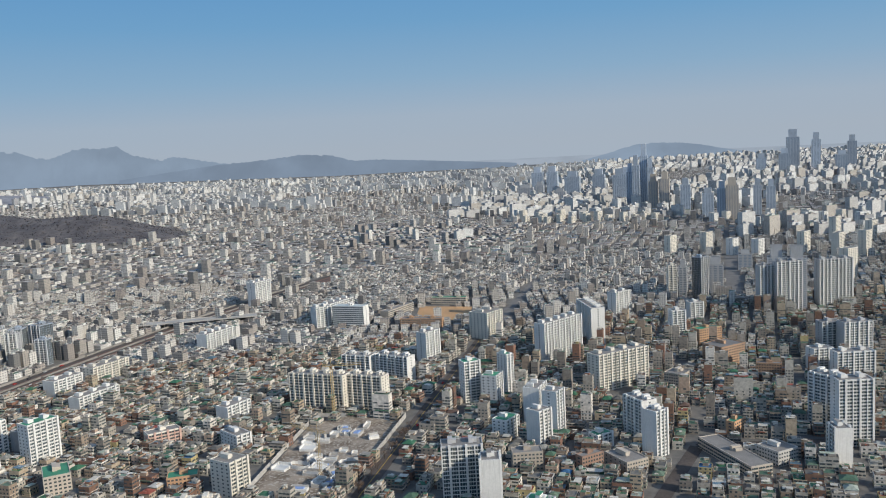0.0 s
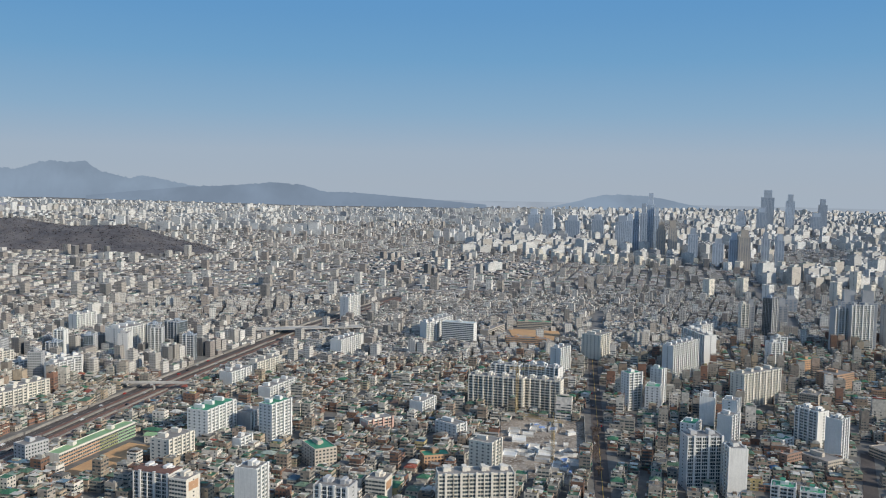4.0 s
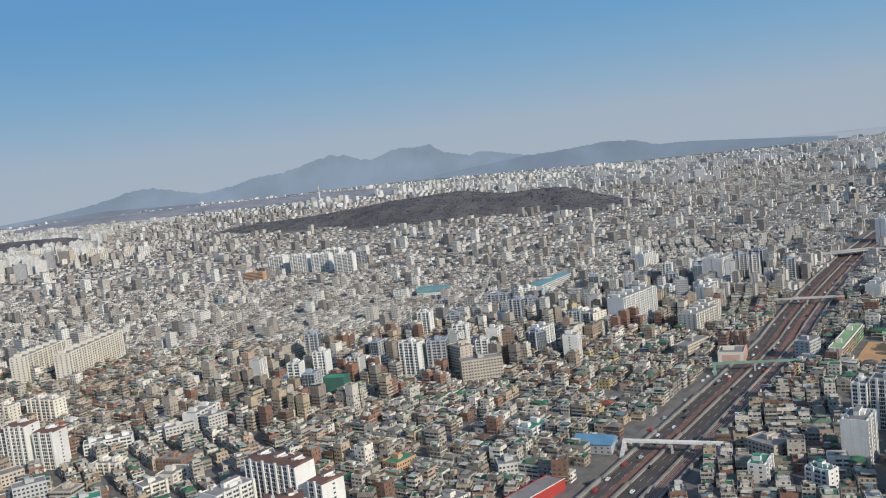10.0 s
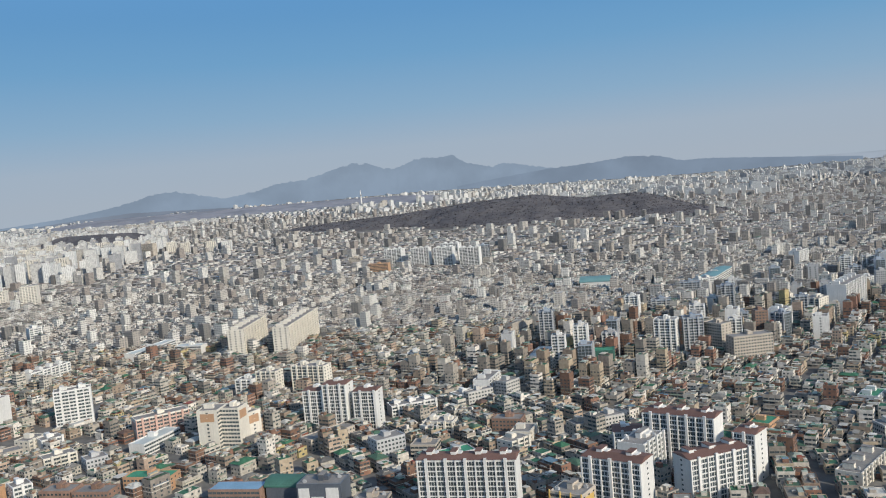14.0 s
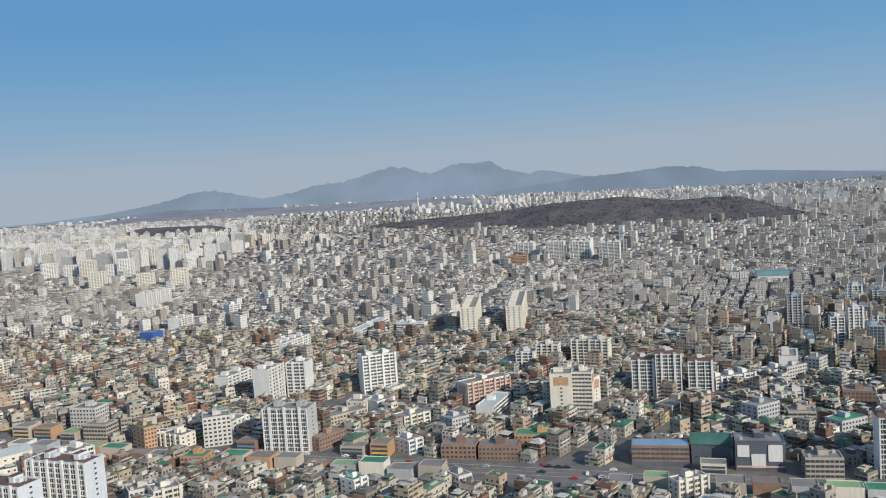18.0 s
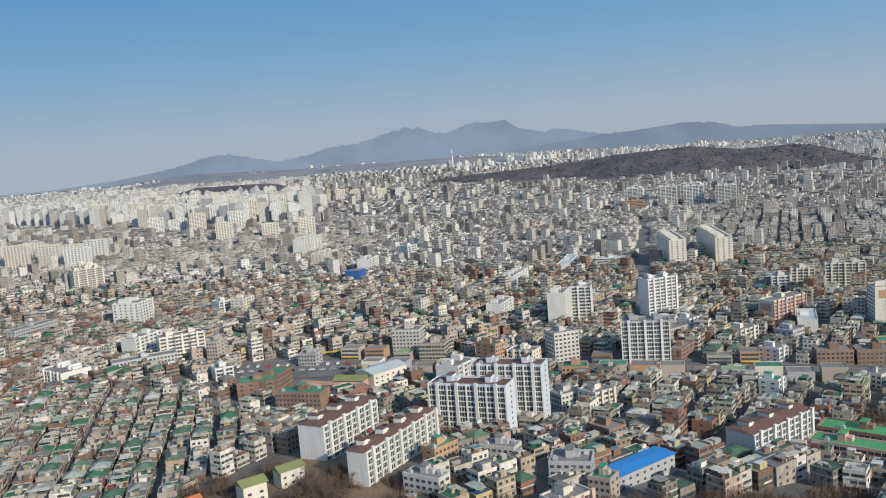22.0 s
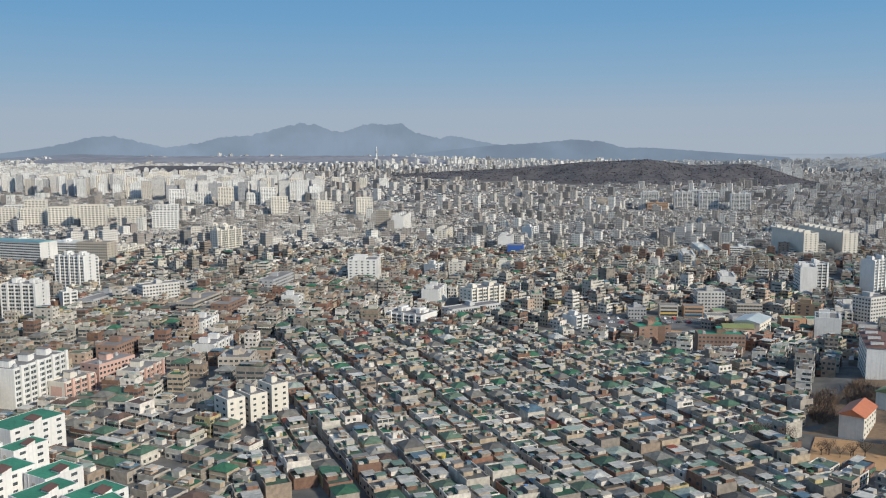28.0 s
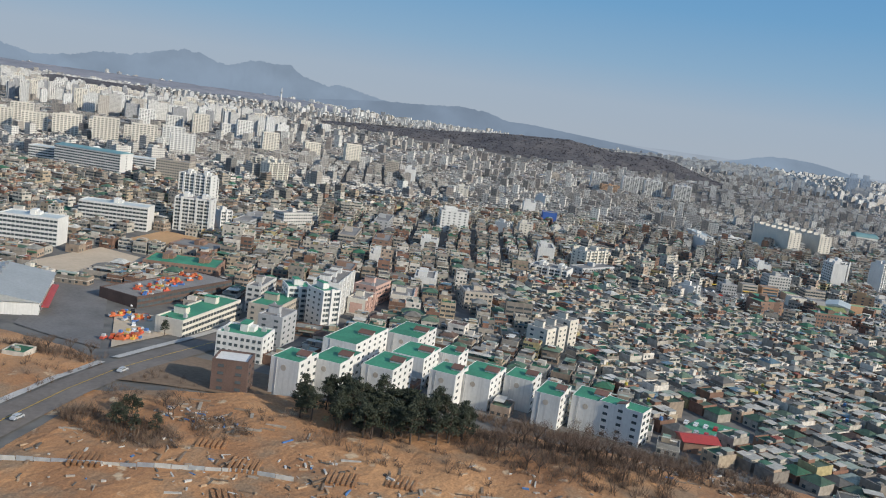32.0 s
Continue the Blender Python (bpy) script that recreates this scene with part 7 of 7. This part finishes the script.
for cx_, cy_, rx_, ry_, num in ((-866, -474, 12, 5, 18), (-862, -492, 26, 8, 20), (-788, -450, 12, 5, 8), (-828, -480, 18, 7, 16)):
    for i in range(num):
        x, y = cx_ + random.uniform(-rx_, rx_), cy_ + random.uniform(-ry_, ry_)
        m_ = pose(x, y, soil_z(x, y) - 0.1, 0, 0, random.choice((20, 24, 110, 66)) + random.uniform(-6, 6))
        if first_:
            plank.matrix_basis, first_ = m_, False
        else:
            o = copy_thing(plank, m_)
            k = random.uniform(0.5, 1.2)
            o.scale = (k, random.uniform(0.6, 1.4), k)
M_SHEET = object_mat("fence_sheet", [(0.0, (0.52, 0.51, 0.48)), (0.4, (0.40, 0.42, 0.43)), (0.7, (0.58, 0.54, 0.47)), (0.9, (0.33, 0.35, 0.38))], 0.6, 0.25)
plot = new("vegetable_plot")
for i in range(6):
    part("bed", boxes((-2.2, 2.2, i * 0.8 - 2.2, i * 0.8 - 1.75, -0.4, 0.14)), M_DIRT, plot)
tagged(plot, "small plot of raised earth beds", "plot", "plots on the slope")
for i, (x, y) in enumerate(((-836, -478), (-844, -482), (-858, -486), (-866, -482), (-824, -476), (-878, -496), (-850, -494), (-836, -486), (-843, -488), (-829, -482), (-856, -494))):
    m_ = pose(x, y, soil_z(x, y) + 0.05, 0, 0, 100 + i * 3)
    if i == 0:
        plot.matrix_basis = m_
    else:
        copy_thing(plot, m_)
for x1, y1, x2, y2 in ((-888, -502, -871, -494), (-871, -494, -858, -488), (-858, -488, -850, -486)):
    fence(((x1, y1), (x2, y2)), 0.9, M_SHEET, "weathered sheet-metal fence across the earth plots")

# odds and ends strewn over the plots
rg = np.random.default_rng(21)
bits_ = []
for cx_, cy_, rx_, ry_, num in ((-872, -477, 8, 3, 90), (-862, -490, 26, 6, 120), (-834, -482, 22, 6, 130), (-880, -500, 12, 5, 30), (-790, -446, 14, 6, 90), (-812, -470, 20, 6, 60)):
    a_, r_ = rg.uniform(0, 6.283, num), np.sqrt(rg.random(num))
    px_, py_ = cx_ + np.cos(a_) * r_ * rx_, cy_ + np.sin(a_) * r_ * ry_
    pz_ = np.array([soil_z(a, c) for a, c in zip(px_, py_)])
    bits_.append((px_, py_, pz_ - 0.15, rg.uniform(0, 3.14, num), rg.uniform(0.2, 1.0, num) ** 2 * 1.6 + 0.15, rg.uniform(0.1, 0.35, num), rg.uniform(0.22, 0.45, num)))
M_ODDS = island_mat("strewn_odds", [(0.0, (0.42, 0.36, 0.30)), (0.25, (0.25, 0.17, 0.11)), (0.45, (0.62, 0.58, 0.52)), (0.62, (0.14, 0.12, 0.10)), (0.78, (0.48, 0.34, 0.22)), (0.9, (0.10, 0.22, 0.45)), (0.95, (0.55, 0.55, 0.55))])


# ---- the small houses that fill the town ----
def along(x, y):
    """Distance off the flight line, and distance along it."""
    return -0.596 * x + 0.803 * y, -0.803 * x - 0.596 * y


def rot_vecs(rot):
    return np.cos(rot), np.sin(rot)


def place(x, y, z, rot, local):
    """Local points (n, k, 3) turned and moved to their places."""
    ca, sa = np.cos(rot)[:, None], np.sin(rot)[:, None]
    return np.stack([x[:, None] + local[..., 0] * ca - local[..., 1] * sa, y[:, None] + local[..., 0] * sa + local[..., 1] * ca, z[:, None] + local[..., 2]], -1)


CORNERS = np.array([(-1, -1), (1, -1), (1, 1), (-1, 1)], float) * 0.5


def shells(x, y, z, rot, w, d, h, parapet=0.2, rim=0.13):
    """Flat-roofed houses with a parapet: 16 corners and 13 faces each."""
    n = len(x)
    loc = np.zeros((n, 16, 3))
    for k, (sx, sy) in enumerate(CORNERS):
        for j, (inset, zz) in enumerate(((0, -1.5), (0, None), (rim, None), (rim, "in"))):
            loc[:, j * 4 + k, 0] = sx * (w - 2 * inset)
            loc[:, j * 4 + k, 1] = sy * (d - 2 * inset)
            loc[:, j * 4 + k, 2] = zz if isinstance(zz, float) else (h if zz is None else h - parapet)
    f = []
    for j in range(3):
        for k in range(4):
            k2 = (k + 1) % 4
            f.append((j * 4 + k, j * 4 + k2, (j + 1) * 4 + k2, (j + 1) * 4 + k))
    f.append((12, 13, 14, 15))
    f = np.array(f)
    v = place(x, y, z, rot, loc).reshape(-1, 3)
    q = (f[None] + (np.arange(n) * 16)[:, None, None]).reshape(-1, 4)
    return v, q, np.tile(np.array([0] * 12 + [1]), n)


def cubes(x, y, z, rot, w, d, h, ox=0.0, oy=0.0, z0=0.0, roof=1, wall=0, taper=1.0):
    n = len(x)
    loc = np.zeros((n, 8, 3))
    for k, (sx, sy) in enumerate(CORNERS):
        for j in range(2):
            loc[:, j * 4 + k, 0] = sx * w * (taper if j else 1.0) + ox
            loc[:, j * 4 + k, 1] = sy * d * (taper if j else 1.0) + oy
            loc[:, j * 4 + k, 2] = z0 + (h if j else 0.0)
    f = np.array([(0, 1, 5, 4), (1, 2, 6, 5), (2, 3, 7, 6), (3, 0, 4, 7), (4, 5, 6, 7)])
    v = place(x, y, z, rot, loc).reshape(-1, 3)
    q = (f[None] + (np.arange(n) * 8)[:, None, None]).reshape(-1, 4)
    return v, q, np.tile(np.array([wall] * 4 + [roof]), n)


def panes(x, y, z, rot, w, d, h, cols, rng):
    """Window panes 3 cm proud of the four walls."""
    out = []
    broad = rng.random(len(x)) < 0.55
    for side in range(4):
        span = w if side % 2 == 0 else d
        dep = d if side % 2 == 0 else w
        for lv in range(6):
            for c in range(cols):
                ok = (h > lv * 1.4 + 1.3) & (rng.random(len(x)) < 0.8) & (side != 2)
                if not ok.any():
                    continue
                u = ((c + 0.5) / cols - 0.5) * span[ok] + rng.uniform(-0.15, 0.15, ok.sum())
                hw = np.where(broad[ok], span[ok] / cols * 0.42, rng.uniform(0.28, 0.42, ok.sum()))
                zb = lv * 1.4 + 0.5
                e = -(dep[ok] / 2 + 0.03)
                loc = np.zeros((ok.sum(), 4, 3))
                for k, (su, sz) in enumerate(((-1, 0), (1, 0), (1, 1), (-1, 1))):
                    a, bq = u + su * hw, e
                    for _ in range(side):
                        a, bq = -bq, a
                    loc[:, k, 0], loc[:, k, 1], loc[:, k, 2] = a, bq, zb + sz * 0.62
                out.append(place(x[ok], y[ok], z[ok], rot[ok], loc).reshape(-1, 3))
    v = np.concatenate(out)
    return v, np.arange(len(v)).reshape(-1, 4), np.full(len(v) // 4, 2)


def gather(name, chunks, materials, label, category):
    vs, qs, ms, base = [], [], [], 0
    for v, q, mi in chunks:
        vs.append(v); qs.append(q + base); ms.append(mi)
        base += len(v)
    ob = new(name, raw_mesh(name, np.concatenate(vs), np.concatenate(qs), np.concatenate(ms), materials))
    return tagged(ob, label, category, kind="stuff")


def in_view(x, y):
    a = 0.2 * (y + 60) - 0.98 * (x - 20) > 0
    return a & ((-0.91 * (y + 640) - 0.41 * (x + 700)) < 0)


def lots(rng, pmin, pmax, tile, pitch_u, pitch_v, street, turn):
    """House lots: tiles of town, each with its own street direction, back-to-back rows with a street between."""
    P, S = [], []
    nx = np.arange(-4300, 900, tile)
    ny = np.arange(-700, 4300, tile)
    seeds = np.array([(a + rng.uniform(-0.3, 0.3) * tile, c + rng.uniform(-0.3, 0.3) * tile) for a in nx for c in ny])
    p, s = along(seeds[:, 0], seeds[:, 1])
    near = (p > pmin - tile) & (p < pmax + tile) & in_view(seeds[:, 0], seeds[:, 1] + tile)
    seeds = seeds[near]
    angs = np.where(rng.random(len(seeds)) < 0.5, 0.0, rng.uniform(-1, 1, len(seeds)) * turn)
    out = []
    for k, (sx, sy) in enumerate(seeds):
        a = angs[k] + (0.0 if rng.random() < 0.5 else math.pi / 2)
        half = tile * 0.95
        us = np.arange(-half, half, pitch_u)
        vs_, v0, i = [], -half, 0
        while v0 < half:
            vs_.append(v0)
            v0 += pitch_v + (street if i % 2 else 0.0)
            i += 1
        U, V = np.meshgrid(us, np.array(vs_))
        U = (U + rng.uniform(-0.12, 0.12, U.shape) * pitch_u).ravel()
        V = (V + rng.uniform(-0.13, 0.13, V.shape) * pitch_v).ravel()
        keep = (np.floor((U + half) / pitch_u) % 11) > 0.5
        U, V = U[keep], V[keep]
        x, y = sx + U * math.cos(a) - V * math.sin(a), sy + U * math.sin(a) + V * math.cos(a)
        d2 = (x[:, None] - seeds[None, :, 0]) ** 2 + (y[:, None] - seeds[None, :, 1]) ** 2 if len(seeds) < 400 else None
        if d2 is not None:
            ok = d2.argmin(1) == k
        else:
            close = np.argsort((seeds[:, 0] - sx) ** 2 + (seeds[:, 1] - sy) ** 2)[:10]
            d2 = (x[:, None] - seeds[None, close, 0]) ** 2 + (y[:, None] - seeds[None, close, 1]) ** 2
            ok = close[d2.argmin(1)] == k
        out.append(np.stack([x[ok], y[ok], np.full(ok.sum(), a)], -1))
    q = np.concatenate(out)
    p, s = along(q[:, 0], q[:, 1])
    q = q[(p > pmin) & (p <= pmax) & in_view(q[:, 0], q[:, 1])]
    return q


gather("strewn_odds", [cubes(*k) for k in bits_], [M_ODDS, M_ODDS], "boards, rubble and sheets strewn over the earth plots", "debris")
TOWN_KINDS = ((4.4, 4.6, 4.3, "three-storey rendered town house with a flat roof"), (4.6, 4.8, 2.9, "two-storey town house with a shed on its roof"), (4.2, 4.9, 3.6, "brick town house with a roof terrace"),
              (4.8, 4.4, 5.7, "four-storey town house with bands of windows"), (4.3, 4.3, 2.6, "low town house with a green roof"))


def town_house(w, d, h, no):
    root = new("town_house")
    part("wall_shell", shell_mesh(w, d, h, M_HWALL, 1.5, 0.14, 0.22), M_HWALL, root)
    part("roof_deck", boxes((-w / 2 + 0.12, w / 2 - 0.12, -d / 2 + 0.12, d / 2 - 0.12, h - 0.5, h - 0.2)), M_HROOF, root)
    cx = (-0.2, 0.15, -0.1, 0.22, 0.0)[no] * w
    part("stair_head", boxes((cx - 0.8, cx + 0.8, -d * 0.05, d * 0.4, h - 0.21, h + 0.9)), M_HWALL, root)
    part("roof_sheet", boxes((cx - 1.0, cx + (1.9 if no == 1 else 1.0), -d * 0.12, d * 0.44, h + 0.9, h + 1.0)), M_HTOP, root)
    lv = 0
    while lv * 1.4 + 1.2 < h:
        if no % 2:
            part("window_band", boxes((-w * 0.42, w * 0.42, -d / 2 - 0.04, -d / 2 + 0.02, lv * 1.4 + 0.5, lv * 1.4 + 1.1)), M_GLASS, root)
        else:
            for c in (-0.26, 0.26):
                part("window", boxes((w * c - 0.5, w * c + 0.5, -d / 2 - 0.04, -d / 2 + 0.02, lv * 1.4 + 0.45, lv * 1.4 + 1.1)), M_GLASS, root)
        lv += 1
    return root


rng = np.random.default_rng(7)
WOOD_OK = lambda x, y: (woods_hill(x, y) < 9.0) & (low_woods(x, y) < 6.0) & (far_woods(x, y) < 11.0)
q = lots(rng, 60, 520, 130.0, 5.3, 5.6, 3.0, 0.4)
q = q[~in_poly(q[:, 0], q[:, 1], ROW_POLY) & free(q[:, 0], q[:, 1], 1.3) & WOOD_OK(q[:, 0], q[:, 1])]
n_ = len(q)
w, d = rng.uniform(3.5, 4.8, n_), rng.uniform(3.6, 5.0, n_)
w = np.where(rng.random(n_) < 0.12, w * rng.uniform(1.3, 1.9, n_), w)
tall = rng.random(n_)
h = np.where(tall < 0.45, rng.uniform(2.4, 3.4, n_), np.where(tall < 0.93, rng.uniform(3.4, 5.2, n_), rng.uniform(5.5, 9.0, n_)))
h = np.where((seg_dist(q[:, 0], q[:, 1], -560, 90, -430, 430) < 62) & (tall > 0.62), rng.uniform(6.5, 13.0, n_), h)
h = np.where((np.abs(q[:, 0] + 20) < 140) & (q[:, 1] > 330) & (tall > 0.85), rng.uniform(7, 14, n_), h)
h = np.where((q[:, 0] < -735) & (q[:, 1] < -375), np.minimum(h, 2.4), h)
z = ground_np(q[:, 0], q[:, 1])
hut = rng.random(n_) < 0.7
x_, y_, r_ = q.T
rx_, ry_ = ROW_REST[:, 0], ROW_REST[:, 1]
rn_ = len(rx_)
rr_ = np.full(rn_, radians(ROW_ROT))
rw_, rd_, rh_ = rng.uniform(3.7, 4.4, rn_), rng.uniform(4.0, 4.7, rn_), np.where(rng.random(rn_) < 0.9, rng.uniform(2.0, 3.0, rn_), rng.uniform(3.4, 4.6, rn_))
x_, y_, r_, w, d, h = (np.concatenate(k) for k in ((x_, rx_), (y_, ry_), (r_, rr_), (w, rw_), (d, rd_), (h, rh_)))
z, hut = ground_np(x_, y_), rng.random(len(x_)) < 0.7
# the houses closest to the flight line stand as things of their own
line_ = along(x_, y_)[0] - 55.0 * np.exp(-((along(x_, y_)[1] - 640.0) / 160.0) ** 2)
line_[n_:] = 9e9
first_ = np.argsort(line_)[:66]
for kind_no, (tw, td, th, lab) in enumerate(TOWN_KINDS):
    proto = town_house(tw, td, th, kind_no)
    tagged(proto, lab, "house", "town houses")
    mine = [i for i in first_ if i % len(TOWN_KINDS) == kind_no]
    for j, i in enumerate(mine):
        m_ = pose(x_[i], y_[i], z[i], 0, 0, math.degrees(r_[i]) + (0 if i % 2 else 180))
        if j == 0:
            proto.matrix_basis = m_
        else:
            copy_thing(proto, m_)
rest_ = np.setdiff1d(np.arange(len(x_)), first_)
x_, y_, z, r_, w, d, h, hut = (k[rest_] for k in (x_, y_, z, r_, w, d, h, hut))
nn_ = len(x_)
kind_ = rng.random(nn_)
hip, eave = (kind_ < 0.16) & (h < 4.5), (kind_ > 0.16) & (kind_ < 0.42)
bits = [shells(x_, y_, z, r_, w, d, h), cubes(x_[hut], y_[hut], z[hut] + h[hut] - 0.21, r_[hut], w[hut] * rng.uniform(0.3, 0.5, hut.sum()), d[hut] * rng.uniform(0.26, 0.42, hut.sum()), rng.uniform(0.8, 1.35, hut.sum()),
        w[hut] * rng.uniform(-0.2, 0.2, hut.sum()), d[hut] * rng.uniform(-0.22, 0.25, hut.sum()), roof=3)]
bits.append(cubes(x_[hip], y_[hip], z[hip] + h[hip] + 0.01, r_[hip], w[hip] * 1.1, d[hip] * 1.1, 0.95, wall=1, taper=0.25))
bits.append(cubes(x_[eave], y_[eave], z[eave] + h[eave] + rng.uniform(0.3, 0.8, eave.sum()), r_[eave], w[eave] * rng.uniform(0.4, 0.9, eave.sum()), d[eave] * rng.uniform(0.4, 0.9, eave.sum()), 0.1, w[eave] * rng.uniform(-0.15, 0.15, eave.sum()), d[eave] * rng.uniform(-0.15, 0.15, eave.sum()), roof=3, wall=3))
for share in (0.85, 0.7, 0.5):
    some = (rng.random(nn_) < share) & ~hip
    k_ = some.sum()
    bits.append(cubes(x_[some], y_[some], z[some] + h[some] - 0.21, r_[some], rng.uniform(0.5, 1.7, k_), rng.uniform(0.4, 1.1, k_), rng.uniform(0.35, 1.0, k_), w[some] * rng.uniform(-0.34, 0.34, k_), d[some] * rng.uniform(-0.36, 0.36, k_), roof=3, wall=0))
some = rng.random(nn_) < 0.5
k_ = some.sum()
bits.append(cubes(x_[some], y_[some], z[some], r_[some], rng.uniform(1.2, 2.6, k_), rng.uniform(1.0, 1.7, k_), rng.uniform(1.0, 1.8, k_), w[some] * rng.uniform(-0.3, 0.3, k_), d[some] * 0.5 + 0.5, roof=3, wall=0))
for lv in (1, 2, 3):
    some = (h > lv * 1.4 + 0.9) & (rng.random(nn_) < 0.7)
    k_ = some.sum()
    bits.append(cubes(x_[some], y_[some], z[some] + lv * 1.4 - 0.02, r_[some], w[some] + 0.2, d[some] + 0.2, 0.13, roof=3, wall=3))
    some = (h > lv * 1.4 + 0.9) & (rng.random(nn_) < 0.55)
    k_ = some.sum()
    bits.append(cubes(x_[some], y_[some], z[some] + lv * 1.4, r_[some], w[some] * rng.uniform(0.4, 0.9, k_), 0.5, 0.42, w[some] * rng.uniform(-0.05, 0.05, k_), np.where(rng.random(k_) < 0.5, -1, 1) * (d[some] * 0.5 + 0.2), roof=1, wall=3))
bits.append(panes(x_, y_, z, r_, w, d, h, 3, rng))
gather("houses_near", bits, [M_WALLS, M_ROOFS, M_GLASS, M_TOPS], "low brick and render houses with flat green, grey and pale roofs", "houses")

q = lots(rng, 520, 840, 190.0, 5.9, 6.2, 1.9, 0.5)
q = q[free(q[:, 0], q[:, 1], 2.0) & WOOD_OK(q[:, 0], q[:, 1])]
n_ = len(q)
w, d = rng.uniform(4.0, 5.5, n_), rng.uniform(4.2, 5.6, n_)
tall = rng.random(n_)
h = np.where(tall < 0.55, rng.uniform(2.2, 3.3, n_), np.where(tall < 0.94, rng.uniform(3.3, 4.8, n_), rng.uniform(6, 12, n_)))
w = np.where(rng.random(n_) < 0.12, w * rng.uniform(1.3, 2.2, n_), w)
h = np.where((seg_dist(q[:, 0], q[:, 1], -560, 90, -430, 430) < 62) & (tall > 0.62), rng.uniform(6.5, 13.0, n_), h)
z = ground_np(q[:, 0], q[:, 1])
hut = rng.random(n_) < 0.6
x_, y_, r_ = q.T
mid_ = [shells(x_, y_, z, r_, w, d, h), cubes(x_[hut], y_[hut], z[hut] + h[hut] - 0.22, r_[hut], w[hut] * rng.uniform(0.3, 0.5, hut.sum()), d[hut] * rng.uniform(0.25, 0.45, hut.sum()), rng.uniform(0.6, 1.4, hut.sum()), w[hut] * rng.uniform(-0.2, 0.2, hut.sum()), d[hut] * rng.uniform(-0.2, 0.25, hut.sum()), roof=2)]
for share in (0.7, 0.5):
    some = rng.random(n_) < share
    k_ = some.sum()
    mid_.append(cubes(x_[some], y_[some], z[some] + h[some] - 0.22, r_[some], rng.uniform(0.7, 2.2, k_), rng.uniform(0.6, 1.5, k_), rng.uniform(0.35, 1.0, k_), w[some] * rng.uniform(-0.32, 0.32, k_), d[some] * rng.uniform(-0.34, 0.34, k_), roof=2, wall=0))
gather("houses_mid", mid_,
       [M_WALLS_FAR, M_ROOFS_FAR, M_TOPS], "low houses of the middle distance with grey and green roofs", "houses")

q = lots(rng, 840, 2400, 300.0, 10.0, 10.4, 4.0, 0.6)
q = q[WOOD_OK(q[:, 0], q[:, 1])]
n_ = len(q)
w, d, h = rng.uniform(5.4, 8.4, n_), rng.uniform(5.4, 8.2, n_), np.where(rng.random(n_) < 0.95, rng.uniform(2.2, 4.4, n_), rng.uniform(7, 16, n_))
z = ground_np(q[:, 0], q[:, 1])
x_, y_, r_ = q.T
gather("houses_far", [cubes(x_, y_, z, r_, w, d, h)], [M_WALLS_FAR, M_ROOFS_FAR], "pale low houses far off", "houses")
q = lots(rng, 2400, 4300, 600.0, 21.0, 22.0, 8.0, 0.6)
q = q[(np.hypot(q[:, 0] - CX, q[:, 1] - CY) < 4150) & WOOD_OK(q[:, 0], q[:, 1])]
n_ = len(q)
w, d, h = rng.uniform(8, 15, n_), rng.uniform(8, 13, n_), np.where(rng.random(n_) < 0.93, rng.uniform(4, 7, n_), rng.uniform(9, 15, n_))
z = ground_np(q[:, 0], q[:, 1])
x_, y_, r_ = q.T
gather("houses_horizon", [cubes(x_, y_, z, r_, w, d, h)], [M_TOWERS_FAR, M_ROOFS_FAR], "pale town at the horizon", "houses")


# estates of tall blocks far off: the plain beyond the avenue, the far estates to the north
q = lots(rng, 760, 3400, 260.0, 27.0, 21.0, 9.0, 0.35)
px_, py_ = q[:, 0], q[:, 1]
cl = np.array([noise.noise(Vector((a * 0.0045, c * 0.0045, 4.2))) for a, c in zip(px_, py_)])
east = (px_ > -0.30 * py_ - 40) & (py_ > 1050)
NORTH = ((-1235, 255), (-1330, 205), (-1740, 240), (-2300, 300), (-2500, 900), (-2000, 980), (-1400, 530))
north = in_poly(px_, py_, NORTH)
beyond = (py_ > 1500) & ~east
keep = (east & (cl > -0.12)) | (north & (rng.random(len(q)) < 0.9)) | (beyond & (cl > 0.14))
q = q[keep & WOOD_OK(px_, py_) & free(px_, py_, 9.0)]
n_ = len(q)
x_, y_, r_ = q.T
z = ground_np(x_, y_)
rot_ = np.round(r_ / (math.pi / 2)) * (math.pi / 2) + rng.uniform(-0.15, 0.15, n_)
big = rng.random(n_)
bh = np.where(big < 0.75, rng.uniform(12, 19, n_), rng.uniform(19, 30, n_))
bl = rng.uniform(12, 22, n_)
in_n = in_poly(x_, y_, NORTH)
bh, bl = np.where(in_n, rng.uniform(19, 28, n_), bh), np.where(in_n, rng.uniform(9, 15, n_), bl)
rot_ = np.where(in_n | (x_ > -500), rot_ + 0.75, rot_)
gather("estate_blocks_far", [cubes(x_, y_, z - 1.0, rot_, bl, 7.5, bh), cubes(x_, y_, z - 1.0 + bh, rot_, bl * 0.3, 3.5, 2.0)],
       [M_TOWERS_FAR, M_ROOFS_FAR], "white and grey apartment blocks of the far estates", "apartments")
